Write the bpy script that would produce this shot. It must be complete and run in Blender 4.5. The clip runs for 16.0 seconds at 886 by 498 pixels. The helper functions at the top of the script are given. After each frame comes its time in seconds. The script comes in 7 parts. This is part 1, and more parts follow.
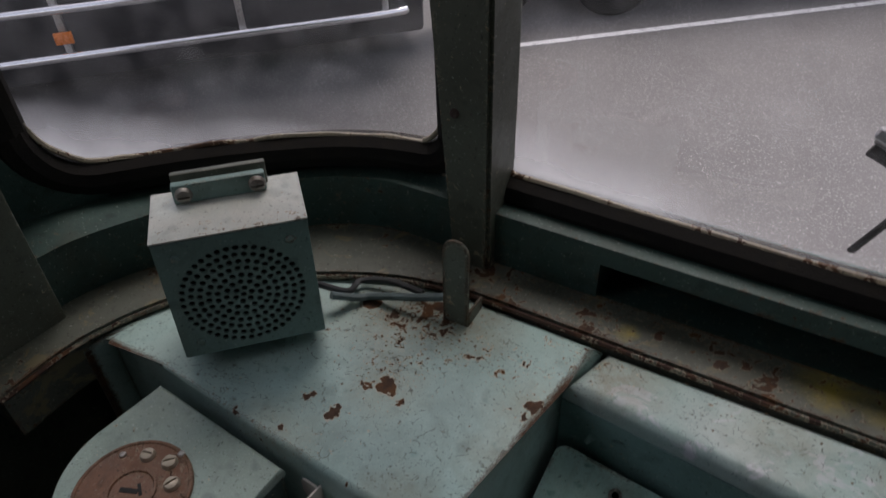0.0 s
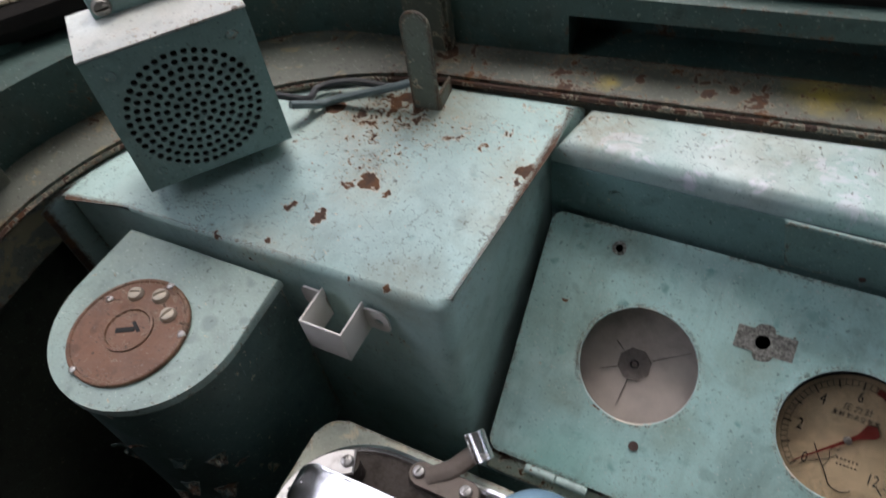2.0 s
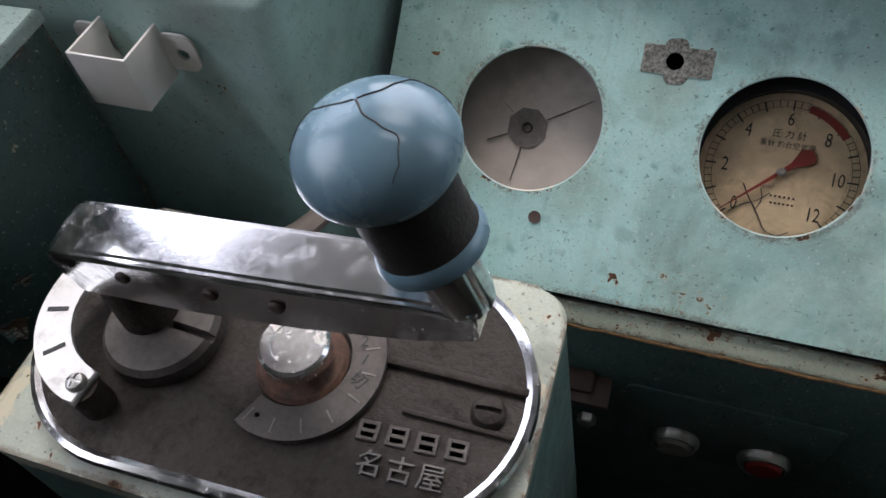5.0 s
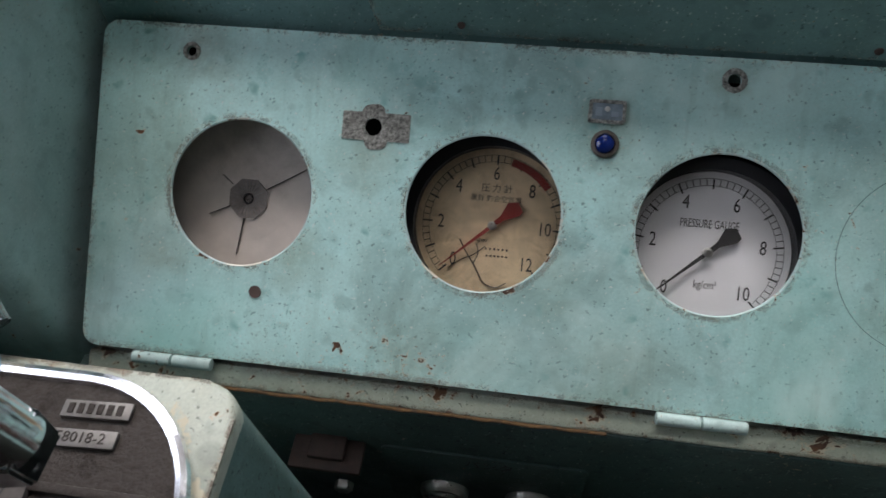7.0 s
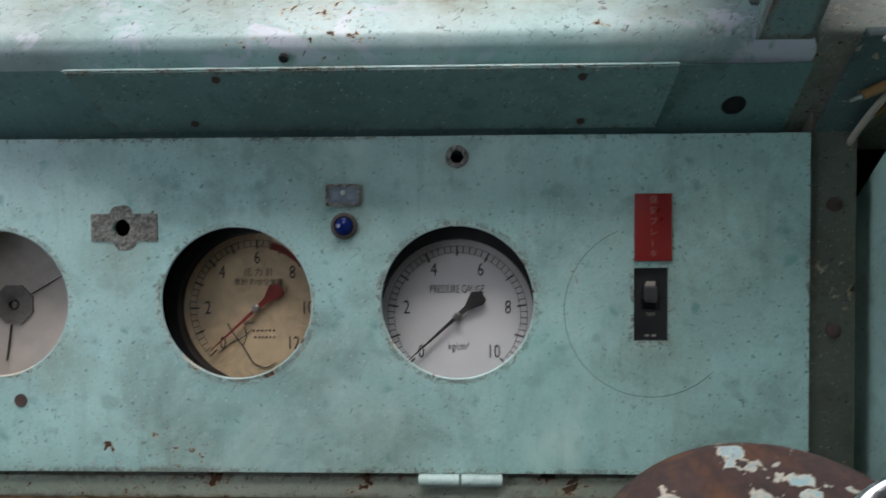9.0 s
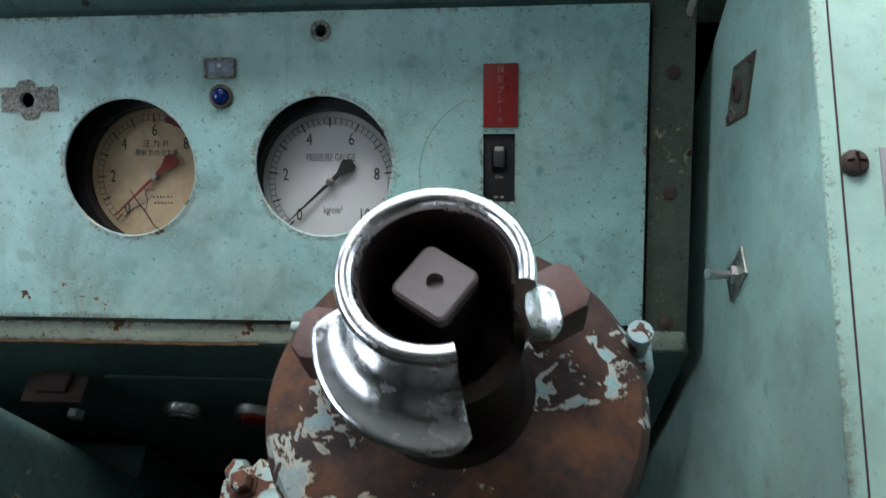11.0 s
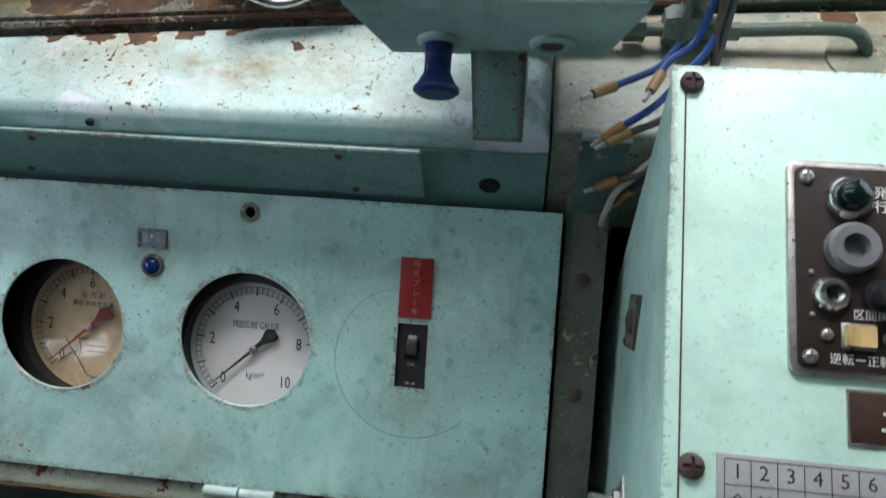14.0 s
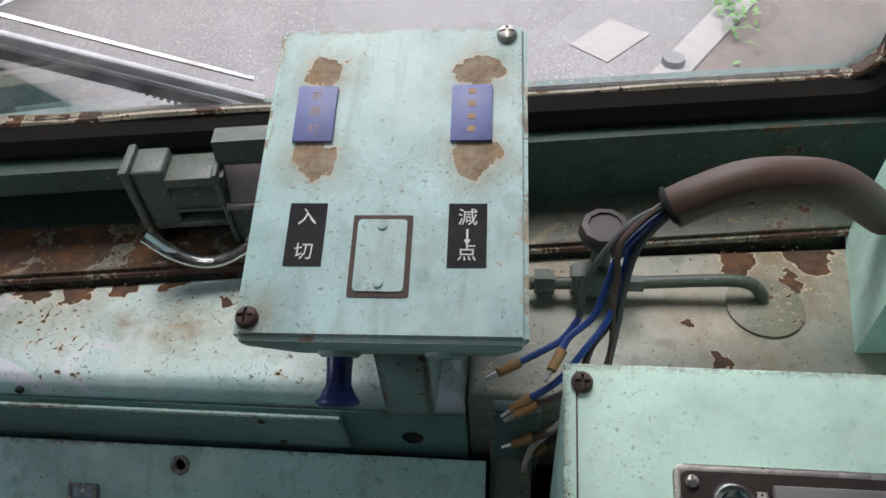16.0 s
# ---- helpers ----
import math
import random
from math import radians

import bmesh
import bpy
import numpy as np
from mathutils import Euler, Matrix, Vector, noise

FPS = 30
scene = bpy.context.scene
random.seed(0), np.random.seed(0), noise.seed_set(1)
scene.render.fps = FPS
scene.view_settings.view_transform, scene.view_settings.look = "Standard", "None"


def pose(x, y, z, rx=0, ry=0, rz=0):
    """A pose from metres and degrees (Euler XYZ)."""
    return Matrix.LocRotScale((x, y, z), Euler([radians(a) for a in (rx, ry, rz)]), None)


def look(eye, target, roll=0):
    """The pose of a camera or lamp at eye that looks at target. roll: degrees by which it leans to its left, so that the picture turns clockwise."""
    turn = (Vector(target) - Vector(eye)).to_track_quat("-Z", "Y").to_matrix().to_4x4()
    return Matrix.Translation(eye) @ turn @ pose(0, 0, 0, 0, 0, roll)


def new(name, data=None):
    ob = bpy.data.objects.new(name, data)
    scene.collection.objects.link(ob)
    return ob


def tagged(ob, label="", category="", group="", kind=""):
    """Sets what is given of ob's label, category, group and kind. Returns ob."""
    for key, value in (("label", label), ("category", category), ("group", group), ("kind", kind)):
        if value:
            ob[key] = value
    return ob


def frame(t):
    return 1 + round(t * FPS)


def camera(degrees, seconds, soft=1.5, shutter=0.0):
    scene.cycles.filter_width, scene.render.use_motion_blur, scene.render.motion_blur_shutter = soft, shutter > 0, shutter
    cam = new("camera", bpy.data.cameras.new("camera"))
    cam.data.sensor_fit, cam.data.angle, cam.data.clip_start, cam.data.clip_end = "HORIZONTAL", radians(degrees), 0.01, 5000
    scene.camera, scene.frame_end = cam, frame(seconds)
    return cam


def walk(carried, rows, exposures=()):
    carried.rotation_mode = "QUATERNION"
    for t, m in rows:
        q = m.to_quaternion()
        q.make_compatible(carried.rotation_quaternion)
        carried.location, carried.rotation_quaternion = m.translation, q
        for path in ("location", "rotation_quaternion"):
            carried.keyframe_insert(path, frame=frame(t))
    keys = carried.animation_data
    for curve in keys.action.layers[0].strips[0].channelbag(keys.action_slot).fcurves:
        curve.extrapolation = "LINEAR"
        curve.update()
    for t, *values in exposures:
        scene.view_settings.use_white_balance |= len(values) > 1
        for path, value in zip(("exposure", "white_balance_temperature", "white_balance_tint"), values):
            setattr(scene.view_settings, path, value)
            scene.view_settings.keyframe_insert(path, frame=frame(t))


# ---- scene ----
cam = camera(62.5, 16.0, shutter=0.3)
ROWS = [
    (0.0, -0.1221, -0.2152, 1.5035, 49.74, 1.91, 36.07),
    (0.5, -0.1243, -0.2342, 1.4728, 46.38, 3.91, 33.55),
    (1.0, -0.1272, -0.2465, 1.4496, 43.12, 5.1, 31.44),
    (1.5, -0.127, -0.2473, 1.438, 41.43, 6.6, 29.23),
    (2.0, -0.1251, -0.2533, 1.4189, 38.78, 7.3, 26.37),
    (2.5, -0.1213, -0.2549, 1.3746, 33.7, 6.52, 21.38),
    (3.0, -0.1217, -0.2608, 1.3319, 33.37, 5.69, 17.91),
    (3.5, -0.1177, -0.2788, 1.2801, 33.23, 5.43, 16.84),
    (3.7, -0.1149, -0.2837, 1.2603, 34.24, 5.92, 15.83),
    (5.8, -0.0522, -0.3006, 1.1855, 36.6, 3.57, 17.65),
    (6.0, -0.0354, -0.2871, 1.1908, 36.84, 3.31, 16.26),
    (6.5, 0.0035, -0.2549, 1.1948, 37.13, 2.32, 11.92),
    (7.0, 0.0325, -0.2338, 1.2006, 37.13, 2.05, 8.41),
    (7.5, 0.0647, -0.2224, 1.2103, 37.44, 2.96, 5.77),
    (8.0, 0.1072, -0.2116, 1.2208, 37.89, 2.9, 2.92),
    (8.5, 0.1325, -0.2073, 1.2328, 37.66, 2.48, 1.68),
    (9.0, 0.1678, -0.1929, 1.2472, 37.34, 1.61, 0.93),
    (9.2, 0.1818, -0.1841, 1.2544, 37.69, 1.0, 0.2),
    (11.3, 0.3263, -0.2867, 1.2427, 32.12, 4.76, 4.43),
    (11.5, 0.3347, -0.2988, 1.2382, 31.76, 4.82, 5.53),
    (12.0, 0.3586, -0.3127, 1.2273, 31.23, 4.22, 7.7),
    (12.5, 0.3865, -0.293, 1.235, 31.41, 3.49, 7.05),
    (13.0, 0.3995, -0.2621, 1.2571, 32.01, 3.04, 7.45),
    (13.5, 0.3958, -0.2124, 1.295, 33.87, 3.73, 7.13),
    (14.0, 0.3874, -0.1631, 1.3302, 35.19, 2.87, 6.97),
    (14.5, 0.3893, -0.1234, 1.3617, 36.46, 2.76, 6.89),
    (15.0, 0.3994, -0.0903, 1.3922, 39.25, 2.67, 6.17),
    (15.5, 0.4154, -0.0732, 1.4127, 41.01, 2.91, 5.35),
    (16.0, 0.4344, -0.0688, 1.4233, 42.05, 3.3, 4.69),
]
EXPOSURES = [(0.0, 0.6, 6500, 19), (0.5, 0.95, 6450, 19), (1.0, 1.6, 6400, 19), (1.5, 1.85, 6350, 19), (3.5, 2.0, 6350, 18), (6.0, 2.25, 6250, 16), (9.0, 2.0, 6150, 13), (11.5, 2.35, 5850, 6), (12.0, 2.58, 5850, 6), (13.0, 2.7, 5850, 6), (13.5, 2.57, 5900, 7), (14.0, 2.3, 6050, 9), (14.5, 2.08, 6050, 10), (15.2, 1.8, 6100, 14), (16.0, 1.63, 6300, 15)]
walk(cam, [(t, pose(x, y, z, rx, ry, rz)) for t, x, y, z, rx, ry, rz in ROWS], EXPOSURES)

# ---- light: overcast sky through the cab's windows ----
world = bpy.data.worlds.new("overcast_sky")
scene.world = world
world.use_nodes = True
wn = world.node_tree
sky = wn.nodes.new("ShaderNodeTexSky")
sky.sky_type = "NISHITA"
sky.sun_disc = False
sky.sun_elevation = radians(66)
sky.sun_rotation = radians(-18)
sky.air_density, sky.dust_density, sky.ozone_density = 1.0, 3.0, 1.0
wn.nodes["Background"].inputs["Strength"].default_value = 0.15
grey = wn.nodes.new("ShaderNodeHueSaturation")
grey.inputs["Saturation"].default_value = 0.4
wn.links.new(sky.outputs["Color"], grey.inputs["Color"])
wn.links.new(grey.outputs["Color"], wn.nodes["Background"].inputs["Color"])
sun_data = bpy.data.lights.new("sun", "SUN")
sun_data.energy, sun_data.angle, sun_data.color = 1.5, radians(38), (1.0, 0.95, 0.88)
sun = new("sun", sun_data)
sun.matrix_world = look((-1.3, 3.9, 9.2), (0, 0, 0))

# daylight of the side window, in its opening
side_data = bpy.data.lights.new("side_window_daylight", "AREA")
side_data.shape, side_data.size, side_data.size_y = "RECTANGLE", 0.6, 0.66
side_data.energy, side_data.color = 0.5, (0.96, 0.99, 1.0)
side_light = new("side_window_daylight", side_data)
side_light.matrix_world = look((-0.845, -0.345, 1.5), (1.0, -0.345, 1.5))

# ---- helpers for shapes ----
def part(name, bm, material, parent=None, label="", smooth=True, angle=35):
    """Links a bmesh as one mesh object under a thing or a part."""
    mesh = bpy.data.meshes.new(name)
    bmesh.ops.recalc_face_normals(bm, faces=bm.faces[:])
    bm.to_mesh(mesh)
    bm.free()
    if smooth:
        mesh.shade_smooth()
        mesh.set_sharp_from_angle(angle=radians(angle))
    ob = new(name, mesh)
    if material:
        mesh.materials.append(material)
    if parent:
        under(ob, parent)
    if label:
        ob["label"] = label
    return ob


def under(ob, parent):
    """Hangs ob under parent; it keeps its place in the world."""
    ob.parent = parent
    if parent.type == "EMPTY":
        ob.matrix_parent_inverse = Matrix.Translation(-parent.location)


def thing(name, label, category, at=(0, 0, 0), group="", kind=""):
    """An Empty at a thing's base; its parts keep world places."""
    ob = new(name)
    ob.empty_display_size = 0.02
    ob.location = at
    return tagged(ob, label, category, group, kind)


def axes(origin, x, y):
    """A frame from its origin, x direction and approximate y direction."""
    x = Vector(x).normalized()
    z = x.cross(Vector(y)).normalized()
    y = z.cross(x)
    m = Matrix((x, y, z)).transposed().to_4x4()
    m.translation = origin
    return m


def put(bm, m):
    if m is not None:
        bmesh.ops.transform(bm, matrix=m, verts=bm.verts[:])
    return bm


def join(*bms):
    out = bms[0]
    for b in bms[1:]:
        mesh = bpy.data.meshes.new("join")
        b.to_mesh(mesh)
        out.from_mesh(mesh)
        b.free()
        bpy.data.meshes.remove(mesh)
    return out


def block(x0, x1, y0, y1, z0, z1, bev=0.002, seg=2, m=None):
    bm = bmesh.new()
    bmesh.ops.create_cube(bm, size=1)
    for v in bm.verts:
        v.co = ((x0 + x1) / 2 + v.co.x * (x1 - x0), (y0 + y1) / 2 + v.co.y * (y1 - y0), (z0 + z1) / 2 + v.co.z * (z1 - z0))
    if bev:
        bmesh.ops.bevel(bm, geom=bm.edges[:], offset=bev, segments=seg, affect="EDGES", profile=0.5)
    return put(bm, m)


def prism(poly, z0, z1, bev=0.0, seg=3, m=None, sides=False):
    """An upright solid over a plan outline. bev rounds the top edge (and the upright edges, with sides)."""
    bm = bmesh.new()
    low = [bm.verts.new((x, y, z0)) for x, y in poly]
    top = [bm.verts.new((x, y, z1)) for x, y in poly]
    n = len(poly)
    bm.faces.new(low[::-1])
    bm.faces.new(top)
    for i in range(n):
        bm.faces.new((low[i], low[(i + 1) % n], top[(i + 1) % n], top[i]))
    if bev:
        es = [e for e in bm.edges if all(v in top for v in e.verts)]
        if sides:
            es = bm.edges[:]
        bmesh.ops.bevel(bm, geom=es, offset=bev, segments=seg, affect="EDGES", profile=0.5)
    return put(bm, m)


def lathe(profile, seg=32, m=None):
    """A turned solid about z from (radius, z) pairs."""
    bm = bmesh.new()
    rings = []
    for r, z in profile:
        if r < 1e-6:
            rings.append([bm.verts.new((0, 0, z))])
        else:
            rings.append([bm.verts.new((r * math.cos(2 * math.pi * k / seg), r * math.sin(2 * math.pi * k / seg), z)) for k in range(seg)])
    for a, b in zip(rings, rings[1:]):
        for k in range(seg):
            j = (k + 1) % seg
            q = [a[0] if len(a) == 1 else a[k], a[0] if len(a) == 1 else a[j], b[0] if len(b) == 1 else b[j], b[0] if len(b) == 1 else b[k]]
            q = list(dict.fromkeys(q))
            if len(q) > 2:
                bm.faces.new(q)
    for end in (rings[0], rings[-1]):
        if len(end) > 1:
            bm.faces.new(end)
    return put(bm, m)


def rod(p, q, r, r2=None, seg=16):
    p, q = Vector(p), Vector(q)
    m = (q - p).to_track_quat("Z", "Y").to_matrix().to_4x4()
    m.translation = p
    return lathe([(r, 0), (r if r2 is None else r2, (q - p).length)], seg, m)


def spline(points, steps=8):
    pts = [Vector(p) for p in points]
    pts = [2 * pts[0] - pts[1]] + pts + [2 * pts[-1] - pts[-2]]
    out = []
    for i in range(1, len(pts) - 2):
        a, b, c, d = pts[i - 1:i + 3]
        for k in range(steps):
            t = k / steps
            out.append(0.5 * (2 * b + (c - a) * t + (2 * a - 5 * b + 4 * c - d) * t * t + (3 * b - a - 3 * c + d) * t ** 3))
    out.append(pts[-2])
    return out


def tube(points, r, seg=10, steps=8, flat=1.0, radii=None):
    """A round (or flattened) bar along a smooth line."""
    pts = spline(points, steps) if steps else [Vector(p) for p in points]
    bm = bmesh.new()
    up = Vector((0, 0, 1))
    rings = []
    for i, p in enumerate(pts):
        d = (pts[min(i + 1, len(pts) - 1)] - pts[max(i - 1, 0)]).normalized()
        side = d.cross(up)
        side = side.normalized() if side.length > 0.02 else Vector((1, 0, 0))
        top = side.cross(d).normalized()
        rr = r if radii is None else r * (radii[0] + (radii[1] - radii[0]) * i / (len(pts) - 1))
        rings.append([bm.verts.new(p + rr * (math.cos(a) * side + flat * math.sin(a) * top)) for a in (2 * math.pi * k / seg for k in range(seg))])
    for a, b in zip(rings, rings[1:]):
        for k in range(seg):
            bm.faces.new((a[k], a[(k + 1) % seg], b[(k + 1) % seg], b[k]))
    bm.faces.new(rings[0][::-1])
    bm.faces.new(rings[-1])
    return bm


def solid_of(bm):
    mesh = bpy.data.meshes.new("solid")
    bmesh.ops.recalc_face_normals(bm, faces=bm.faces[:])
    bm.to_mesh(mesh)
    bm.free()
    return new("solid", mesh)


def cut(body, *cutters):
    """The body less its cutters, as a bmesh."""
    a = solid_of(body)
    tools = [solid_of(c) for c in cutters]
    for t in tools:
        mod = a.modifiers.new("cut", "BOOLEAN")
        mod.operation, mod.object, mod.solver = "DIFFERENCE", t, "EXACT"
        mod.use_self = True
    mesh = bpy.data.meshes.new_from_object(a.evaluated_get(bpy.context.evaluated_depsgraph_get()))
    out = bmesh.new()
    out.from_mesh(mesh)
    for o in (a, *tools):
        data = o.data
        bpy.data.objects.remove(o)
        bpy.data.meshes.remove(data)
    bpy.data.meshes.remove(mesh)
    return out


def arc(cx, cy, r, a0, a1, n):
    return [(cx + r * math.cos(radians(a0 + (a1 - a0) * k / n)), cy + r * math.sin(radians(a0 + (a1 - a0) * k / n))) for k in range(n + 1)]


def rounded(x0, x1, y0, y1, r, n=6):
    return arc(x1 - r, y1 - r, r, 0, 90, n) + arc(x0 + r, y1 - r, r, 90, 180, n) + arc(x0 + r, y0 + r, r, 180, 270, n) + arc(x1 - r, y0 + r, r, 270, 360, n)


def letters(text, size, m, material, parent, name="lettering", deep=0.0003, wide=1.0):
    """Words in the built-in font, centred on the frame m, as a mesh."""
    curve = bpy.data.curves.new(name, "FONT")
    curve.body, curve.size, curve.extrude = text, size, deep
    curve.align_x, curve.align_y = "CENTER", "CENTER"
    curve.resolution_u = 2
    ob = bpy.data.objects.new(name, curve)
    scene.collection.objects.link(ob)
    mesh = bpy.data.meshes.new_from_object(ob)
    bpy.data.objects.remove(ob)
    mesh.transform(m @ Matrix.Diagonal((wide, 1, 1, 1)))
    mesh.materials.clear()
    mesh.materials.append(material)
    mesh.name = name
    o = new(name, mesh)
    under(o, parent)
    return o


def screw(name, m, r, material, parent, cross=True, label=""):
    """A pan-head screw with a slot or a cross, standing along the frame's z."""
    head = lathe([(r, -0.001), (r, r * 0.25), (r * 0.8, r * 0.6), (r * 0.4, r * 0.78), (0, r * 0.82)], 16, m)
    s = r * 0.14
    slots = [block(-r * 0.7, r * 0.7, -s, s, r * 0.45, r * 1.2, 0, m=m)]
    if cross:
        slots.append(block(-s, s, -r * 0.7, r * 0.7, r * 0.45, r * 1.2, 0, m=m))
    return part(name, cut(head, *slots), material, parent, label)


# ---- materials ----
class Nodes:
    def __init__(self, name):
        self.mat = bpy.data.materials.new(name)
        self.mat.use_nodes = True
        self.t = self.mat.node_tree
        self.p = self.t.nodes["Principled BSDF"]
        self.co = self.t.nodes.new("ShaderNodeTexCoord").outputs["Object"]

    def link(self, a, b):
        self.t.links.new(a, b)

    def val(self, socket, v):
        if hasattr(v, "is_linked"):
            self.link(v, socket)
        else:
            socket.default_value = v

    def noise(self, scale, detail=4, rough=0.55, distort=0.0, co=None):
        n = self.t.nodes.new("ShaderNodeTexNoise")
        n.inputs["Scale"].default_value, n.inputs["Detail"].default_value = scale, detail
        n.inputs["Roughness"].default_value, n.inputs["Distortion"].default_value = rough, distort
        self.link(co or self.co, n.inputs["Vector"])
        return n

    def voronoi(self, scale, feature="DISTANCE_TO_EDGE", co=None, rand=1.0):
        n = self.t.nodes.new("ShaderNodeTexVoronoi")
        n.feature = feature
        n.inputs["Scale"].default_value, n.inputs["Randomness"].default_value = scale, rand
        self.link(co or self.co, n.inputs["Vector"])
        return n.outputs["Distance"]

    def range(self, v, a, b, c=0.0, d=1.0):
        n = self.t.nodes.new("ShaderNodeMapRange")
        self.val(n.inputs["Value"], v)
        for k, x in zip(("From Min", "From Max", "To Min", "To Max"), (a, b, c, d)):
            self.val(n.inputs[k], x)
        return n.outputs["Result"]

    def math(self, op, a, b=0.0):
        n = self.t.nodes.new("ShaderNodeMath")
        n.operation = op
        self.val(n.inputs[0], a)
        self.val(n.inputs[1], b)
        return n.outputs[0]

    def mix(self, f, a, b, blend="MIX"):
        n = self.t.nodes.new("ShaderNodeMix")
        n.data_type, n.blend_type = "RGBA", blend
        self.val(n.inputs["Factor"], f)
        self.val(n.inputs["A"], a if hasattr(a, "is_linked") else (*a, 1)[:4])
        self.val(n.inputs["B"], b if hasattr(b, "is_linked") else (*b, 1)[:4])
        return n.outputs["Result"]

    def dist(self, point, co):
        n = self.t.nodes.new("ShaderNodeVectorMath")
        n.operation = "DISTANCE"
        self.link(co, n.inputs[0])
        n.inputs[1].default_value = point
        return n.outputs["Value"]

    def warp(self, scale, amount):
        n = self.noise(scale, 3)
        a = self.t.nodes.new("ShaderNodeVectorMath")
        a.operation = "MULTIPLY_ADD"
        self.link(n.outputs["Color"], a.inputs[0])
        a.inputs[1].default_value = (amount,) * 3
        self.link(self.co, a.inputs[2])
        b = self.t.nodes.new("ShaderNodeVectorMath")
        b.operation = "SUBTRACT"
        self.link(a.outputs[0], b.inputs[0])
        b.inputs[1].default_value = (amount / 2,) * 3
        return b.outputs[0]

    def bump(self, height, strength, distance=0.001):
        n = self.t.nodes.new("ShaderNodeBump")
        n.inputs["Strength"].default_value, n.inputs["Distance"].default_value = strength, distance
        self.link(height, n.inputs["Height"])
        old = self.p.inputs["Normal"]
        if old.is_linked:
            self.link(old.links[0].from_socket, n.inputs["Normal"])
        self.link(n.outputs[0], old)

    def done(self, colour, rough, metal=0.0):
        self.val(self.p.inputs["Base Color"], colour if hasattr(colour, "is_linked") else (*colour, 1))
        self.val(self.p.inputs["Roughness"], rough)
        self.val(self.p.inputs["Metallic"], metal)
        return self.mat


RUST, RUST_DARK, PRIMER = (0.085, 0.044, 0.022), (0.036, 0.02, 0.014), (0.50, 0.42, 0.30)


def paint(name, base, chips=0.3, chip_scale=55, cracks=0.0, grime=0.4, dark=(0.05, 0.06, 0.045), rough=0.5, blobs=(), specks=0.3, rust=RUST, spread=1.0, under=None, edges=0.0, zones=(), deep_rust=RUST_DARK, orange=0.6, deepness=0.8, mottle=0.0, stains=(), stain=(0.16, 0.17, 0.09), drips=0.0, halo=0.7):
    """Old brush-painted steel: uneven colour, grime, hairline cracks, chips down to primer and rust. blobs: places (x, y, z, radius) of large bare patches; zones: (x, y, z, radius, amount) of denser chipping."""
    n = Nodes(name)
    big = n.noise(7, 5, 0.6).outputs["Fac"]
    mid = n.noise(38, 6, 0.6, 0.3).outputs["Fac"]
    fine = n.noise(260, 4, 0.6).outputs["Fac"]
    light = tuple(min(1, c * 1.22 + 0.02) for c in base)
    deep = tuple(c * 0.74 for c in base)
    col = n.mix(n.range(big, 0.35, 0.68), deep, light)
    col = n.mix(n.range(mid, 0.3, 0.75, 0.0, 0.55), col, tuple(c * f for c, f in zip(base, (1.18, 1.05, 1.0))))
    dirt = n.math("MULTIPLY", n.range(n.noise(15, 7, 0.68, 0.6).outputs["Fac"], 0.5, 0.78), grime)
    col = n.mix(dirt, col, dark)
    pits = n.math("MULTIPLY", n.range(n.noise(300, 2, 0.5).outputs["Fac"], 0.66, 0.70), min(1.0, 1.4 * grime))
    col = n.mix(pits, col, tuple(c * 0.25 for c in base))
    spots = n.math("MULTIPLY", n.range(n.noise(62, 1.5, 0.4).outputs["Fac"], 0.63, 0.74), min(0.6, 0.8 * grime))
    col = n.mix(spots, col, tuple(c * 0.45 for c in base))
    pale = n.math("MULTIPLY", n.range(n.noise(380, 3, 0.6).outputs["Fac"], 0.655, 0.69), min(1.0, specks * 1.4))
    col = n.mix(pale, col, (0.62, 0.68, 0.64))
    pepper = n.math("MULTIPLY", n.range(n.math("ADD", n.noise(330, 3, 0.65, 0.3).outputs["Fac"], n.range(n.noise(13, 4, 0.6).outputs["Fac"], 0.42, 0.68, -0.06, 0.05)), 0.665, 0.69), min(1.0, 2.2 * chips))
    col = n.mix(pepper, col, RUST_DARK)
    col = n.mix(n.range(n.noise(520, 3, 0.7).outputs["Fac"], 0.3, 0.7, min(0.3, 0.7 * grime), 0.0), col, tuple(c * 0.5 for c in base))
    rings = n.voronoi(26, "F1", n.warp(30, 0.012))
    col = n.mix(n.math("MULTIPLY", n.range(rings, 0.16, 0.24, 1.0, 0.0), n.math("MULTIPLY", n.range(n.noise(17, 2, 0.5).outputs["Fac"], 0.48, 0.56), min(0.5, grime))), col, tuple(c * 0.55 for c in base))
    if under:
        col = n.mix(n.range(n.noise(22, 6, 0.65, 0.8).outputs["Fac"], 0.56, 0.6), col, under)
    if mottle:
        blot = n.voronoi(34, "F1", n.warp(45, 0.02))
        some = n.range(n.noise(41, 2, 0.5).outputs["Fac"], 0.46, 0.58)
        col = n.mix(n.math("MULTIPLY", n.range(blot, 0.10, 0.2, mottle, 0.0), some), col, tuple(c * f for c, f in zip(base, (0.5, 0.62, 0.62))))
        col = n.mix(n.range(n.noise(3.2, 4, 0.6, 0.5).outputs["Fac"], 0.5, 0.68, 0.0, 0.6 * mottle), col, tuple(c * f for c, f in zip(base, (0.62, 0.8, 0.74))))
        col = n.mix(n.range(n.noise(5.1, 5, 0.6, 0.5).outputs["Fac"], 0.52, 0.7, 0.0, 0.8 * mottle), col, tuple(min(1, c * f) for c, f in zip(base, (1.45, 1.2, 1.16))))
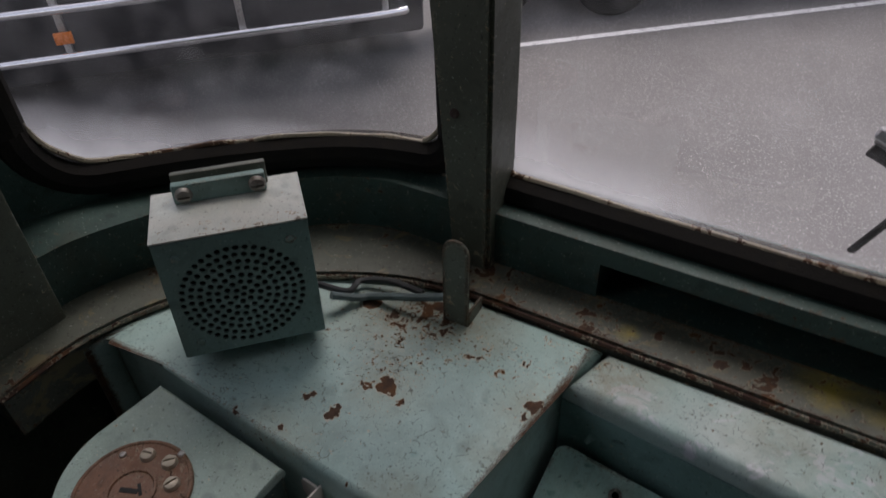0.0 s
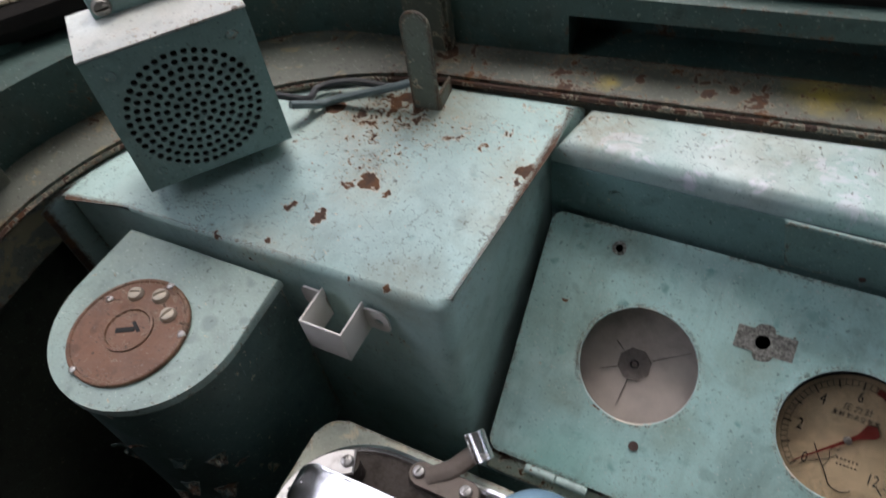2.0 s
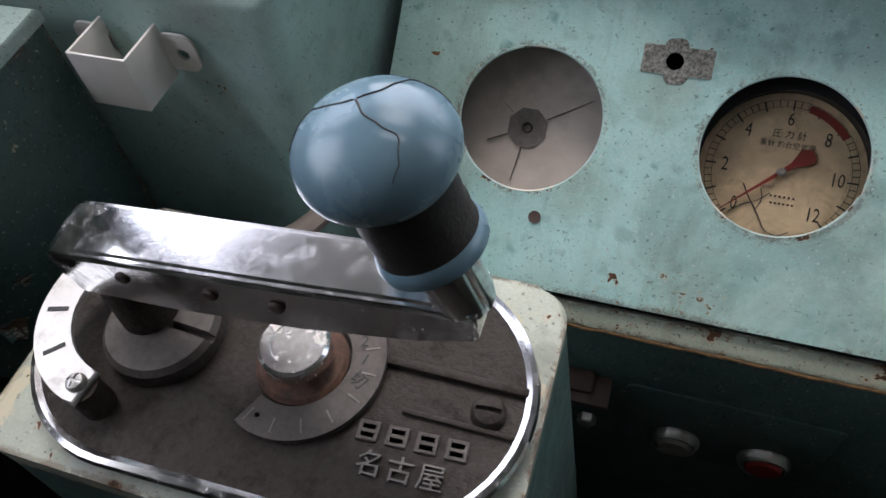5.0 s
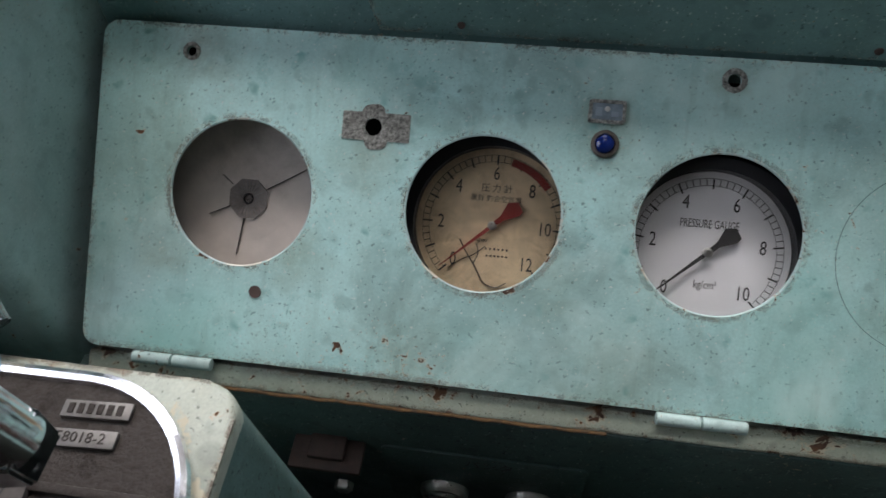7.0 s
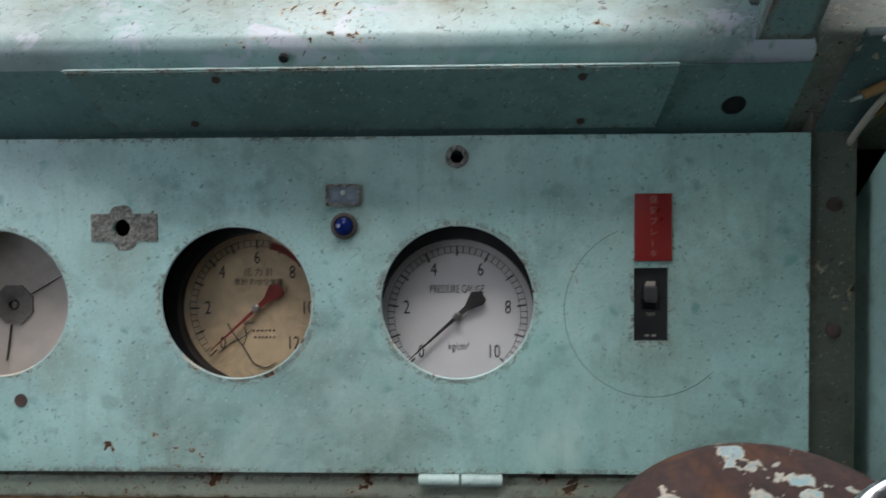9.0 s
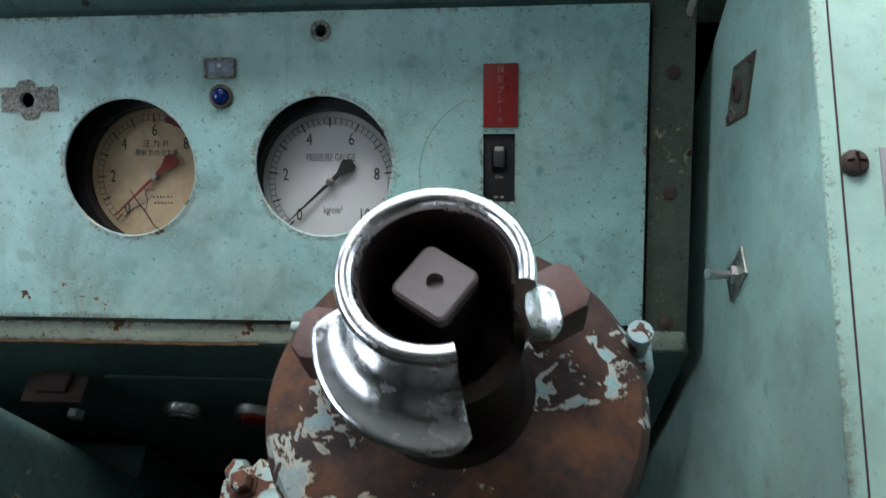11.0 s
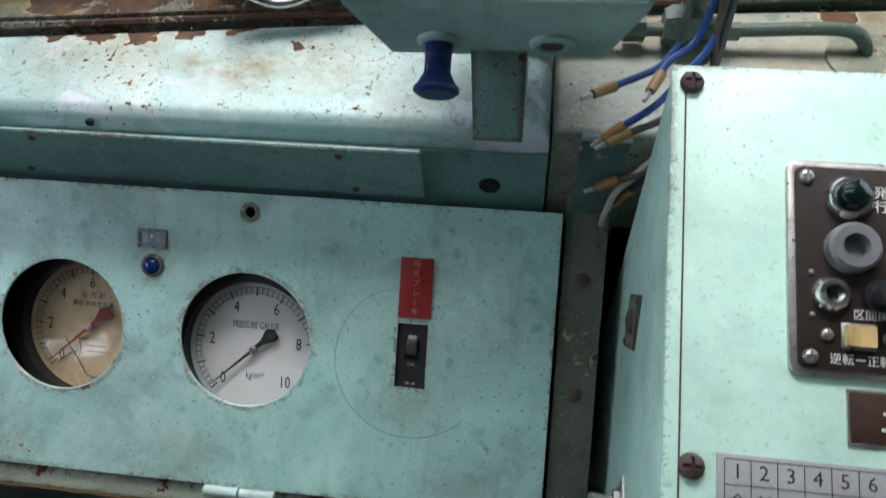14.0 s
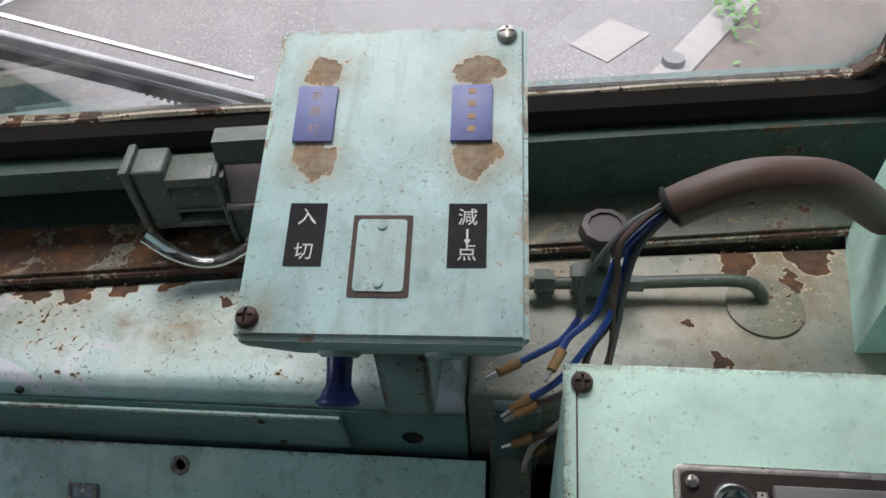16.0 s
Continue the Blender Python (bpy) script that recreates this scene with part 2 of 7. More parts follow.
    if drips:
        run = n.t.nodes.new("ShaderNodeMapping")
        run.inputs["Scale"].default_value = (1.0, 0.12, 0.12)
        n.link(n.co, run.inputs["Vector"])
        col = n.mix(n.range(n.noise(85, 4, 0.6, 0.2, run.outputs[0]).outputs["Fac"], 0.56, 0.72, 0.0, drips), col, dark)
    wander = n.warp(40, 0.03) if stains else None
    for x, y, z, r, amount in stains:
        col = n.mix(n.math("MULTIPLY", n.range(n.dist((x, y, z), wander), r * 0.2, r, amount, 0.0), n.range(n.noise(90, 5, 0.65).outputs["Fac"], 0.3, 0.6, 0.35, 1.0)), col, stain)
    hgt = n.math("MULTIPLY", fine, 0.24)
    if cracks:
        co = n.warp(55, 0.016)
        edge = n.voronoi(95, co=co)
        zone = n.math("MULTIPLY", n.range(n.noise(20, 3, 0.6).outputs["Fac"], 0.36, 0.5), n.range(n.noise(210, 2, 0.5).outputs["Fac"], 0.53, 0.57))
        up = n.t.nodes.new("ShaderNodeSeparateXYZ")
        n.link(n.t.nodes.new("ShaderNodeNewGeometry").outputs["Normal"], up.inputs[0])
        zone = n.math("MULTIPLY", zone, n.range(up.outputs["Z"], 0.5, 0.8))
        line = n.math("MULTIPLY", n.range(edge, 0.012, 0.03, 1.0, 0.0), n.math("MULTIPLY", zone, cracks))
        col = n.mix(line, col, (0.055, 0.055, 0.04))
        hgt = n.math("SUBTRACT", hgt, n.math("MULTIPLY", line, 0.6))
    area = n.range(n.noise(10, 3, 0.5).outputs["Fac"], 0.40, 0.62, -0.10, 0.05 * spread)
    chip = n.math("ADD", n.noise(chip_scale, 7, 0.66, 0.4).outputs["Fac"], area)
    flake = n.math("ADD", n.noise(chip_scale * 3.1, 3, 0.6, 0.5).outputs["Fac"], n.math("MULTIPLY", area, 0.6))
    chip = n.math("MAXIMUM", chip, n.math("SUBTRACT", flake, 0.015))
    if edges:
        bev = n.t.nodes.new("ShaderNodeBevel")
        bev.samples = 4
        bev.inputs["Radius"].default_value = 0.009
        geo = n.t.nodes.new("ShaderNodeNewGeometry")
        dot = n.t.nodes.new("ShaderNodeVectorMath")
        dot.operation = "DOT_PRODUCT"
        n.link(bev.outputs[0], dot.inputs[0])
        n.link(geo.outputs["Normal"], dot.inputs[1])
        worn = n.range(dot.outputs["Value"], 0.995, 0.8)
        chip = n.math("ADD", chip, n.math("MULTIPLY", worn, edges))
    level = 0.78 - 0.2 * chips
    bent = n.warp(70, 0.03)
    for x, y, z, r, more in zones:
        chip = n.math("ADD", chip, n.range(n.dist((x, y, z), bent), 0.0, r, more, 0.0))
    for x, y, z, r in blobs:
        d = n.dist((x, y, z), bent)
        chip = n.math("MAXIMUM", chip, n.range(d, r * 0.6, r * 1.4, level + 0.12, level - 0.12))
    rim = n.range(chip, level - 0.035, level - 0.015)
    bare = n.range(chip, level, level + 0.012)
    col = n.mix(n.math("MULTIPLY", rim, halo), col, PRIMER)
    rusty = n.mix(n.range(n.noise(120, 6, 0.7).outputs["Fac"], 0.35, 0.65), rust, deep_rust)
    rusty = n.mix(n.range(n.noise(31, 5, 0.65).outputs["Fac"], 0.5, 0.66, 0.0, orange), rusty, tuple(c * f for c, f in zip(rust, (1.9, 1.5, 0.7))))
    col = n.mix(bare, col, rusty)
    hgt = n.math("SUBTRACT", hgt, n.math("MULTIPLY", bare, deepness))
    n.bump(hgt, 0.7, 0.0009)
    n.bump(big, 0.25, 0.004)
    return n.done(col, n.math("ADD", n.range(mid, 0.3, 0.7, rough - 0.12, rough + 0.1), n.math("MULTIPLY", bare, 0.35)))


def metal(name, base, rough=0.25, worn=0.3, stain=(0.10, 0.07, 0.05), metallic=1.0, scale=60, bump=0.15):
    """Bare or plated metal with scratches, pits and stains."""
    n = Nodes(name)
    a = n.noise(scale, 6, 0.65, 0.3).outputs["Fac"]
    b = n.noise(scale * 5, 4, 0.6).outputs["Fac"]
    mark = n.math("MULTIPLY", n.range(a, 0.52, 0.66), worn)
    col = n.mix(mark, base, stain)
    n.bump(b, bump, 0.0006)
    r = n.math("ADD", n.range(b, 0.3, 0.7, rough * 0.7, rough * 1.4), n.math("MULTIPLY", mark, 0.4))
    return n.done(col, r, n.math("SUBTRACT", metallic, n.math("MULTIPLY", mark, 0.6 * metallic)))


def plain(name, base, rough=0.5, vary=0.2, scale=40, dirt=0.25, dark=(0.05, 0.045, 0.04), bump=0.1):
    """Plastic, rubber, printed plate: a base colour, uneven, with grime."""
    n = Nodes(name)
    a = n.noise(scale, 5, 0.6).outputs["Fac"]
    b = n.noise(scale * 6, 4, 0.6).outputs["Fac"]
    col = n.mix(n.range(a, 0.3, 0.7), tuple(c * (1 - vary) for c in base), tuple(min(1, c * (1 + vary)) for c in base))
    col = n.mix(n.math("MULTIPLY", n.range(n.noise(scale * 0.5, 7, 0.7, 0.5).outputs["Fac"], 0.5, 0.75), dirt), col, dark)
    n.bump(b, bump, 0.0006)
    return n.done(col, n.range(a, 0.3, 0.7, max(0.03, rough - 0.12), min(1, rough + 0.12)))


def pane(name, rough=0.01, fog=0.0, tint=(1, 1, 1), low=1.05, high=1.15, lean=0.0):
    """Clear glass; with fog, a grey film in uneven drifts near the lower edge and corners of the window."""
    n = Nodes(name)
    t = n.t
    clear = t.nodes.new("ShaderNodeBsdfTransparent")
    clear.inputs[0].default_value = (*tint, 1)
    gloss = t.nodes.new("ShaderNodeBsdfGlossy")
    gloss.inputs["Roughness"].default_value = rough
    fres = t.nodes.new("ShaderNodeFresnel")
    fres.inputs["IOR"].default_value = 1.45
    mix = t.nodes.new("ShaderNodeMixShader")
    n.link(fres.outputs[0], mix.inputs[0])
    n.link(clear.outputs[0], mix.inputs[1])
    n.link(gloss.outputs[0], mix.inputs[2])
    out = mix.outputs[0]
    if fog:
        film = t.nodes.new("ShaderNodeBsdfTranslucent")
        film.inputs[0].default_value = (0.75, 0.76, 0.78, 1)
        sep = t.nodes.new("ShaderNodeSeparateXYZ")
        n.link(n.co, sep.inputs[0])
        drift = n.math("ADD", sep.outputs["Z"], n.range(n.noise(9, 5, 0.5).outputs["Fac"], 0.3, 0.7, -0.018, 0.018))
        drift = n.math("ADD", drift, n.math("MULTIPLY", sep.outputs["X"], lean))
        dust = n.range(n.noise(30, 6, 0.6).outputs["Fac"], 0.4, 0.75, 0.01, 0.07)
        amount = n.math("MAXIMUM", n.range(drift, low, high, fog, 0.0), dust)
        mix2 = t.nodes.new("ShaderNodeMixShader")
        n.link(amount, mix2.inputs[0])
        n.link(out, mix2.inputs[1])
        n.link(film.outputs[0], mix2.inputs[2])
        out = mix2.outputs[0]
    n.link(out, t.nodes["Material Output"].inputs["Surface"])
    return n.mat


TEAL = (0.36, 0.54, 0.52)
DESK_CHIPS = [(-0.446, 0.106, 0.95, 0.011), (-0.463, 0.098, 0.95, 0.005), (-0.425, 0.1, 0.95, 0.005), (-0.5, 0.06, 0.95, 0.006), (-0.47, 0.054, 0.95, 0.008), (-0.533, 0.187, 0.95, 0.01), (-0.5, 0.185, 0.95, 0.006), (-0.319, 0.165, 0.95, 0.008), (-0.32, 0.15, 0.95, 0.005), (-0.548, 0.002, 0.95, 0.004), (-0.497, 0.012, 0.95, 0.004), (-0.446, 0.001, 0.95, 0.005), (-0.41, 0.002, 0.95, 0.004), (-0.372, 0.004, 0.95, 0.005), (-0.334, 0.004, 0.95, 0.005)]
paint_desk = paint("chipped_turquoise_desk_paint", TEAL, chips=0.38, chip_scale=75, cracks=0.8, grime=0.4, mottle=0.5, stain=(0.26, 0.2, 0.1), stains=[(-0.446, 0.106, 0.95, 0.05, 0.4), (-0.50, 0.19, 0.95, 0.08, 0.5), (-0.32, 0.16, 0.95, 0.05, 0.4), (-0.42, 0.22, 0.95, 0.06, 0.5), (-0.5, 0.0, 0.95, 0.06, 0.4), (-0.36, 0.01, 0.95, 0.05, 0.4), (-0.32, 0.1, 0.95, 0.04, 0.3)], blobs=DESK_CHIPS, edges=0.36, zones=[(-0.45, 0.13, 0.95, 0.14, 0.1), (-0.45, 0.22, 0.95, 0.07, 0.13), (-0.52, 0.2, 0.95, 0.08, 0.12), (-0.31, 0.18, 0.95, 0.06, 0.13), (-0.31, 0.25, 0.95, 0.06, 0.13), (-0.5, 0.0, 0.95, 0.12, 0.06)])
LEDGE_RUST = [(-0.02, 0.296, 0.95, 0.012), (0.02, 0.298, 0.95, 0.016), (0.06, 0.302, 0.95, 0.018), (0.1, 0.308, 0.95, 0.016), (0.14, 0.312, 0.95, 0.012), (-0.2, 0.278, 0.95, 0.006), (0.2, 0.29, 0.95, 0.006)]
paint_ledge = paint("flaking_turquoise_ledge_paint", (0.38, 0.53, 0.53), mottle=0.8, deepness=1.5, stain=(0.2, 0.17, 0.09), stains=[(0.06, 0.285, 0.95, 0.06, 0.6), (0.15, 0.26, 0.95, 0.05, 0.6), (0.22, 0.27, 0.95, 0.06, 0.6), (0.0, 0.27, 0.95, 0.06, 0.5), (-0.12, 0.26, 0.95, 0.06, 0.4), (-0.27, 0.24, 0.95, 0.06, 0.6), (0.3, 0.24, 0.95, 0.05, 0.5), (0.113, 0.268, 0.95, 0.018, 0.9), (0.166, 0.264, 0.95, 0.03, 0.8)], chips=0.3, chip_scale=60, cracks=0.85, grime=0.45, edges=0.1, blobs=LEDGE_RUST, zones=[(-0.29, 0.25, 0.95, 0.06, 0.14), (-0.15, 0.29, 0.95, 0.08, 0.09), (0.05, 0.3, 0.95, 0.13, 0.07), (0.25, 0.3, 0.95, 0.1, 0.06), (0.1, 0.215, 0.95, 0.08, 0.05)], under=(0.50, 0.54, 0.60))
PANEL_CHIPS = [(u, v * 0.7785, 0.716 + v * 0.6276, r) for u, v, r in ((-0.208, 0.081, 0.004), (-0.165, 0.078, 0.003), (-0.145, 0.092, 0.003), (-0.03, 0.082, 0.003), (0.02, 0.079, 0.004), (0.04, 0.095, 0.003), (-0.06, 0.2, 0.003), (-0.27, 0.17, 0.003), (0.2, 0.095, 0.003), (-0.1, 0.02, 0.003))]
paint_panel = paint("turquoise_panel_paint", (0.40, 0.645, 0.62), chips=0.2, chip_scale=110, grime=0.5, blobs=PANEL_CHIPS, specks=1.0, rough=0.36, edges=0.2, mottle=1.0, drips=0.16, stains=[(u, v * 0.7785, 0.716 + v * 0.6276, r, a) for u, v, r, a in ((0.34, 0.17, 0.09, 0.3), (0.30, 0.09, 0.05, 0.35), (-0.22, 0.235, 0.03, 0.4), (-0.26, 0.15, 0.06, 0.25), (-0.14, 0.085, 0.035, 0.4), (-0.24, 0.08, 0.03, 0.4), (-0.09, 0.165, 0.035, 0.35), (0.078, 0.195, 0.032, 0.45), (0.05, 0.08, 0.03, 0.3), (-0.05, 0.02, 0.05, 0.3), (0.161, 0.236, 0.02, 0.5), (0.10, 0.01, 0.06, 0.3), (0.36, 0.02, 0.06, 0.25))], zones=[(u, v * 0.7785, 0.716 + v * 0.6276, r, 0.09) for u, v, r in ((-0.1845, 0.076, 0.035), (-0.14, 0.1, 0.03), (-0.003, 0.075, 0.04), (0.045, 0.09, 0.03), (0.161, 0.073, 0.03), (-0.088, 0.186, 0.02), (-0.05, 0.005, 0.08), (0.15, 0.005, 0.08), (-0.22, 0.005, 0.06), (0.3, 0.1, 0.03))])
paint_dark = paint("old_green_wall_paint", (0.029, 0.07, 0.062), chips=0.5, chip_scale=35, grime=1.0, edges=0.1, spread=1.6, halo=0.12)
paint_riser = paint("shade_dark_turquoise_riser_paint", (0.13, 0.25, 0.245), chips=0.28, chip_scale=60, grime=0.5)
# grimy turquoise, its colour darkened for the shade below the gauge panel
paint_low = paint("grimy_shade_dark_front_paint", (0.055, 0.105, 0.10), chips=0.3, chip_scale=60, grime=0.7)
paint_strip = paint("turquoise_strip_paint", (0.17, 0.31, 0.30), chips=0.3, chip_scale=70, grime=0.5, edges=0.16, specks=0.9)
paint_mint = paint("pale_mint_cabinet_paint", (0.51, 0.77, 0.67), chips=0.2, chip_scale=150, grime=0.2, mottle=0.12, specks=0.1, rough=0.4, edges=0.22)
paint_box = paint("pale_turquoise_box_paint", (0.40, 0.61, 0.61), chips=0.3, chip_scale=45, grime=0.45, mottle=0.8, drips=0.2, specks=0.5, rust=(0.36, 0.30, 0.22), deep_rust=(0.2, 0.14, 0.09), orange=0.2, edges=0.14, deepness=1.6, stain=(0.25, 0.21, 0.13), stains=[(0.3125, 0.2583, 1.1377, 0.03, 0.8), (0.3125, 0.3195, 1.1564, 0.03, 0.8), (0.4095, 0.2603, 1.1377, 0.032, 0.8), (0.4095, 0.3215, 1.1564, 0.03, 0.8), (0.292, 0.165, 1.108, 0.02, 0.6), (0.363, 0.2, 1.12, 0.035, 0.3)], blobs=[(0.3125, 0.2583, 1.1377, 0.014), (0.3125, 0.3195, 1.1564, 0.014), (0.4095, 0.2603, 1.1377, 0.015), (0.4095, 0.3215, 1.1564, 0.014)])
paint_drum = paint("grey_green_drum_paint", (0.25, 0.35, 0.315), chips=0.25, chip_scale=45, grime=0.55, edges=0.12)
paint_grey = paint("grey_green_post_paint", (0.082, 0.093, 0.07), chips=0.36, chip_scale=50, grime=0.6, edges=0.1)
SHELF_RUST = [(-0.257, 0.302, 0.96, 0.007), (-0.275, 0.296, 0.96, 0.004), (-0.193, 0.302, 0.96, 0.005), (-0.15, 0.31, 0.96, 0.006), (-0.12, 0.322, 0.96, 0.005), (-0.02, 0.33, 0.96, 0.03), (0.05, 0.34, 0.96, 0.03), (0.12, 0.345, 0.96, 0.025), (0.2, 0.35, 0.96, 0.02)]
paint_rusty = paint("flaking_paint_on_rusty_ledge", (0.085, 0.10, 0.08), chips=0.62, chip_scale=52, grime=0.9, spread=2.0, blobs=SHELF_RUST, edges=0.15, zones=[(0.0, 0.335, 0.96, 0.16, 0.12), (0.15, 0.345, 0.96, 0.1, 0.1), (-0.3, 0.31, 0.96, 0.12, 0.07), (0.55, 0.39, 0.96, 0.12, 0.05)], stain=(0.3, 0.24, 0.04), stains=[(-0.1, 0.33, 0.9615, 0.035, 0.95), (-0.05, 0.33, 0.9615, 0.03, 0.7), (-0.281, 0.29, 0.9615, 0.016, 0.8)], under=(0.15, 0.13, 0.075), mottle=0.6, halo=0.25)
paint_brake = paint("peeling_paint_on_rusty_iron", (0.25, 0.42, 0.43), chips=1.72, chip_scale=24, grime=0.4, spread=1.5, mottle=0.7, rust=(0.062, 0.03, 0.021), deep_rust=(0.024, 0.015, 0.012), orange=1.0, deepness=3.0, stain=(0.27, 0.085, 0.02), stains=[(0.25, -0.2, 0.958, 0.07, 0.55), (0.30, -0.21, 0.958, 0.06, 0.5), (0.25, -0.09, 0.958, 0.05, 0.6)])
paint_valve = paint("peeling_valve_paint", (0.30, 0.45, 0.45), mottle=0.6, chips=1.15, chip_scale=48, grime=0.4, rust=(0.13, 0.055, 0.04), deepness=2.4)
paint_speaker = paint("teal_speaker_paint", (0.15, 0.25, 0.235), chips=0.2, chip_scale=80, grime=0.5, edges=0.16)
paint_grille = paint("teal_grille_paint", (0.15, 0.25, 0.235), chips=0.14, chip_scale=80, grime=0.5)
paint_cream = paint("cream_and_turquoise_edge_paint", (0.36, 0.42, 0.34), chips=0.75, chip_scale=40, grime=0.7, edges=0.2)
rust_plate = plain("rusted_plate", (0.115, 0.06, 0.038), 0.75, 0.6, 130, 0.7, (0.045, 0.026, 0.02), 0.9)
disc_paint = paint("brown_freckled_disc", (0.15, 0.068, 0.032), chips=0.5, chip_scale=90, grime=0.8, dark=(0.05, 0.03, 0.022), specks=0.1, rough=0.6, edges=0.1, halo=0.4)
rust_iron = plain("brown_rusty_iron", (0.07, 0.045, 0.038), 0.7, 0.35, 70, 0.5, (0.03, 0.02, 0.018), 0.5)
rust_red = plain("red_brown_rubbed_iron", (0.13, 0.068, 0.055), 0.6, 0.35, 90, 0.5, (0.05, 0.025, 0.02), 0.6)
iron_grey = plain("pinkish_grey_steel", (0.20, 0.17, 0.17), 0.6, 0.15, 90, 0.3, (0.09, 0.07, 0.06), 0.3)
chrome = metal("pitted_chrome", (0.84, 0.84, 0.85), 0.13, 0.3, (0.2, 0.17, 0.15), 1.0, 110, 0.05)
notch_mat = metal("brown_grey_notch_plate", (0.095, 0.084, 0.075), 0.55, 0.45, (0.07, 0.06, 0.055), 0.4)
dull_steel = metal("dull_stained_steel", (0.26, 0.25, 0.23), 0.5, 0.8)
steel = metal("worn_steel", (0.5, 0.49, 0.47), 0.35, 0.5)
cast = metal("dark_cast_alloy", (0.042, 0.034, 0.028), 0.6, 0.5, (0.018, 0.014, 0.011), 0.15, 60, 1.6)
cast.node_tree.nodes["Principled BSDF"].inputs["Specular IOR Level"].default_value = 0.3
cast_light = metal("rubbed_cast_letters", (0.19, 0.18, 0.165), 0.5, 0.5, (0.1, 0.09, 0.08), 0.6)
brass = metal("dull_brass", (0.5, 0.42, 0.27), 0.4, 0.5)
aluminium = metal("brushed_aluminium_sign", (0.34, 0.34, 0.35), 0.5, 0.35, (0.24, 0.235, 0.23), 0.35, 120)
rubber = plain("black_rubber", (0.014, 0.013, 0.012), 0.85, 0.3, 60, 0.5, (0.03, 0.024, 0.016), 0.8)
rubber.node_tree.nodes["Principled BSDF"].inputs["Specular IOR Level"].default_value = 0.2
black = plain("black_plastic", (0.02, 0.02, 0.022), 0.4, 0.3)
void = plain("dark_inside", (0.012, 0.012, 0.012), 0.9, 0.2)
knob_blue = plain("blue_grey_knob_plastic", (0.155, 0.255, 0.315), 0.22, 0.22, 30, 0.25, (0.16, 0.2, 0.22), 0.05)
blue_knob = plain("deep_blue_knob", (0.012, 0.03, 0.16), 0.3, 0.3)
leather = plain("black_tape_wrap", (0.02, 0.017, 0.015), 0.55, 0.4, 80, 0.3, (0.05, 0.03, 0.02), 0.7)
white_plastic = plain("white_plastic", (0.62, 0.60, 0.56), 0.4, 0.06, 30, 0.2, (0.35, 0.33, 0.3))
dial_old = plain("yellowed_dial", (0.74, 0.58, 0.37), 0.6, 0.14, 90, 0.7, (0.3, 0.2, 0.11), 0.05)
dial_white = plain("white_dial", (0.86, 0.86, 0.87), 0.5, 0.05, 30, 0.25, (0.4, 0.4, 0.4), 0.05)
dial_blank = plain("aged_blank_disc", (0.5, 0.44, 0.39), 0.45, 0.25, 14, 0.75, (0.16, 0.12, 0.1), 0.1)
ink = plain("printed_black", (0.025, 0.025, 0.025), 0.6, 0.2)
ink_red = plain("printed_red", (0.27, 0.032, 0.022), 0.5, 0.2)
label_black = plain("brushed_black", (0.006, 0.007, 0.009), 0.85, 0.2)
white_ink = plain("printed_white", (0.7, 0.7, 0.68), 0.6, 0.1)
red_label = plain("red_label", (0.25, 0.02, 0.018), 0.35, 0.12)
brown_plate = plain("brown_bakelite_plate", (0.04, 0.021, 0.015), 0.5, 0.3)
brown_plate.node_tree.nodes["Principled BSDF"].inputs["Specular IOR Level"].default_value = 0.2
blue_label = plain("faded_blue_label", (0.14, 0.17, 0.38), 0.5, 0.15, 80, 0.3, (0.25, 0.25, 0.35))
ochre_ink = plain("ochre_print", (0.33, 0.22, 0.12), 0.6, 0.2)
wire_blue = plain("blue_wire", (0.012, 0.045, 0.2), 0.4, 0.2)
wire_brown = plain("brown_wire", (0.07, 0.045, 0.035), 0.5, 0.25)
wire_white = plain("dirty_white_plastic", (0.36, 0.33, 0.27), 0.6, 0.2)
wire_grey = plain("dark_grey_wire", (0.05, 0.055, 0.06), 0.5, 0.25)
tape_tan = plain("tan_insulating_sleeve", (0.26, 0.145, 0.05), 0.5, 0.25)
hose_brown = plain("brown_plastic_conduit", (0.075, 0.042, 0.03), 0.55, 0.15, 25, 0.3)
cream_switch = plain("cream_rocker", (0.62, 0.45, 0.2), 0.35, 0.1)
def stones(name):
    """Worn asphalt: dark binder with pale specks for stone grains and their sparkle, dust drifts."""
    n = Nodes(name)
    big = n.noise(1.3, 5, 0.6).outputs["Fac"]
    grain = n.noise(75, 3, 0.6).outputs["Fac"]
    col = n.mix(n.range(big, 0.3, 0.7), (0.092, 0.088, 0.086), (0.125, 0.12, 0.117))
    col = n.mix(n.range(grain, 0.35, 0.6, 0.5, 0.0), col, (0.06, 0.058, 0.057))
    # bright specks paint the glitter of the grains into the colour
    col = n.mix(n.range(n.noise(95, 1, 0.5).outputs["Fac"], 0.6, 0.7, 0.0, 0.6), col, (0.33, 0.32, 0.31))
    n.bump(grain, 0.6, 0.005)
    return n.done(col, n.range(grain, 0.3, 0.7, 0.45, 0.8))


asphalt = stones("worn_grey_asphalt")
line_paint = plain("worn_white_road_paint", (0.6, 0.6, 0.6), 0.7, 0.15, 40, 0.95, (0.13, 0.13, 0.13), 0.5)
concrete = plain("grey_concrete", (0.2, 0.19, 0.18), 0.8, 0.15, 12, 0.3)
soil = plain("leaf_littered_soil", (0.09, 0.07, 0.06), 0.9, 0.4, 14, 0.4)
glass_window = pane("dusty_window_glass", 0.02, 0.4, low=1.0, high=1.055, lean=0.16)
glass_corner = pane("fogged_corner_glass", 0.02, 0.75, low=0.72, high=0.81, lean=0.4)
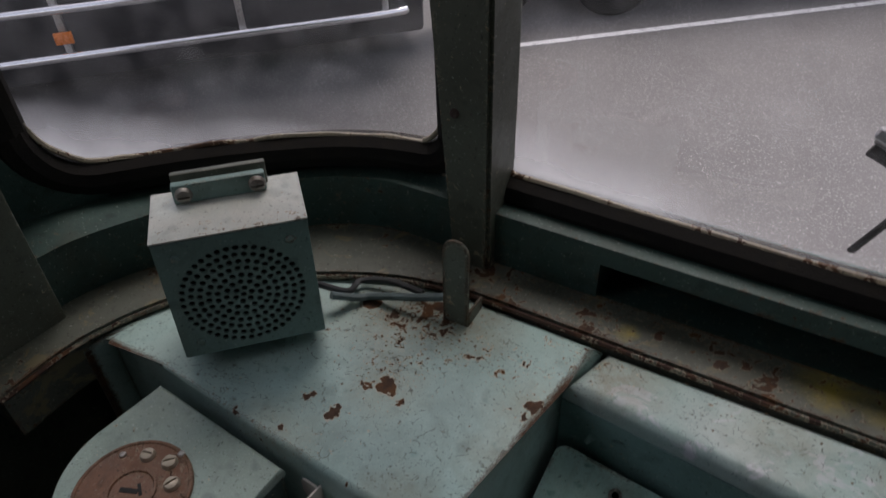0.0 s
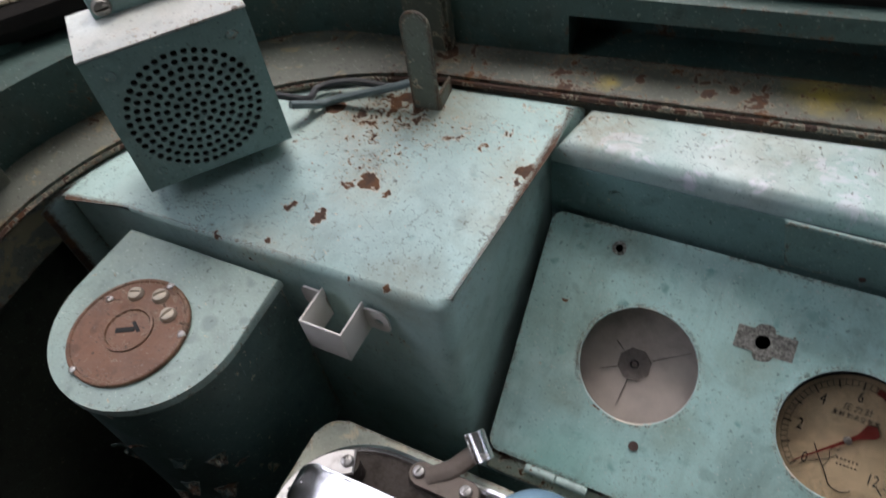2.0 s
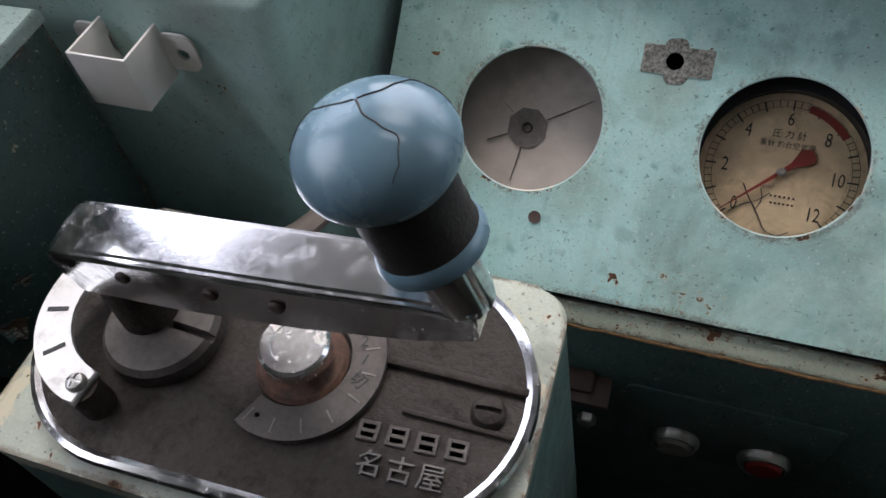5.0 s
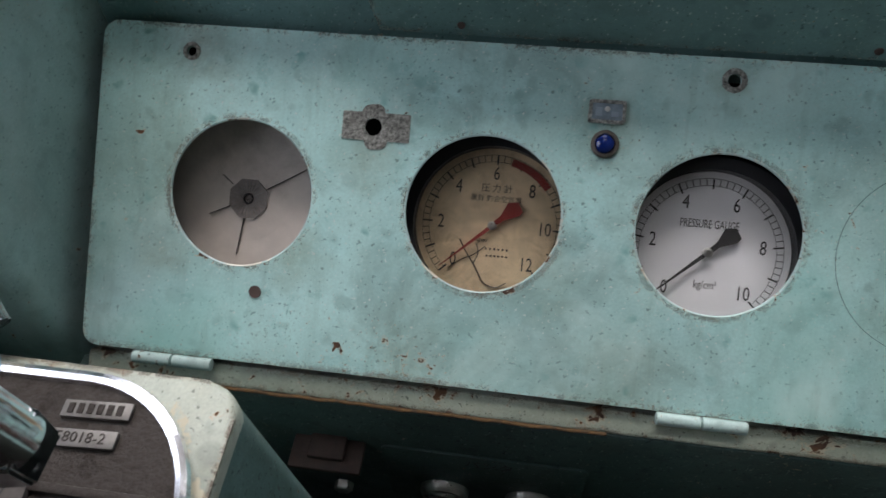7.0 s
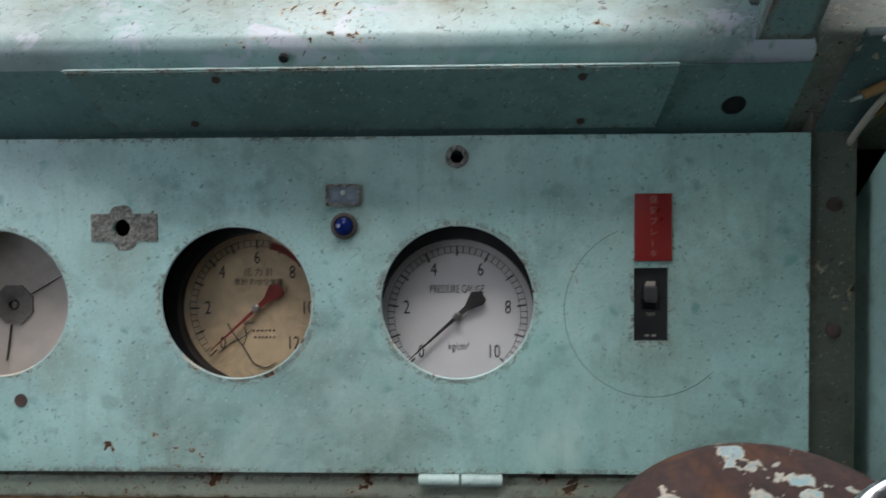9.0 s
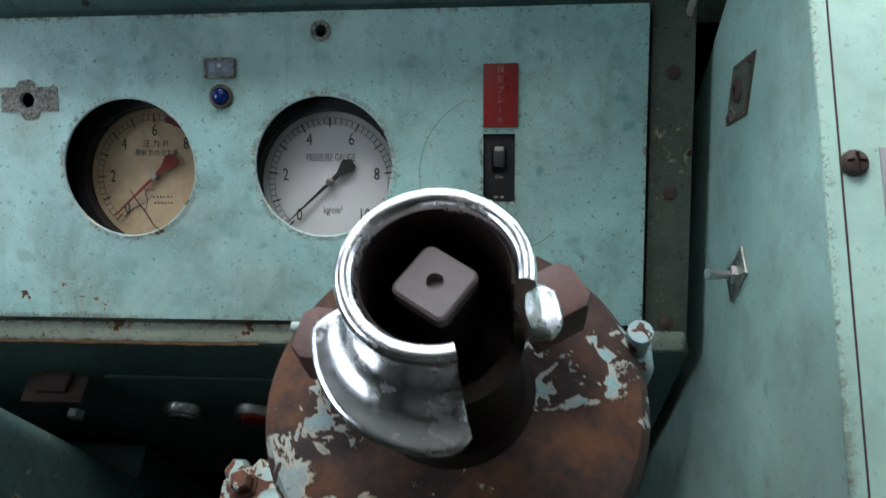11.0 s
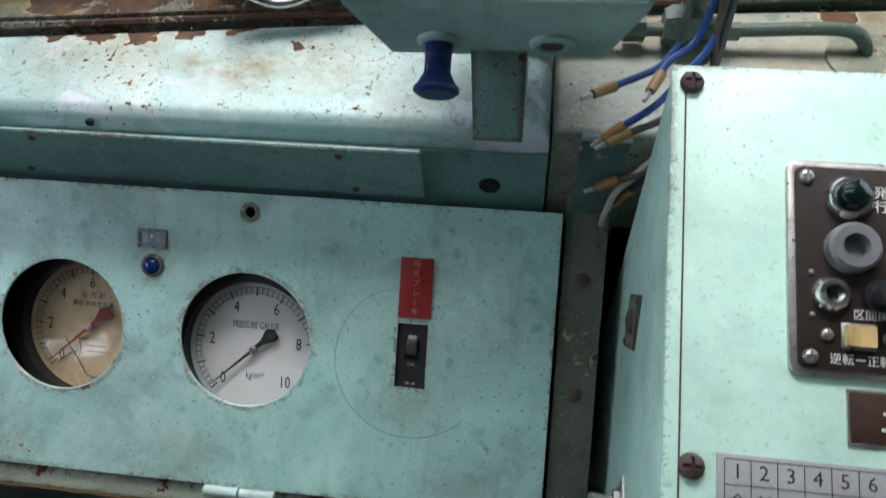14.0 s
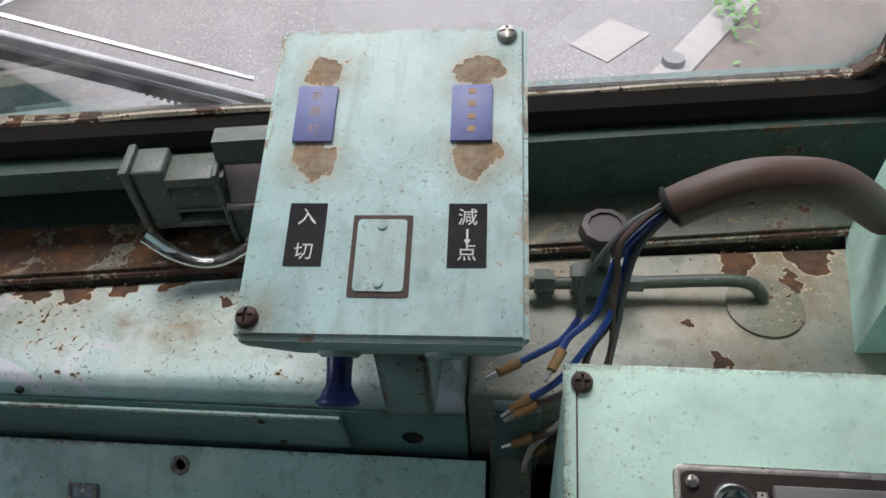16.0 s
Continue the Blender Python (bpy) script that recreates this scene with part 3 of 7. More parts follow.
glass_dial = pane("gauge_glass", 0.01)
# glow of the added fill lamp
lamp_white = bpy.data.materials.new("added_fill_diffuser")
lamp_white.use_nodes = True
lamp_white.node_tree.nodes["Principled BSDF"].inputs["Emission Color"].default_value = (1.0, 1.0, 1.0, 1)
lamp_white.node_tree.nodes["Principled BSDF"].inputs["Emission Strength"].default_value = 0.8
floor_mat = plain("worn_dark_floor", (0.03, 0.025, 0.022), 0.8, 0.3, 12, 0.5)
ceiling_mat = plain("cream_ceiling_paint", (0.4, 0.4, 0.37), 0.6, 0.08, 5, 0.2)

# ---- the cab: floor, walls, windows, ceiling ----
def wall_in(x):
    return 0.355 + 0.11 * x


def glass_y(x):
    return 0.392 + 0.10 * x


def lip_y(x):
    return 0.303 + 0.11 * x


LEFT_IN = [(-0.80, -0.02), (-0.795, 0.02), (-0.775, 0.073), (-0.73, 0.16), (-0.668, 0.243), (-0.6, 0.285), (-0.53, 0.297)]
LEFT_GLASS = [(-0.885, 0.02), (-0.87, 0.06), (-0.835, 0.105), (-0.775, 0.178), (-0.715, 0.238), (-0.66, 0.285), (-0.6, 0.318), (-0.525, 0.341)]
LEFT_LIP = [(-0.737, -0.12), (-0.742, -0.034), (-0.718, 0.051), (-0.668, 0.125), (-0.608, 0.182), (-0.53, 0.228), (-0.446, 0.254)]
SILL, HEAD = 1.052, 2.31


def smooth2(points, steps=5):
    return [(p.x, p.y) for p in spline([(x, y, 0) for x, y in points], steps)]


def mirror(points):
    return [(0.24 - x, y + 0.14) for x, y in points][::-1]


def band(inner, outer, z0, z1):
    """A wall that follows two plan lines of equal count."""
    return prism(list(inner) + list(outer)[::-1], z0, z1)


floor = part("floor", block(-0.95, 1.2, -1.75, 0.6, -0.06, 0.0, 0), floor_mat, smooth=False)
tagged(floor, "worn dark floor of the driver's cab", "floor", kind="structure")
ceiling = part("ceiling", block(-0.95, 1.2, -1.75, 0.7, 2.42, 2.46, 0), ceiling_mat, smooth=False)
tagged(ceiling, "cream painted cab ceiling", "ceiling", kind="structure")

chassis = part("underframe", block(-0.88, 1.12, -1.74, 0.3, -0.62, -0.06, 0.03), dark_iron := plain("sooty_underframe", (0.03, 0.03, 0.03), 0.8, 0.3), smooth=False)
tagged(chassis, "sooty dark underframe of the railcar below the cab floor", "underframe", kind="structure")
# unseen lamp on the ceiling, added to light the desk from above
light = thing("added_fill_light", "unseen long white ceiling lamp, added as fill light", "ceiling light", (0.04, 0.1, 2.42))
part("housing", block(-0.36, 0.44, -0.03, 0.23, 2.385, 2.42, 0.006), ceiling_mat, light)
part("diffuser", block(-0.32, 0.4, -0.0, 0.2, 2.365, 2.3848, 0.006), lamp_white, light, "glowing diffuser of the added fill lamp")

inner = smooth2(LEFT_IN) + [(-0.3, wall_in(-0.3)), (0.2, wall_in(0.2)), (0.6, wall_in(0.6))] + mirror(smooth2(LEFT_IN))
outer = []
for i, (x, y) in enumerate(inner):
    a, b = Vector(inner[max(i - 1, 0)]), Vector(inner[min(i + 1, len(inner) - 1)])
    d = (b - a).normalized()
    outer.append((x - d.y * 0.085, y + d.x * 0.085))
SLOT = axes((-0.1, wall_in(-0.1), 0.985), (1, 0.11, 0), (-0.11, 1, 0))
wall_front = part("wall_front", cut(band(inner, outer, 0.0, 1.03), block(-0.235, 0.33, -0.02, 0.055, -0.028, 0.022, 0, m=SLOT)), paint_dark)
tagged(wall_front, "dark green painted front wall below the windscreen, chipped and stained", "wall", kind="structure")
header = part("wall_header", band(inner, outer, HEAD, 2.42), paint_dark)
tagged(header, "green painted wall above the windscreen", "wall", kind="structure")


def window(name, line, z0, z1, label, glass=glass_window, start=0.0, r=0.035, far=0.035):
    """A window set in black rubber: pane, gasket and a stained inner bead that follow a plan line, with rounded corners."""
    w = thing(name, label, "window", (line[0][0], line[0][1], z0), kind="structure")
    run = [0.0]
    for p, q in zip(line, line[1:]):
        run.append(run[-1] + math.hypot(q[0] - p[0], q[1] - p[1]))

    def at(s, z, out=0.0):
        k = max(i for i in range(len(run) - 1) if run[i] <= max(s, 0))
        f = (s - run[k]) / (run[k + 1] - run[k])
        (xa, ya), (xb, yb) = line[k], line[k + 1]
        d = math.hypot(xb - xa, yb - ya)
        return Vector((xa + (xb - xa) * f - (yb - ya) / d * out, ya + (yb - ya) * f + (xb - xa) / d * out, z))

    end = run[-1]
    flat = arc(start + r, z0 + r, r, 180, 270, 8)
    flat += [(start + r + (end - far - start - r) * k / 16, z0) for k in range(1, 16)]
    flat += arc(end - far, z0 + far, far, 270, 360, 6) + arc(end - far, z1 - far, far, 0, 90, 6)
    flat += [(end - far + (start + r - end + far) * k / 16, z1) for k in range(1, 16)]
    flat += arc(start + r, z1 - r, r, 90, 180, 8)
    bm = bmesh.new()
    low = [bm.verts.new(at(end * k / 24, z0)) for k in range(25)]
    top = [bm.verts.new(at(end * k / 24, z1)) for k in range(25)]
    for i in range(24):
        bm.faces.new((low[i], low[i + 1], top[i + 1], top[i]))
    g = part("pane", bm, glass, w)
    g.visible_shadow = False
    loop = [at(s, z) for s, z in flat]
    part("gasket", tube(loop + loop[:1], 0.0215, 10, 0), rubber, w, "black rubber gasket")
    shrink = [(s + (0.016 if s < start + r else -0.016 if s > end - far else 0), z + (0.0205 if z < 1.3 else -0.0205)) for s, z in flat]
    wave = random.Random(len(name) + 3)
    bead = [at(s, z + wave.uniform(-0.0016, 0.0016), -0.004) for s, z in shrink]
    part("bead", tube(bead + bead[:1], 0.0032, 6, 2), bead_mat, w, "rust-stained cream bead along the glass")
    # steel skin that closes the corner under the rounded gasket
    if r > 0.05:
        skin = bmesh.new()
        bow = [(s, z) for s, z in flat[:9]]
        for depth in (0.006, -0.012):
            c = skin.verts.new(at(start - 0.06, z0 - 0.04, depth))
            ring = [skin.verts.new(at(start - 0.06, z0 + r + 0.9, depth)), skin.verts.new(at(start, z0 + r + 0.9, depth))] + [skin.verts.new(at(s, z, depth)) for s, z in bow] + [skin.verts.new(at(start + r, z0 - 0.04, depth))]
            for p, q in zip(ring, ring[1:]):
                skin.faces.new((c, p, q))
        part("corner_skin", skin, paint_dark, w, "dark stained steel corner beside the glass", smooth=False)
    return w


bead_mat = paint("stained_cream_bead", (0.3, 0.27, 0.2), chips=1.05, chip_scale=30, grime=1.0, spread=2.0)
window("window_1", smooth2(LEFT_GLASS, 3), SILL - 0.001, HEAD, "curved corner window with fogged, dusty glass", start=0.018, r=0.075, glass=glass_corner)
window("window_2", [(x, glass_y(x)) for x in (-0.492, -0.45, -0.2, 0.1, 0.4, 0.66, 0.745)], SILL - 0.015, HEAD, "flat windscreen with dusty glass, fogged along its lower edge")
window("window_3", mirror(smooth2(LEFT_GLASS, 3))[:], SILL, HEAD, "curved corner window at the far side of the cab")
post_line = axes((-0.508, 0.295, 0), (1, 0.11, 0), (0, 0, 1))
bm = bmesh.new()
vs = [bm.verts.new(post_line @ Vector(c)) for c in ((0.0125, 0.93, 0.012), (0.056, 0.93, 0.012), (0.056, 0.93, -0.05), (0.0125, 0.93, -0.05), (-0.067, 2.36, 0.012), (0.07, 2.36, 0.012), (0.07, 2.36, -0.06), (-0.067, 2.36, -0.06))]
for f in ((0, 1, 2, 3), (4, 5, 6, 7), (0, 1, 5, 4), (1, 2, 6, 5), (2, 3, 7, 6), (3, 0, 4, 7)):
    bm.faces.new([vs[i] for i in f])
bmesh.ops.bevel(bm, geom=bm.edges[:], offset=0.004, segments=2, affect="EDGES")
mullion = thing("window_post", "grey-green tapered steel post between the windows, with one screw", "post", (-0.508, 0.3, 0.93), kind="structure")
part("post", bm, paint_grey, mullion)
screw("screw", axes((-0.487, 0.2845, 1.15), (1, 0.1, 0), (0, 0, 1)), 0.005, rust_iron, mullion)
pillar = part("window_pillar", block(0.752, 0.785, 0.44, 0.52, 1.0, 2.42, 0.006), paint_dark)
tagged(pillar, "dark green pillar beside the windscreen", "pillar", kind="structure")


def side_wall(name, x0, x1, label):
    bm = block(min(x0, x1), max(x0, x1), -1.7, -0.02 if x1 < 0 else 0.13, 0, 2.42, 0.004)
    if x1 < 0:
        bm = cut(bm, block(min(x0, x1) - 0.1, max(x0, x1) + 0.1, -0.65, -0.04, 1.16, 1.84, 0))
    w = part(name, bm, paint_grey)
    return tagged(w, label, "wall", kind="structure")


side_wall("wall_west", -0.78, -0.9, "grey-green side wall of the cab with a window opening")
side_wall("wall_east", 1.02, 1.14, "grey-green painted far side wall of the cab")
# unseen rear wall, closed and dark so little light bounces forward
dark_wall = plain("dark_fill_blocking_bulkhead", (0.05, 0.045, 0.035), 0.5, 0.2, 8)
rear = block(-0.9, 1.14, -1.75, -1.68, 0, 2.42, 0)
tagged(part("wall_rear", rear, dark_wall, smooth=False), "plain dark bulkhead behind the driver, unseen, there to limit fill light", "wall", kind="structure")

# ---- the desk ----
desk = thing("driver_desk", "turquoise painted steel driver's desk, chipped to rust", "desk", (-0.5, 0.1, 0))
top_line = [(-0.728, -0.006), (-0.652, 0.0), (-0.334, 0.003), (-0.3255, 0.0055), (-0.3205, 0.0105), (-0.319, 0.018), (-0.3125, 0.206), (-0.297, 0.2675)] + smooth2(LEFT_LIP[1:], 4)[::-1]
part("desk_top", prism(top_line, 0.60, 0.95, 0.009, 4), paint_desk, desk, "chipped turquoise desk top with a bare rust patch")
ridge = [(-0.3085, 0.206), (0.40, 0.2085), (0.40, lip_y(0.40)), (-0.2935, lip_y(-0.2935))]
part("ledge", prism(ridge, 0.845, 0.9495, 0.015, 5), paint_ledge, desk, "pale flaking ledge in front of the windscreen")
# thin plate in darker paint, puts shade on the ledge's upright front
part("riser", block(-0.3085, 0.40, 0.2042, 0.2058, 0.845, 0.929, 0.0006), paint_riser, desk, "turquoise riser below the ledge, darkened for its shade")
part("side_ledge", prism([(0.402, 0.212), (0.98, 0.212), (0.98, lip_y(0.8)), (0.402, lip_y(0.402))], 0.84, 0.9475, 0.006, 3), paint_grime := paint("grey_dirty_ledge_paint", (0.29, 0.315, 0.27), chips=0.5, chip_scale=45, grime=0.8, mottle=0.7, deepness=1.6, stain=(0.17, 0.11, 0.05), stains=[(0.66, 0.345, 0.95, 0.08, 0.8), (0.57, 0.29, 0.95, 0.05, 0.5), (0.47, 0.33, 0.95, 0.04, 0.7), (0.62, 0.25, 0.95, 0.05, 0.5)], blobs=[(0.62, 0.355, 0.95, 0.018), (0.68, 0.36, 0.95, 0.02), (0.66, 0.33, 0.95, 0.01), (0.59, 0.25, 0.95, 0.008), (0.57, 0.285, 0.95, 0.006)]), desk, "grey dirty ledge with rust holes")
lip = smooth2(LEFT_LIP, 4) + [(x, lip_y(x)) for x in (-0.3, 0, 0.3, 0.6, 0.8)]
base_in = smooth2(LEFT_IN, 4)
shelf_in = [(-0.80, -0.12)] + smooth2(LEFT_IN, 4) + [(x, wall_in(x) + 0.004) for x in (-0.3, 0, 0.3, 0.6, 0.8)]
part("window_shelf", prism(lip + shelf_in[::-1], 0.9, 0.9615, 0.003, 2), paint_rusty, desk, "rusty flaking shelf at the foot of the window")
seam_mat = paint("flaked_seam_paint", (0.1, 0.11, 0.085), chips=1.5, chip_scale=70, grime=1.0, spread=2.0, rust=(0.07, 0.035, 0.022))
part("seam", tube([(x, y - 0.002, 0.955) for x, y in lip], 0.0034, 6, 0), seam_mat, desk, "dark rusty seam along the shelf")

# gauge panel frame: u along x, v up the slope, w out of the panel
PANEL = axes((0, 0, 0.716), (1, 0, 0), (0, 0.7785, 0.6276))


def on(m, u, v, w=0.0, turn=0.0):
    return m @ pose(u, v, w, 0, 0, turn)


GAUGES = ((-0.1845, 0.1295, 0.0555), (-0.003, 0.1295, 0.0572), (0.161, 0.1295, 0.0572))
housing = thing("panel_housing", "turquoise steel housing round the gauge panel", "housing", (0.06, 0.1, 0.5))
part("frame_strip", block(0.4185, 0.452, -0.02, 0.27, -0.04, -0.006, 0.002, m=PANEL), paint("grimy_frame_paint", (0.10, 0.115, 0.09), chips=0.5, chip_scale=60, grime=0.8, drips=0.3, edges=0.15), housing, "grey-green frame strip with bolts")
part("hinge_rail", block(-0.3, 0.452, -0.0195, -0.001, -0.03, -0.005, 0.004, m=PANEL), paint_cream, housing, "cream rail with rust streaks under the panel")
rng = random.Random(3)
part("rust_line", tube([PANEL @ Vector((-0.2 + 0.01 * k, -0.0198 + rng.uniform(-0.0006, 0.0006), -0.0065)) for k in range(31)], 0.0016, 6, 2, 0.7), plain("brown_rust_streak", (0.10, 0.055, 0.02), 0.9, 0.6, 200, 0.7, (0.03, 0.02, 0.012), 1.0), housing, "line of rust along the rail")
part("lower_front", block(-0.31, 0.455, -0.012, 0.004, 0.30, 0.698, 0.003), paint_low, housing, "lower front with push buttons, its shade painted in")
part("back_box", block(-0.313, 0.416, 0.002, 0.252, -0.085, -0.08, 0, m=PANEL), void, housing)
for u, v in ((0.435, 0.108), (0.435, 0.005), (0.435, 0.2)):
    part("bolt", lathe([(0.0055, 0), (0.0055, 0.002), (0.003, 0.0035), (0, 0.004)], 12, on(PANEL, u, v, -0.006)), rust_iron, housing)

plate = prism([(0.4155, 0.003), (0.4155, 0.2515)] + arc(-0.29, 0.2395, 0.012, 90, 180, 6) + arc(-0.29, 0.015, 0.012, 180, 270, 6), -0.003, 0.0)
holes = [lathe([(r, -0.02), (r, 0.02)], 64, pose(u, v, 0)) for u, v, r in GAUGES]
holes += [lathe([(r, -0.02), (r, 0.02)], 20, pose(u, v, 0)) for u, v, r in ((-0.231, 0.2315, 0.0038), (-0.088, 0.1855, 0.0065), (0.161, 0.236, 0.0048), (0.078, 0.186, 0.006))]
holes.append(block(0.2895, 0.3145, 0.101, 0.1545, -0.02, 0.02, 0))
gauge_panel = thing("gauge_panel", "turquoise hinged gauge panel with round openings, worn paint", "panel", (0.056, 0.0, 0.716))
part("plate", put(cut(plate, *holes), PANEL), paint_panel, gauge_panel, angle=30)

paint_rim = paint("cream_chipped_rim_paint", (0.42, 0.60, 0.59), chips=0.75, chip_scale=90, grime=0.4, under=(0.58, 0.57, 0.48))
for u, v, r in GAUGES:
    ring = [PANEL @ Vector((u + (r - 0.0001) * math.cos(a), v + (r - 0.0001) * math.sin(a), -0.0012)) for a in (2 * math.pi * k / 72 for k in range(73))]
    part("opening_rim", tube(ring, 0.0013, 6, 0), paint_rim, gauge_panel, "chipped cream rim of an opening")


def hinge(u0, u1):
    for a, b in ((u0, (u0 + u1) / 2 - 0.001), ((u0 + u1) / 2 + 0.001, u1)):
        part("hinge_knuckle", lathe([(0.003, -0.0006), (0.0046, 0), (0.0046, b - a), (0.003, b - a + 0.0006)], 14, on(PANEL, a, -0.002, 0.001) @ pose(0, 0, 0, 0, 90, 0)), paint_hinge, gauge_panel, "painted hinge knuckle with rust")


paint_hinge = paint("rusty_hinge_paint", (0.40, 0.55, 0.53), chips=0.75, chip_scale=70, grime=0.6)
hinge(0.132, 0.193)
hinge(-0.258, -0.196)


def gauge(u, v, deep, face, top, step, needle_mat, title, label):
    """A pressure gauge behind its opening: case, dial, scale, numbers, needle, glass."""
    m = on(PANEL, u, v, deep)
    g = thing("pressure_gauge", label, "gauge", m.translation, "pressure gauges")
    rad = 0.0565
    part("case", lathe([(rad + 0.012, -0.012), (rad + 0.012, 0.012), (rad + 0.003, 0.012), (rad + 0.003, 0.0), (rad + 0.002, -0.003), (0, -0.003)], 48, m), black, g)
    dial = part("dial", lathe([(0, 0.0004), (rad + 0.0025, 0.0004), (rad + 0.0025, -0.002)], 64, m), face, g)
    ticks, small = [], top * 5 if top == 10 else top * 4
    marks = bmesh.new()
    for k in range(small + 1):
        a = radians(225 - 270 * k / small)
        major = k % (small // top) == 0
        r0, r1 = rad * (0.86 if not major else 0.82), rad * 0.95
        w = 0.0003 if not major else 0.0006
        d, s = Vector((math.cos(a), math.sin(a), 0)), Vector((-math.sin(a), math.cos(a), 0))
        marks.faces.new([marks.verts.new(m @ (d * q + s * e + Vector((0, 0, 0.0008)))) for q, e in ((r0, -w), (r1, -w), (r1, w), (r0, w))])
    for q in (0.86, 0.95):
        for k in range(72):
            a, b = (radians(225 - 270 * j / 72) for j in (k, k + 1))
            marks.faces.new([marks.verts.new(m @ Vector((math.cos(c) * rad * f, math.sin(c) * rad * f, 0.0008))) for c, f in ((a, q), (b, q), (b, q + 0.006), (a, q + 0.006))])
    part("scale", marks, ink, dial, smooth=False)
    for k in range(0, top + 1, step):
        a = radians(225 - 270 * k / top)
        letters(str(k), 0.0148, m @ pose(math.cos(a) * rad * 0.7, math.sin(a) * rad * 0.7, 0.0006), ink, dial, "numeral", 0.0001, 0.72)
    if title:
        letters("PRESSURE GAUGE", 0.0088, m @ pose(0, rad * 0.36, 0.0006), ink, dial, "lettering", 0.0001, 0.6)
        letters("kg/cm²", 0.0085, m @ pose(0.001, -rad * 0.42, 0.0006), ink, dial, "lettering", 0.0001, 0.72)
    else:
        letters("圧 力 計", 0.0068, m @ pose(0.001, rad * 0.5, 0.0006), ink, dial, "lettering", 0.0001)
        letters("黒針 釣合空気溜", 0.0054, m @ pose(0.001, rad * 0.36, 0.0006), ink, dial, "lettering", 0.0001)
        bars = bmesh.new()
        for k in range(6):
            join(bars, block(-0.004 + k * 0.0032, -0.0025 + k * 0.0032, -rad * 0.33, -rad * 0.33 + 0.0016, 0.0006, 0.0009, 0, m=m))
            join(bars, block(-0.003 + k * 0.003, -0.0014 + k * 0.003, -rad * 0.42, -rad * 0.42 + 0.0014, 0.0006, 0.0009, 0, m=m))
        part("print_bars", bars, wire_brown, dial, smooth=False)
        letters("kg/cm²", 0.0045, m @ pose(-0.007, -rad * 0.2, 0.0006), ink, dial, "lettering", 0.0001, 0.8)
        red = bmesh.new()
        for k in range(12):
            a, b = (radians(225 - 270 * (6.55 + 1.75 * j / 12) / 12) for j in (k, k + 1))
            red.faces.new([red.verts.new(m @ Vector((math.cos(c) * rad * f, math.sin(c) * rad * f, 0.001))) for c, f in ((a, 0.84), (b, 0.84), (b, 0.94), (a, 0.94))])
        part("red_band", red, ink_red, dial, "red danger band", smooth=False)
    h = m @ pose(0, 0, 0.004, 0, 0, 222)
    arrow = prism([(-0.004, -0.0016), (rad * 0.9, -0.0003), (rad * 0.9, 0.0003), (-0.004, 0.0016)], 0, 0.0008, m=h)
    tail = prism([(0.0, 0.0017), (-rad * 0.17, 0.0021), (-rad * 0.36, 0.0066), (-rad * 0.44, 0.0058), (-rad * 0.47, -0.002), (-rad * 0.36, -0.0066), (-rad * 0.17, -0.0021), (0.0, -0.0017)], 0, 0.0008, m=h)
    part("needle", join(arrow, tail), needle_mat, g)
    part("pivot", lathe([(0.0034, 0.001), (0.0034, 0.0065), (0.002, 0.0075), (0, 0.0075)], 16, m), steel, g)
    gl = part("glass", lathe([(0, 0.013), (rad + 0.003, 0.012)], 48, m), glass_dial, g)
    gl.visible_shadow = False
    return g


def twig(g, m, pts, w):
    part("stain_crack", tube([m @ Vector((x, y, 0.0012)) for x, y in pts], w, 5, 3, 0.3), ink, g, "dark crack in the dial")


old_gauge = gauge(0.003, 0.1218, -0.0355, dial_old, 12, 2, ink_red, False, "yellowed round pressure gauge with red needle at zero")
gauge(0.1605, 0.1166, -0.027, dial_white, 10, 2, ink, True, "white round pressure gauge with black needle at zero")

m = on(PANEL, 0.003, 0.1218, -0.0355)
twig(old_gauge, m, [(-0.024, -0.012), (-0.018, -0.022), (-0.012, -0.03), (-0.007, -0.038), (-0.003, -0.044), (0.006, -0.047), (0.014, -0.043)], 0.0005)
twig(old_gauge, m, [(-0.031, -0.035), (-0.022, -0.028), (-0.012, -0.023), (-0.004, -0.016)], 0.0004)
twig(old_gauge, m, [(-0.012, -0.03), (-0.009, -0.022), (-0.011, -0.014)], 0.0004)

# ---- on the gauge panel ----
star_grey = plain("tarnished_star_plate", (0.17, 0.145, 0.13), 0.5, 0.3, 200, 0.5)
g1 = thing("blank_gauge", "blank gauge opening with aged grey disc and cracked star plate", "gauge", on(PANEL, -0.1845, 0.1295).translation)
m = on(PANEL, -0.19, 0.1255, -0.029)
part("case", lathe([(0.074, -0.012), (0.074, 0.02), (0.0665, 0.02), (0.0665, 0.0), (0.05, -0.006)], 48, m), black, g1)
part("disc", lathe([(0, -0.004), (0.02, -0.003), (0.066, 0.0005), (0.066, -0.002)], 64, m), dial_blank, g1, "aged grey disc")
part("star_plate", lathe([(0.0045, -0.003), (0.0045, -0.0012), (0.0165, -0.0006), (0.0165, -0.002)], 8, m @ pose(0, 0, 0, 0, 0, 22)), star_grey, g1, "grey eight-sided star plate")
for k in range(26):
    part("ray", block(0.0055, 0.0145, -0.00028, 0.00028, -0.0011, -0.0002, 0, m=m @ pose(0, 0, 0, 0, 0, 360 * k / 26)), cast_light, g1, smooth=False)
part("hub_hole", lathe([(0.0044, -0.003), (0.0044, -0.001), (0.0034, 0.0002), (0.0028, -0.004), (0, -0.004)], 20, m), black, g1)
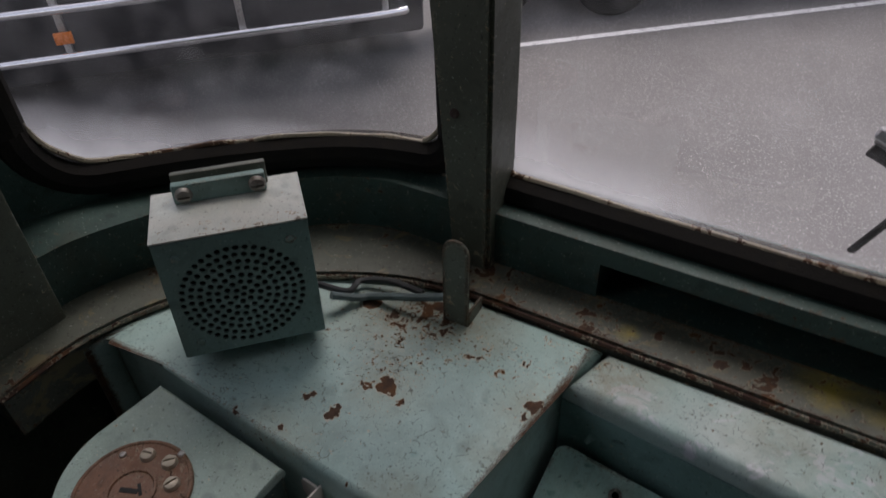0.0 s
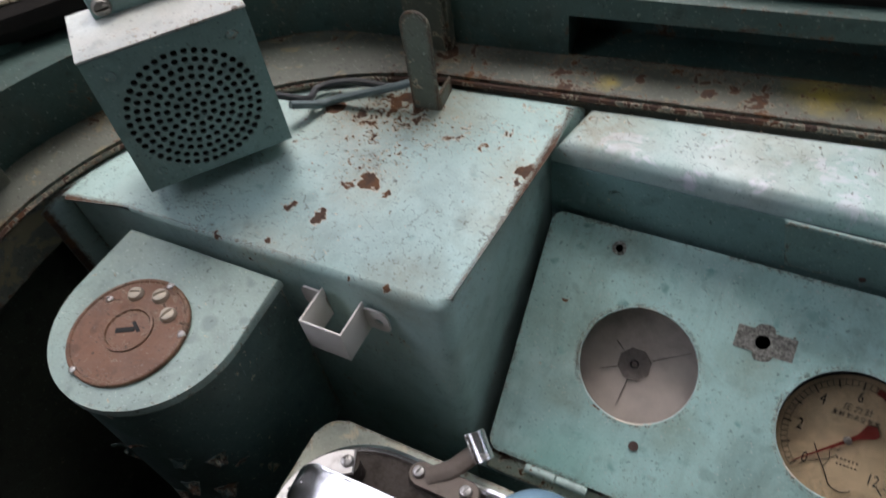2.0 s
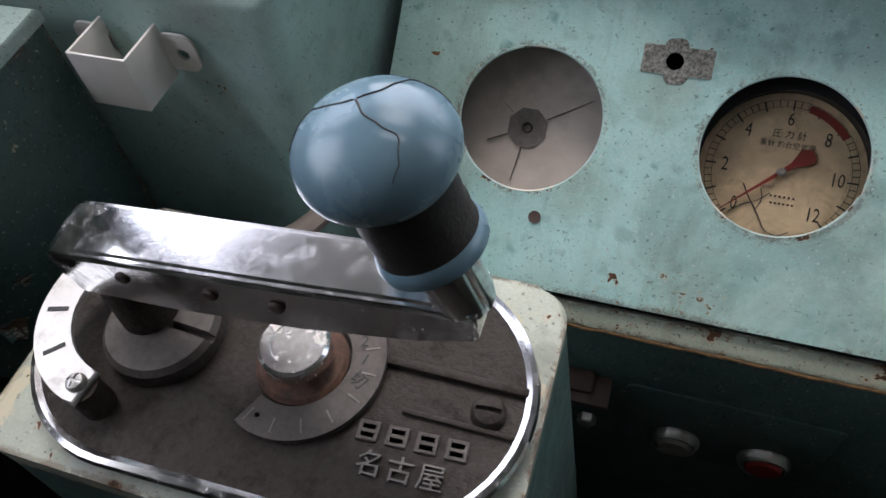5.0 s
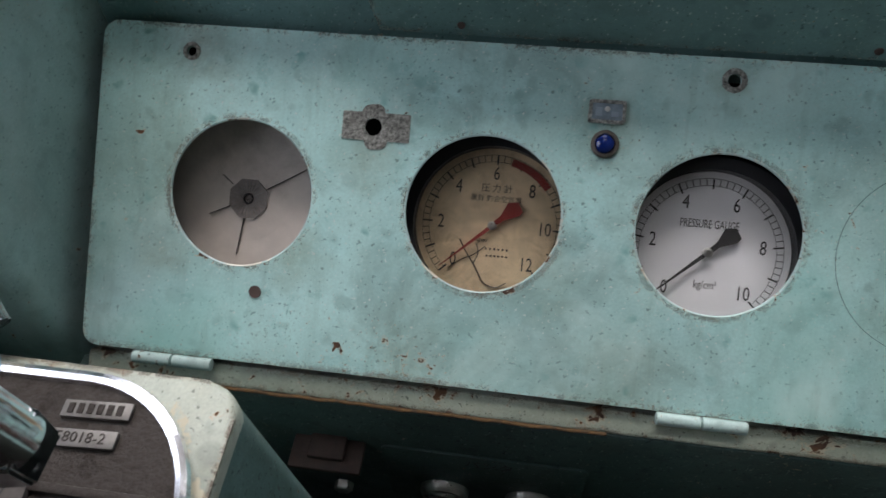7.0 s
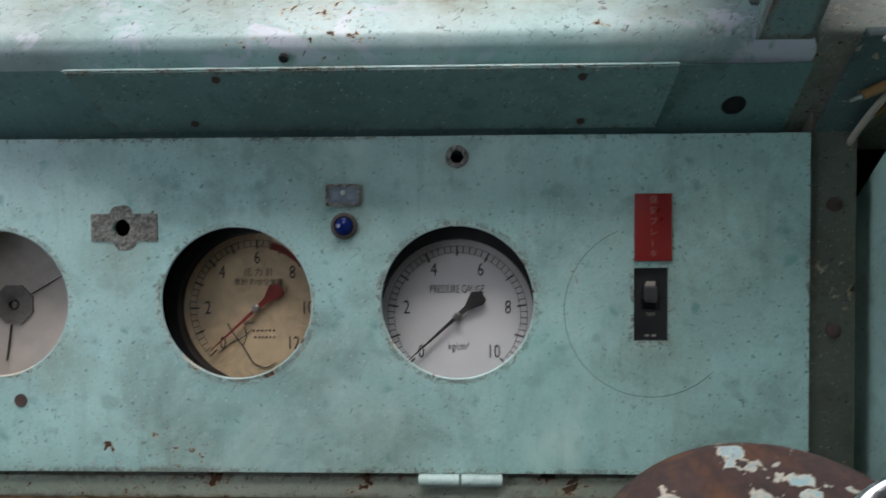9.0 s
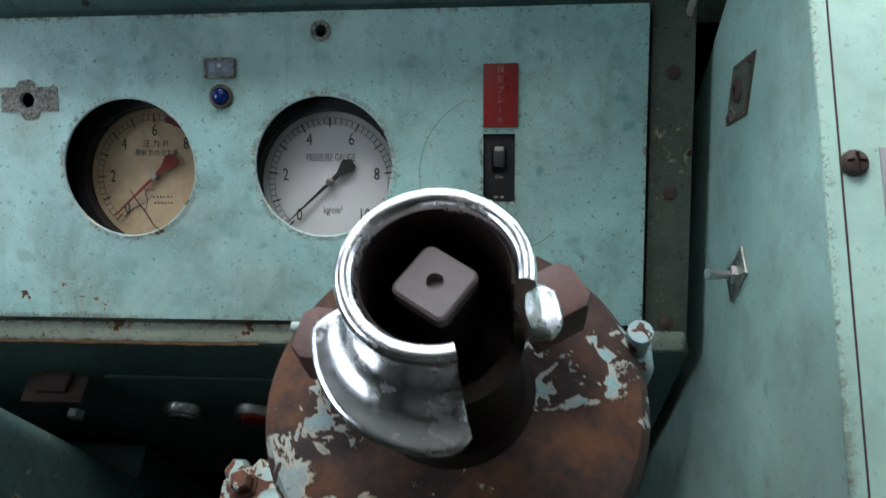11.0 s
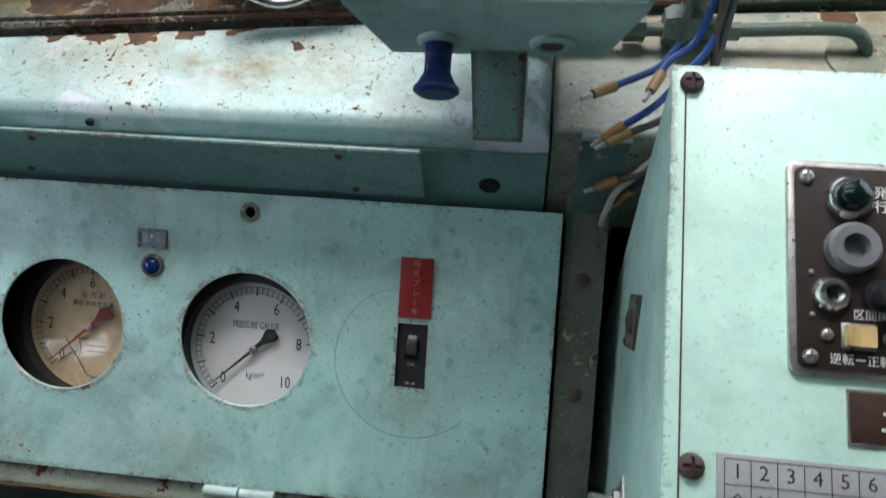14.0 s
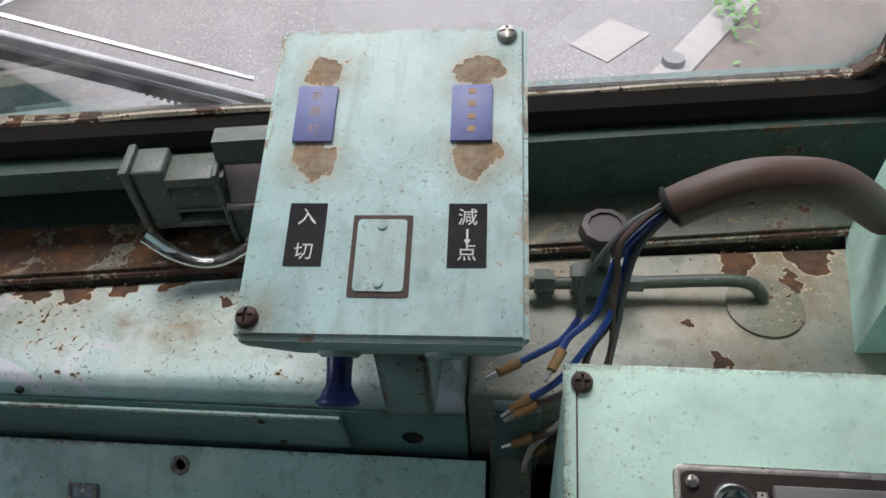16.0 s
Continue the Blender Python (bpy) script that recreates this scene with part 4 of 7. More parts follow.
for a, r0, r1 in ((30, 0.017, 0.056), (142, 0.017, 0.028), (205, 0.016, 0.034), (262, 0.016, 0.045)):
    part("crack", block(r0, r1, -0.00016, 0.00016, -0.0022, 0.0002, 0, m=m @ pose(0, 0, 0, 0, 0, a)), ink, g1, smooth=False)

ghost = plain("glue_and_bare_metal", (0.27, 0.27, 0.245), 0.6, 0.9, 420, 1.0, (0.045, 0.04, 0.035), 1.5)
ring_dark = metal("dark_worn_ring", (0.16, 0.14, 0.12), 0.45, 0.6, (0.05, 0.04, 0.03), 0.6)
lamp = thing("indicator_lamp", "small deep blue indicator lamp in a worn ring", "lamp", on(PANEL, 0.078, 0.186).translation)
m = on(PANEL, 0.078, 0.186)
blue_glass = plain("blue_lamp_glass", (0.006, 0.02, 0.14), 0.08, 0.1, 40, 0.0)
part("bezel", lathe([(0.0098, 0), (0.0098, 0.0015), (0.0085, 0.0026), (0.0072, 0.0026), (0.0066, 0.0)], 24, m), ring_dark, lamp, "dark worn ring")
part("lens", lathe([(0.007, 0.0), (0.007, 0.002), (0.0058, 0.0048), (0.003, 0.0064), (0, 0.0068)], 24, m), blue_glass, lamp, "domed blue glass lens")
tag = thing("lamp_name_plate", "small worn plate with faded blue marks", "name plate", on(PANEL, 0.0775, 0.208).translation)
m = on(PANEL, 0.0775, 0.2085)
rim = cut(prism(rounded(-0.0128, 0.0128, -0.0082, 0.0082, 0.002), 0, 0.0022, 0.0006, 1), prism(rounded(-0.0105, 0.0105, -0.0058, 0.0058, 0.001), -0.001, 0.01))
part("rim", put(rim, m), ghost, tag)
part("face", block(-0.0107, 0.0107, -0.006, 0.006, 0, 0.001, 0, m=m), plain("grey_plate", (0.2, 0.26, 0.3), 0.5, 0.3, 120, 0.6), tag)
part("print_bars", join(block(-0.008, -0.0035, -0.003, 0.003, 0.001, 0.0013, 0, m=m), block(0.003, 0.008, -0.003, 0.0005, 0.001, 0.0013, 0, m=m)), plain("faded_blue_print", (0.26, 0.32, 0.38), 0.5), tag)
part("rivet", lathe([(0.002, 0.001), (0.0015, 0.002), (0, 0.0024)], 10, m @ pose(0, 0.002, 0)), white_plastic, tag)

scar = thing("plate_residue", "grey cross of old glue round a bolt hole", "residue", on(PANEL, -0.088, 0.1855).translation)
part("residue", cut(join(prism(rounded(-0.025, 0.025, -0.010, 0.0105, 0.001), -0.0005, 0.0007, 0, m=PANEL @ pose(-0.086, 0.1855, 0)), prism(rounded(-0.0085, 0.0085, -0.0165, 0.0165, 0.006), -0.0004, 0.0006, 0, m=PANEL @ pose(-0.087, 0.1855, 0, 0, 0, 8))), lathe([(0.0064, -0.02), (0.0064, 0.02)], 20, PANEL @ pose(-0.088, 0.1855, 0))), ghost, scar)
for u, v, r in ((-0.231, 0.2315, 0.0068), (0.161, 0.236, 0.0085)):
    part("ring", cut(lathe([(r, -0.0005), (r, 0.0006), (r * 0.8, 0.0009), (0, 0.0009)], 20, on(PANEL, u, v)), lathe([(r * 0.56, -0.02), (r * 0.56, 0.02)], 20, on(PANEL, u, v))), ghost, gauge_panel, "rusted ring round an empty screw hole")
part("ring", lathe([(0.0048, 0), (0.0048, 0.0008), (0.002, 0.0006), (0, 0.0002)], 14, on(PANEL, -0.167, 0.0565)), rust_iron, gauge_panel)
scratch = bmesh.new()
for k in range(44):
    a = 115 + 4.6 * k
    scratch = join(scratch, block(0.0628, 0.0632, -0.0026, 0.0026, -0.0001, 0.0002, 0, m=on(PANEL, 0.302, 0.123, 0, a)))
part("circle_scratch", scratch, plain("scratch", (0.1, 0.16, 0.15), 0.7), gauge_panel, "faint scribed circle round the breaker", smooth=False)

breaker = thing("circuit_breaker", "black circuit breaker set in the panel below a red name plate", "switch", on(PANEL, 0.302, 0.128).translation)
m = on(PANEL, 0.302, 0.128)
part("body", cut(block(-0.0124, 0.0124, -0.0266, 0.0266, -0.04, -0.003, 0.0008, m=m), block(-0.006, 0.006, -0.004, 0.014, -0.009, 0.01, 0, m=m)), black, breaker)
part("toggle", block(-0.0045, 0.0045, 0.001, 0.0125, -0.012, 0.0005, 0.001, m=m @ pose(0, 0, 0, 12)), plain("grey_toggle", (0.055, 0.055, 0.06), 0.4), breaker, "grey toggle")
part("flag", block(-0.0035, 0.0035, 0.011, 0.0165, -0.003, -0.0022, 0.0003, m=m), wire_white, breaker, "pale flag")
letters("ON", 0.004, m @ pose(0, -0.0075, -0.0024), wire_white, breaker, "lettering", 0.0001)
part("print_bars", join(block(-0.004, -0.001, -0.024, -0.0225, -0.003, -0.0026, 0, m=m), block(0.001, 0.004, -0.024, -0.0225, -0.003, -0.0026, 0, m=m)), wire_white, breaker)
dim_ink = plain("dulled_pink_print", (0.34, 0.2, 0.17), 0.6, 0.2)
label = thing("red_name_plate", "red plate with white vertical lettering", "name plate", on(PANEL, 0.303, 0.184).translation)
m = on(PANEL, 0.303, 0.184)
part("plate", block(-0.0135, 0.0135, -0.0245, 0.0245, 0, 0.002, 0.0006, m=m), red_label, label)
for k, c in enumerate("保安ブレーキ"):
    letters(c, 0.006, m @ pose(0, 0.0195 - k * 0.0078, 0.002, 0, 0, 90 if c == "ー" else 0), dim_ink, label, "lettering", 0.0001)

# strip plate and details on the riser behind the panel
strip = thing("cover_strip", "long turquoise cover strip with screws on the desk riser", "strip", (0.1, 0.2, 0.87))
bm = bmesh.new()
prof = [(0.2055, 0.8735), (0.2022, 0.8735), (0.1908, 0.9395), (0.1942, 0.9402)]
a = [bm.verts.new((-0.102 + (0.012 if z < 0.9 else 0), y, z)) for y, z in prof]
b = [bm.verts.new((0.3075 - (0.002 if z < 0.9 else 0), y, z)) for y, z in prof]
bm.faces.new(a)
bm.faces.new(b[::-1])
for i in range(4):
    bm.faces.new((a[i], a[(i + 1) % 4], b[(i + 1) % 4], b[i]))
bmesh.ops.bevel(bm, geom=bm.edges[:], offset=0.001, segments=2, affect="EDGES")
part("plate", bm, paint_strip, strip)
for x, z in ((-0.03, 0.884), (0.245, 0.93), (0.25, 0.883), (0.0, 0.931)):
    part("screw", lathe([(0.003, 0), (0.0028, 0.0012), (0, 0.0015)], 12, axes((x, 0.2022 - (z - 0.8735) * 0.173, z), (1, 0, 0), (0, 0, 1))), rust_iron, strip)
part("bolt_hole", lathe([(0.0085, 0), (0.0075, 0.0012), (0.0068, -0.004), (0, -0.004)], 20, axes((0.357, 0.2038, 0.893), (1, 0, 0), (0, 0, 1))), void, desk)
part("bolt_hole", lathe([(0.0035, 0), (0.003, 0.001), (0.0028, -0.003), (0, -0.003)], 14, axes((0.045, 0.2055, 0.937), (1, 0, 0), (0, 0, 1))), void, desk)

# push buttons on the lower front
buttons = thing("push_button_plate", "turquoise push-button plate with two steel buttons and handwriting", "switch plate", (-0.01, -0.014, 0.6))
BP = axes((0.012, -0.0125, 0.577), (1, 0, 0), (0, 0.0, 1))
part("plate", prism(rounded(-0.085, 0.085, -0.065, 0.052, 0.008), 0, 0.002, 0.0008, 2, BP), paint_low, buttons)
for u, mat, t in ((-0.034, steel, "steel"), (0.042, red_label, "red")):
    b = part("button", lathe([(0.022, 0.002), (0.022, 0.006), (0.019, 0.011), (0.0165, 0.011), (0.0165, 0.006), (0, 0.006)], 28, on(BP, u, -0.031)), steel, buttons)
    part("cap", lathe([(0.0155, 0.004), (0.0155, 0.010), (0.013, 0.0135), (0, 0.0145)], 24, on(BP, u, -0.031)), mat, b, t + " push cap")
letters("パンタ", 0.014, on(BP, 0.005, 0.036, 0.002), ink, buttons, "lettering", 0.0001)
latch = thing("latch_bracket", "rusty steel latch bracket with bolt under the panel", "bracket", (-0.1, -0.03, 0.63))
part("strap", block(-0.145, -0.085, -0.04, -0.012, 0.622, 0.628, 0.0015), rust_iron, latch)
part("lug", block(-0.13, -0.1, -0.032, -0.012, 0.628, 0.634, 0.0015), rust_iron, latch)
part("bolt", lathe([(0.008, 0), (0.008, 0.006), (0.0065, 0.0075), (0, 0.0075)], 6, axes((-0.1, -0.04, 0.605), (1, 0, 0), (0, 0, 1))), steel, latch)

# ---- loudspeaker on the desk ----
SPK = axes((-0.6152, 0.0091, 0.9736), (0.62, 0.7846, -0.02), (0, 0, 1)) @ pose(0, 0, 0, -2)
SW, SH, SD = 0.136, 0.137, 0.08
speaker = thing("loudspeaker_box", "teal steel loudspeaker box with a round punched grille", "loudspeaker", (-0.62, 0.08, 0.95))
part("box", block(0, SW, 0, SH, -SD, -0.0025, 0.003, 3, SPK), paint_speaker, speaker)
pins = bmesh.new()
for ring in range(8):
    count = max(1, 6 * ring)
    for k in range(count):
        a = 2 * math.pi * k / count + ring * 0.26
        pins = join(pins, lathe([(0.003, -0.01), (0.003, 0.01)], 8, pose(SW / 2 - 0.001 + ring * 0.0078 * math.cos(a), SH / 2 - 0.003 + ring * 0.0078 * math.sin(a), 0)))
front = cut(block(0.0005, SW - 0.0005, 0.0005, SH - 0.0005, -0.0024, 0.0, 0), pins)
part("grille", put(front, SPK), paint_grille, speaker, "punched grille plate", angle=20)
part("cone", lathe([(0.0635, -0.0021), (0.0, -0.0021)], 32, SPK @ pose(SW / 2, SH / 2, 0)), void, speaker)
for u, v in ((0.018, 0.018), (SW - 0.018, 0.018), (0.018, SH - 0.018), (SW - 0.018, SH - 0.018)):
    part("rivet", lathe([(0.0045, 0), (0.004, 0.0014), (0.002, 0.0022), (0, 0.0024)], 14, SPK @ pose(u, v, 0)), paint_speaker, speaker)
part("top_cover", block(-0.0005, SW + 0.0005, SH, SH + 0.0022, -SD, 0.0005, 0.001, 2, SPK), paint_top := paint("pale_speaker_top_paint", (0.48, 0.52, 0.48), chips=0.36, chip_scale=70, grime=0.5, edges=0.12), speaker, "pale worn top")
clampb = part("clamp_bar", block(0.022, 0.106, SH + 0.002, SH + 0.022, -0.064, -0.055, 0.002, 2, SPK), paint_speaker, speaker, "clamp bar with two slotted screws")
part("clamp_plate", block(0.022, 0.108, SH + 0.002, SH + 0.026, -0.075, -0.068, 0.0015, 2, SPK), paint_grey, speaker)
for u in (0.032, 0.098):
    screw("screw", SPK @ pose(u, SH + 0.012, -0.055), 0.008, dull_steel, clampb, False)
part("foot", block(0.03, 0.105, -0.026, 0.002, -0.07, -0.03, 0.002, 2, SPK), paint_grey, speaker)

cable = thing("speaker_cable", "grey cable running from loudspeaker to the post", "cable", (-0.5, 0.2, 0.95))
part("sheath", tube([(-0.56, 0.155, 0.972), (-0.545, 0.178, 0.958), (-0.535, 0.19, 0.956), (-0.5, 0.2, 0.966), (-0.462, 0.214, 0.975), (-0.445, 0.228, 0.978)], 0.0042, 8), wire_lead := plain("grey_lead", (0.14, 0.19, 0.2), 0.5), cable)
cable2 = thing("loose_cable", "dark loose cable behind the loudspeaker", "cable", (-0.56, 0.18, 0.95))
part("sheath", tube([(-0.575, 0.15, 0.985), (-0.555, 0.175, 0.965), (-0.56, 0.2, 0.958), (-0.53, 0.215, 0.962), (-0.49, 0.222, 0.96)], 0.0036, 8), wire_grey, cable2)

clip = thing("document_clip", "upright rounded steel clip plate standing on the desk", "clip", (-0.437, 0.218, 0.95))
CL = axes((-0.4415, 0.216, 0.948), (1, 0.12, 0), (0.02, 0, 1)) @ pose(0, 0, 0, -3)
part("plate", prism([(-0.0145, 0)] + [(0.0145, 0)] + arc(0, 0.094, 0.0145, 0, 180, 10), 0, 0.003, 0.0008, 1, CL), paint_clip := paint("worn_clip_paint", (0.12, 0.14, 0.11), chips=0.6, chip_scale=50, grime=0.6, edges=0.3), clip)
part("foot", block(-0.0145, 0.0145, 0, 0.003, -0.03, 0.0, 0.001, m=CL), paint_clip, clip)
part("side_fold", block(0.0125, 0.0150, 0.0, 0.02, -0.03, 0.002, 0.0008, m=CL), paint_clip, clip)

# ---- keyed drum at the driver's side ----
pale_brass = metal("rubbed_pale_brass", (0.44, 0.39, 0.31), 0.5, 0.4, (0.2, 0.16, 0.11), 0.4)
drum = thing("key_drum", "grey-green drum housing with a rusty key-switch lid", "switch housing", (-0.555, -0.09, 0.0))
outline = [(-0.643, -0.013), (-0.47, -0.011)][::-1] + [(-0.643, -0.085)] + arc(-0.5555, -0.085, 0.0875, 180, 360, 24)[1:]
part("lid", prism(outline, 0.929, 0.938, 0.003, 3), paint_drum, drum, "grey-green lid plate")
inside = [(-0.555 + (x + 0.555) * 0.975, -0.085 + (y + 0.085) * 0.975) for x, y in outline]
# body teal taken far below the lid's tone: shade worked into the colour
part("body", prism(inside, 0.70, 0.929), paint_body := paint("shade_darkened_teal_drum_paint", (0.04, 0.08, 0.074), chips=0.35, chip_scale=40, grime=0.6, edges=0.2), drum, "dented teal drum body, darkened for shade")
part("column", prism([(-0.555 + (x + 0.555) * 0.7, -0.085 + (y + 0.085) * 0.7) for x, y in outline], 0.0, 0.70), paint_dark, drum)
part("key_disc", lathe([(0.0525, 0), (0.0525, 0.0032), (0.0515, 0.004), (0.0495, 0.004), (0.0485, 0.003), (0.0215, 0.003), (0.0215, 0.0045), (0.0195, 0.0048), (0.0185, 0.0033), (0, 0.0033)], 48, pose(-0.562, -0.104, 0.938)), disc_paint, drum, "rusty round key-switch disc")
part("key_slot", join(block(-0.0025, 0.0025, -0.011, 0.006, 0.0031, 0.0038, 0.0003, m=pose(-0.562, -0.104, 0.938, 0, 0, -62)), block(-0.0065, 0.0065, 0.002, 0.005, 0.0031, 0.0039, 0.0003, m=pose(-0.559, -0.102, 0.938, 0, 0, -30))), void, drum)
for x, y, r in ((-0.5805, -0.073, 0.0072), (-0.5575, -0.0665, 0.0076), (-0.538, -0.0795, 0.0074)):
    screw("lock_screw", pose(x, y, 0.9405, 0, 0, 40 * x * 30), r, pale_brass, drum, False, "pale brass lock screw")
for x, y in ((-0.6, -0.086), (-0.5565, -0.0545), (-0.5795, -0.152), (-0.515, -0.09)):
    screw("screw", pose(x, y, 0.9405), 0.0035, steel, drum)

def curl(m, wide, tall, bend):
    """A curled flake of old paint that stands off its surface at one edge."""
    bm = bmesh.new()
    rows = []
    for k in range(6):
        a = bend * k / 5
        y, z = tall * math.sin(a) / bend, tall * (1 - math.cos(a)) / bend
        w = wide * (1 - 0.12 * k) / 2
        rows.append([bm.verts.new(m @ Vector((x * w, y + 0.12 * wide * math.sin(3.1 * x + k), z + lift))) for lift in (0.0002, 0.0007) for x in (-1, -0.3, 0.35, 1)])
    for p, q in zip(rows, rows[1:]):
        for j in range(3):
            bm.faces.new((p[j], p[j + 1], q[j + 1], q[j]))
            bm.faces.new((q[4 + j], q[5 + j], p[5 + j], p[4 + j]))
        bm.faces.new((p[0], q[0], q[4], p[4]))
        bm.faces.new((p[7], q[7], q[3], p[3]))
    bm.faces.new((rows[0][3], rows[0][2], rows[0][1], rows[0][0], rows[0][4], rows[0][5], rows[0][6], rows[0][7]))
    bm.faces.new((rows[-1][0], rows[-1][1], rows[-1][2], rows[-1][3], rows[-1][7], rows[-1][6], rows[-1][5], rows[-1][4]))
    return bm


for deg, z, w, h, turn in ((285, 0.868, 0.014, 0.012, 20), (300, 0.842, 0.02, 0.01, 160), (268, 0.85, 0.012, 0.014, 70), (318, 0.83, 0.022, 0.012, 190), (255, 0.812, 0.018, 0.012, 120), (292, 0.79, 0.02, 0.016, 185), (310, 0.772, 0.026, 0.014, 175), (275, 0.755, 0.024, 0.014, 200), (330, 0.80, 0.012, 0.016, 30)):
    a = radians(deg)
    spot = axes((-0.555 + 0.0855 * math.cos(a), -0.085 + 0.0855 * math.sin(a), z), (-math.sin(a), math.cos(a), 0), (0, 0, 1))
    part("paint_flake", curl(spot @ pose(0, 0, 0, 0, 0, turn), w, h, 1.0), paint_body, drum, "curled flake of the shade-darkened teal paint")
for x, z, w, h, turn in ((-0.27, 0.9, 0.01, 0.012, 150), (-0.245, 0.908, 0.012, 0.009, 30), (-0.285, 0.882, 0.009, 0.014, 60)):
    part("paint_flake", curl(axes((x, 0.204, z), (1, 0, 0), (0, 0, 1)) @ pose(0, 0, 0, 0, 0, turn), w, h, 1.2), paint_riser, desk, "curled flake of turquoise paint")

holder = thing("card_holder", "white plastic card holder screwed to the desk front", "holder", (-0.415, -0.02, 0.89))
part("front", block(-0.438, -0.396, -0.0365, -0.0345, 0.889, 0.929, 0.0007), white_plastic, holder)
part("side", block(-0.398, -0.396, -0.036, 0.0, 0.889, 0.929, 0.0006), white_plastic, holder)
part("side", block(-0.438, -0.436, -0.036, 0.0, 0.889, 0.929, 0.0006), white_plastic, holder)
ear = cut(prism(rounded(-0.398, -0.373, 0.896, 0.924, 0.008), 0, 0.002), lathe([(0.0042, -0.1), (0.0042, 0.1)], 16, pose(-0.383, 0.909, 0)))
part("ear", put(ear, axes((0, -0.001, 0), (1, 0, 0), (0, 0, 1))), white_plastic, holder)
ear = prism(rounded(-0.461, -0.436, 0.896, 0.924, 0.008), 0, 0.002)
part("ear", put(ear, axes((0, -0.001, 0), (1, 0, 0), (0, 0, 1))), white_plastic, holder)

# ---- master controller ----
ctrl = thing("master_controller", "cast master controller with chrome rim and handle shaft", "controller", (-0.26, -0.13, 0.0))
cx0, cx1, cy0, cy1 = -0.42, -0.124, -0.24, -0.066
body_line = rounded(cx0, cx1 + 0.004, cy0, cy1, 0.022)
bm = bmesh.new()
hi = [bm.verts.new((x, y, 0.826)) for x, y in body_line]
lo = [bm.verts.new((-0.26 + (x + 0.26) * 1.22, -0.13 + (y + 0.13) * 1.12, 0.45)) for x, y in body_line]
bm.faces.new(hi)
bm.faces.new(lo[::-1])
for i in range(len(hi)):
    bm.faces.new((lo[i], lo[(i + 1) % len(hi)], hi[(i + 1) % len(hi)], hi[i]))
bmesh.ops.bevel(bm, geom=[e for e in bm.edges if all(v in hi for v in e.verts)], offset=0.005, segments=3, affect="EDGES")
part("body", bm, paint("worn_teal_controller_paint", (0.085, 0.16, 0.15), chips=0.45, chip_scale=40, grime=0.7), ctrl, "flared dark teal controller body")
collar = [(x + 0.001 * (1 if x > -0.27 else -1), y + 0.001 * (1 if y > -0.15 else -1)) for x, y in body_line]
part("top_edge", prism(collar, 0.808, 0.8275, 0.005, 4), paint("cream_edged_controller_paint", (0.40, 0.45, 0.37), chips=0.55, chip_scale=40, grime=0.5, edges=0.22, under=(0.5, 0.46, 0.32)), ctrl, "chipped cream and teal top edge")
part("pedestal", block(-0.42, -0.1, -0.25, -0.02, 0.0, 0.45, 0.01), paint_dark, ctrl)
cover = arc(-0.201, -0.153, 0.0755, -90, 90, 24) + arc(-0.335, -0.155, 0.0765, 90, 270, 24)
part("cover", prism(cover, 0.826, 0.838, 0.003, 2), cast, ctrl, "dark cast alloy cover plate")
def loop_rim(line, z, r, name, mat, parent, label=""):
    return part(name, tube([(x, y, z) for x, y in line] + [(line[0][0], line[0][1], z)], r, 8, 0), mat, parent, label)
loop_rim(cover, 0.838, 0.0042, "rim", chrome, ctrl, "polished rim round the cover")
part("rib", block(-0.207, -0.128, -0.1425, -0.137, 0.838, 0.842, 0.0015), cast, ctrl)
part("rib", block(-0.19, -0.13, -0.1665, -0.1635, 0.838, 0.8405, 0.001), cast, ctrl)
for k, y in enumerate((-0.084, -0.1005)):
    np_ = part("number_plate", block(-0.0195, 0.0195, -0.005, 0.005, 0, 0.003, 0.0008, m=pose(-0.19 - 0.002 * k, y - 0.012, 0.838, 0, 0, 3)), cast_light, ctrl, "raised cast plate with bars")
    PM = pose(-0.19 - 0.002 * k, y - 0.012, 0.841, 0, 0, 3)
    if k:
        letters("58018-2", 0.0085, PM, cast, np_, "lettering", 0.0004)
    else:
        for j in range(6):
            part("print_bar", block(-0.016 + 0.0055 * j, -0.0125 + 0.0055 * j, -0.003, 0.003, -0.0002, 0.0006, 0.0003, m=PM), cast, np_)
for j, c in enumerate("名古屋"):
    letters(c, 0.0145, pose(-0.1966 + 0.016 * j, -0.1972 + 0.0006 * j, 0.8382, 0, 0, 3), cast_light, ctrl, "lettering", 0.0016)


def maker_mark(m):
    """A worn raised mark of the maker: a plain framed block with a bar across."""
    outer = cut(block(-0.0058, 0.0058, -0.0055, 0.0055, -0.001, 0.0014, 0.0005, 1), block(-0.0036, 0.0036, 0.0009, 0.0036, 0, 0.01, 0), block(-0.0036, 0.0036, -0.0036, -0.0009, 0, 0.01, 0))
    return put(outer, m)


for row, count, y in ((0, 4, -0.1800),):
    for j in range(count):
        part("maker_bar", maker_mark(pose(-0.2033 + 0.0157 * j, y + 0.0006 * j, 0.838, 0, 0, 3)), notch_mat, ctrl, "raised plain bar of the maker's plate")
screw("slot_screw", pose(-0.146, -0.155, 0.8375, 0, 0, 3), 0.0095, cast, ctrl, False)
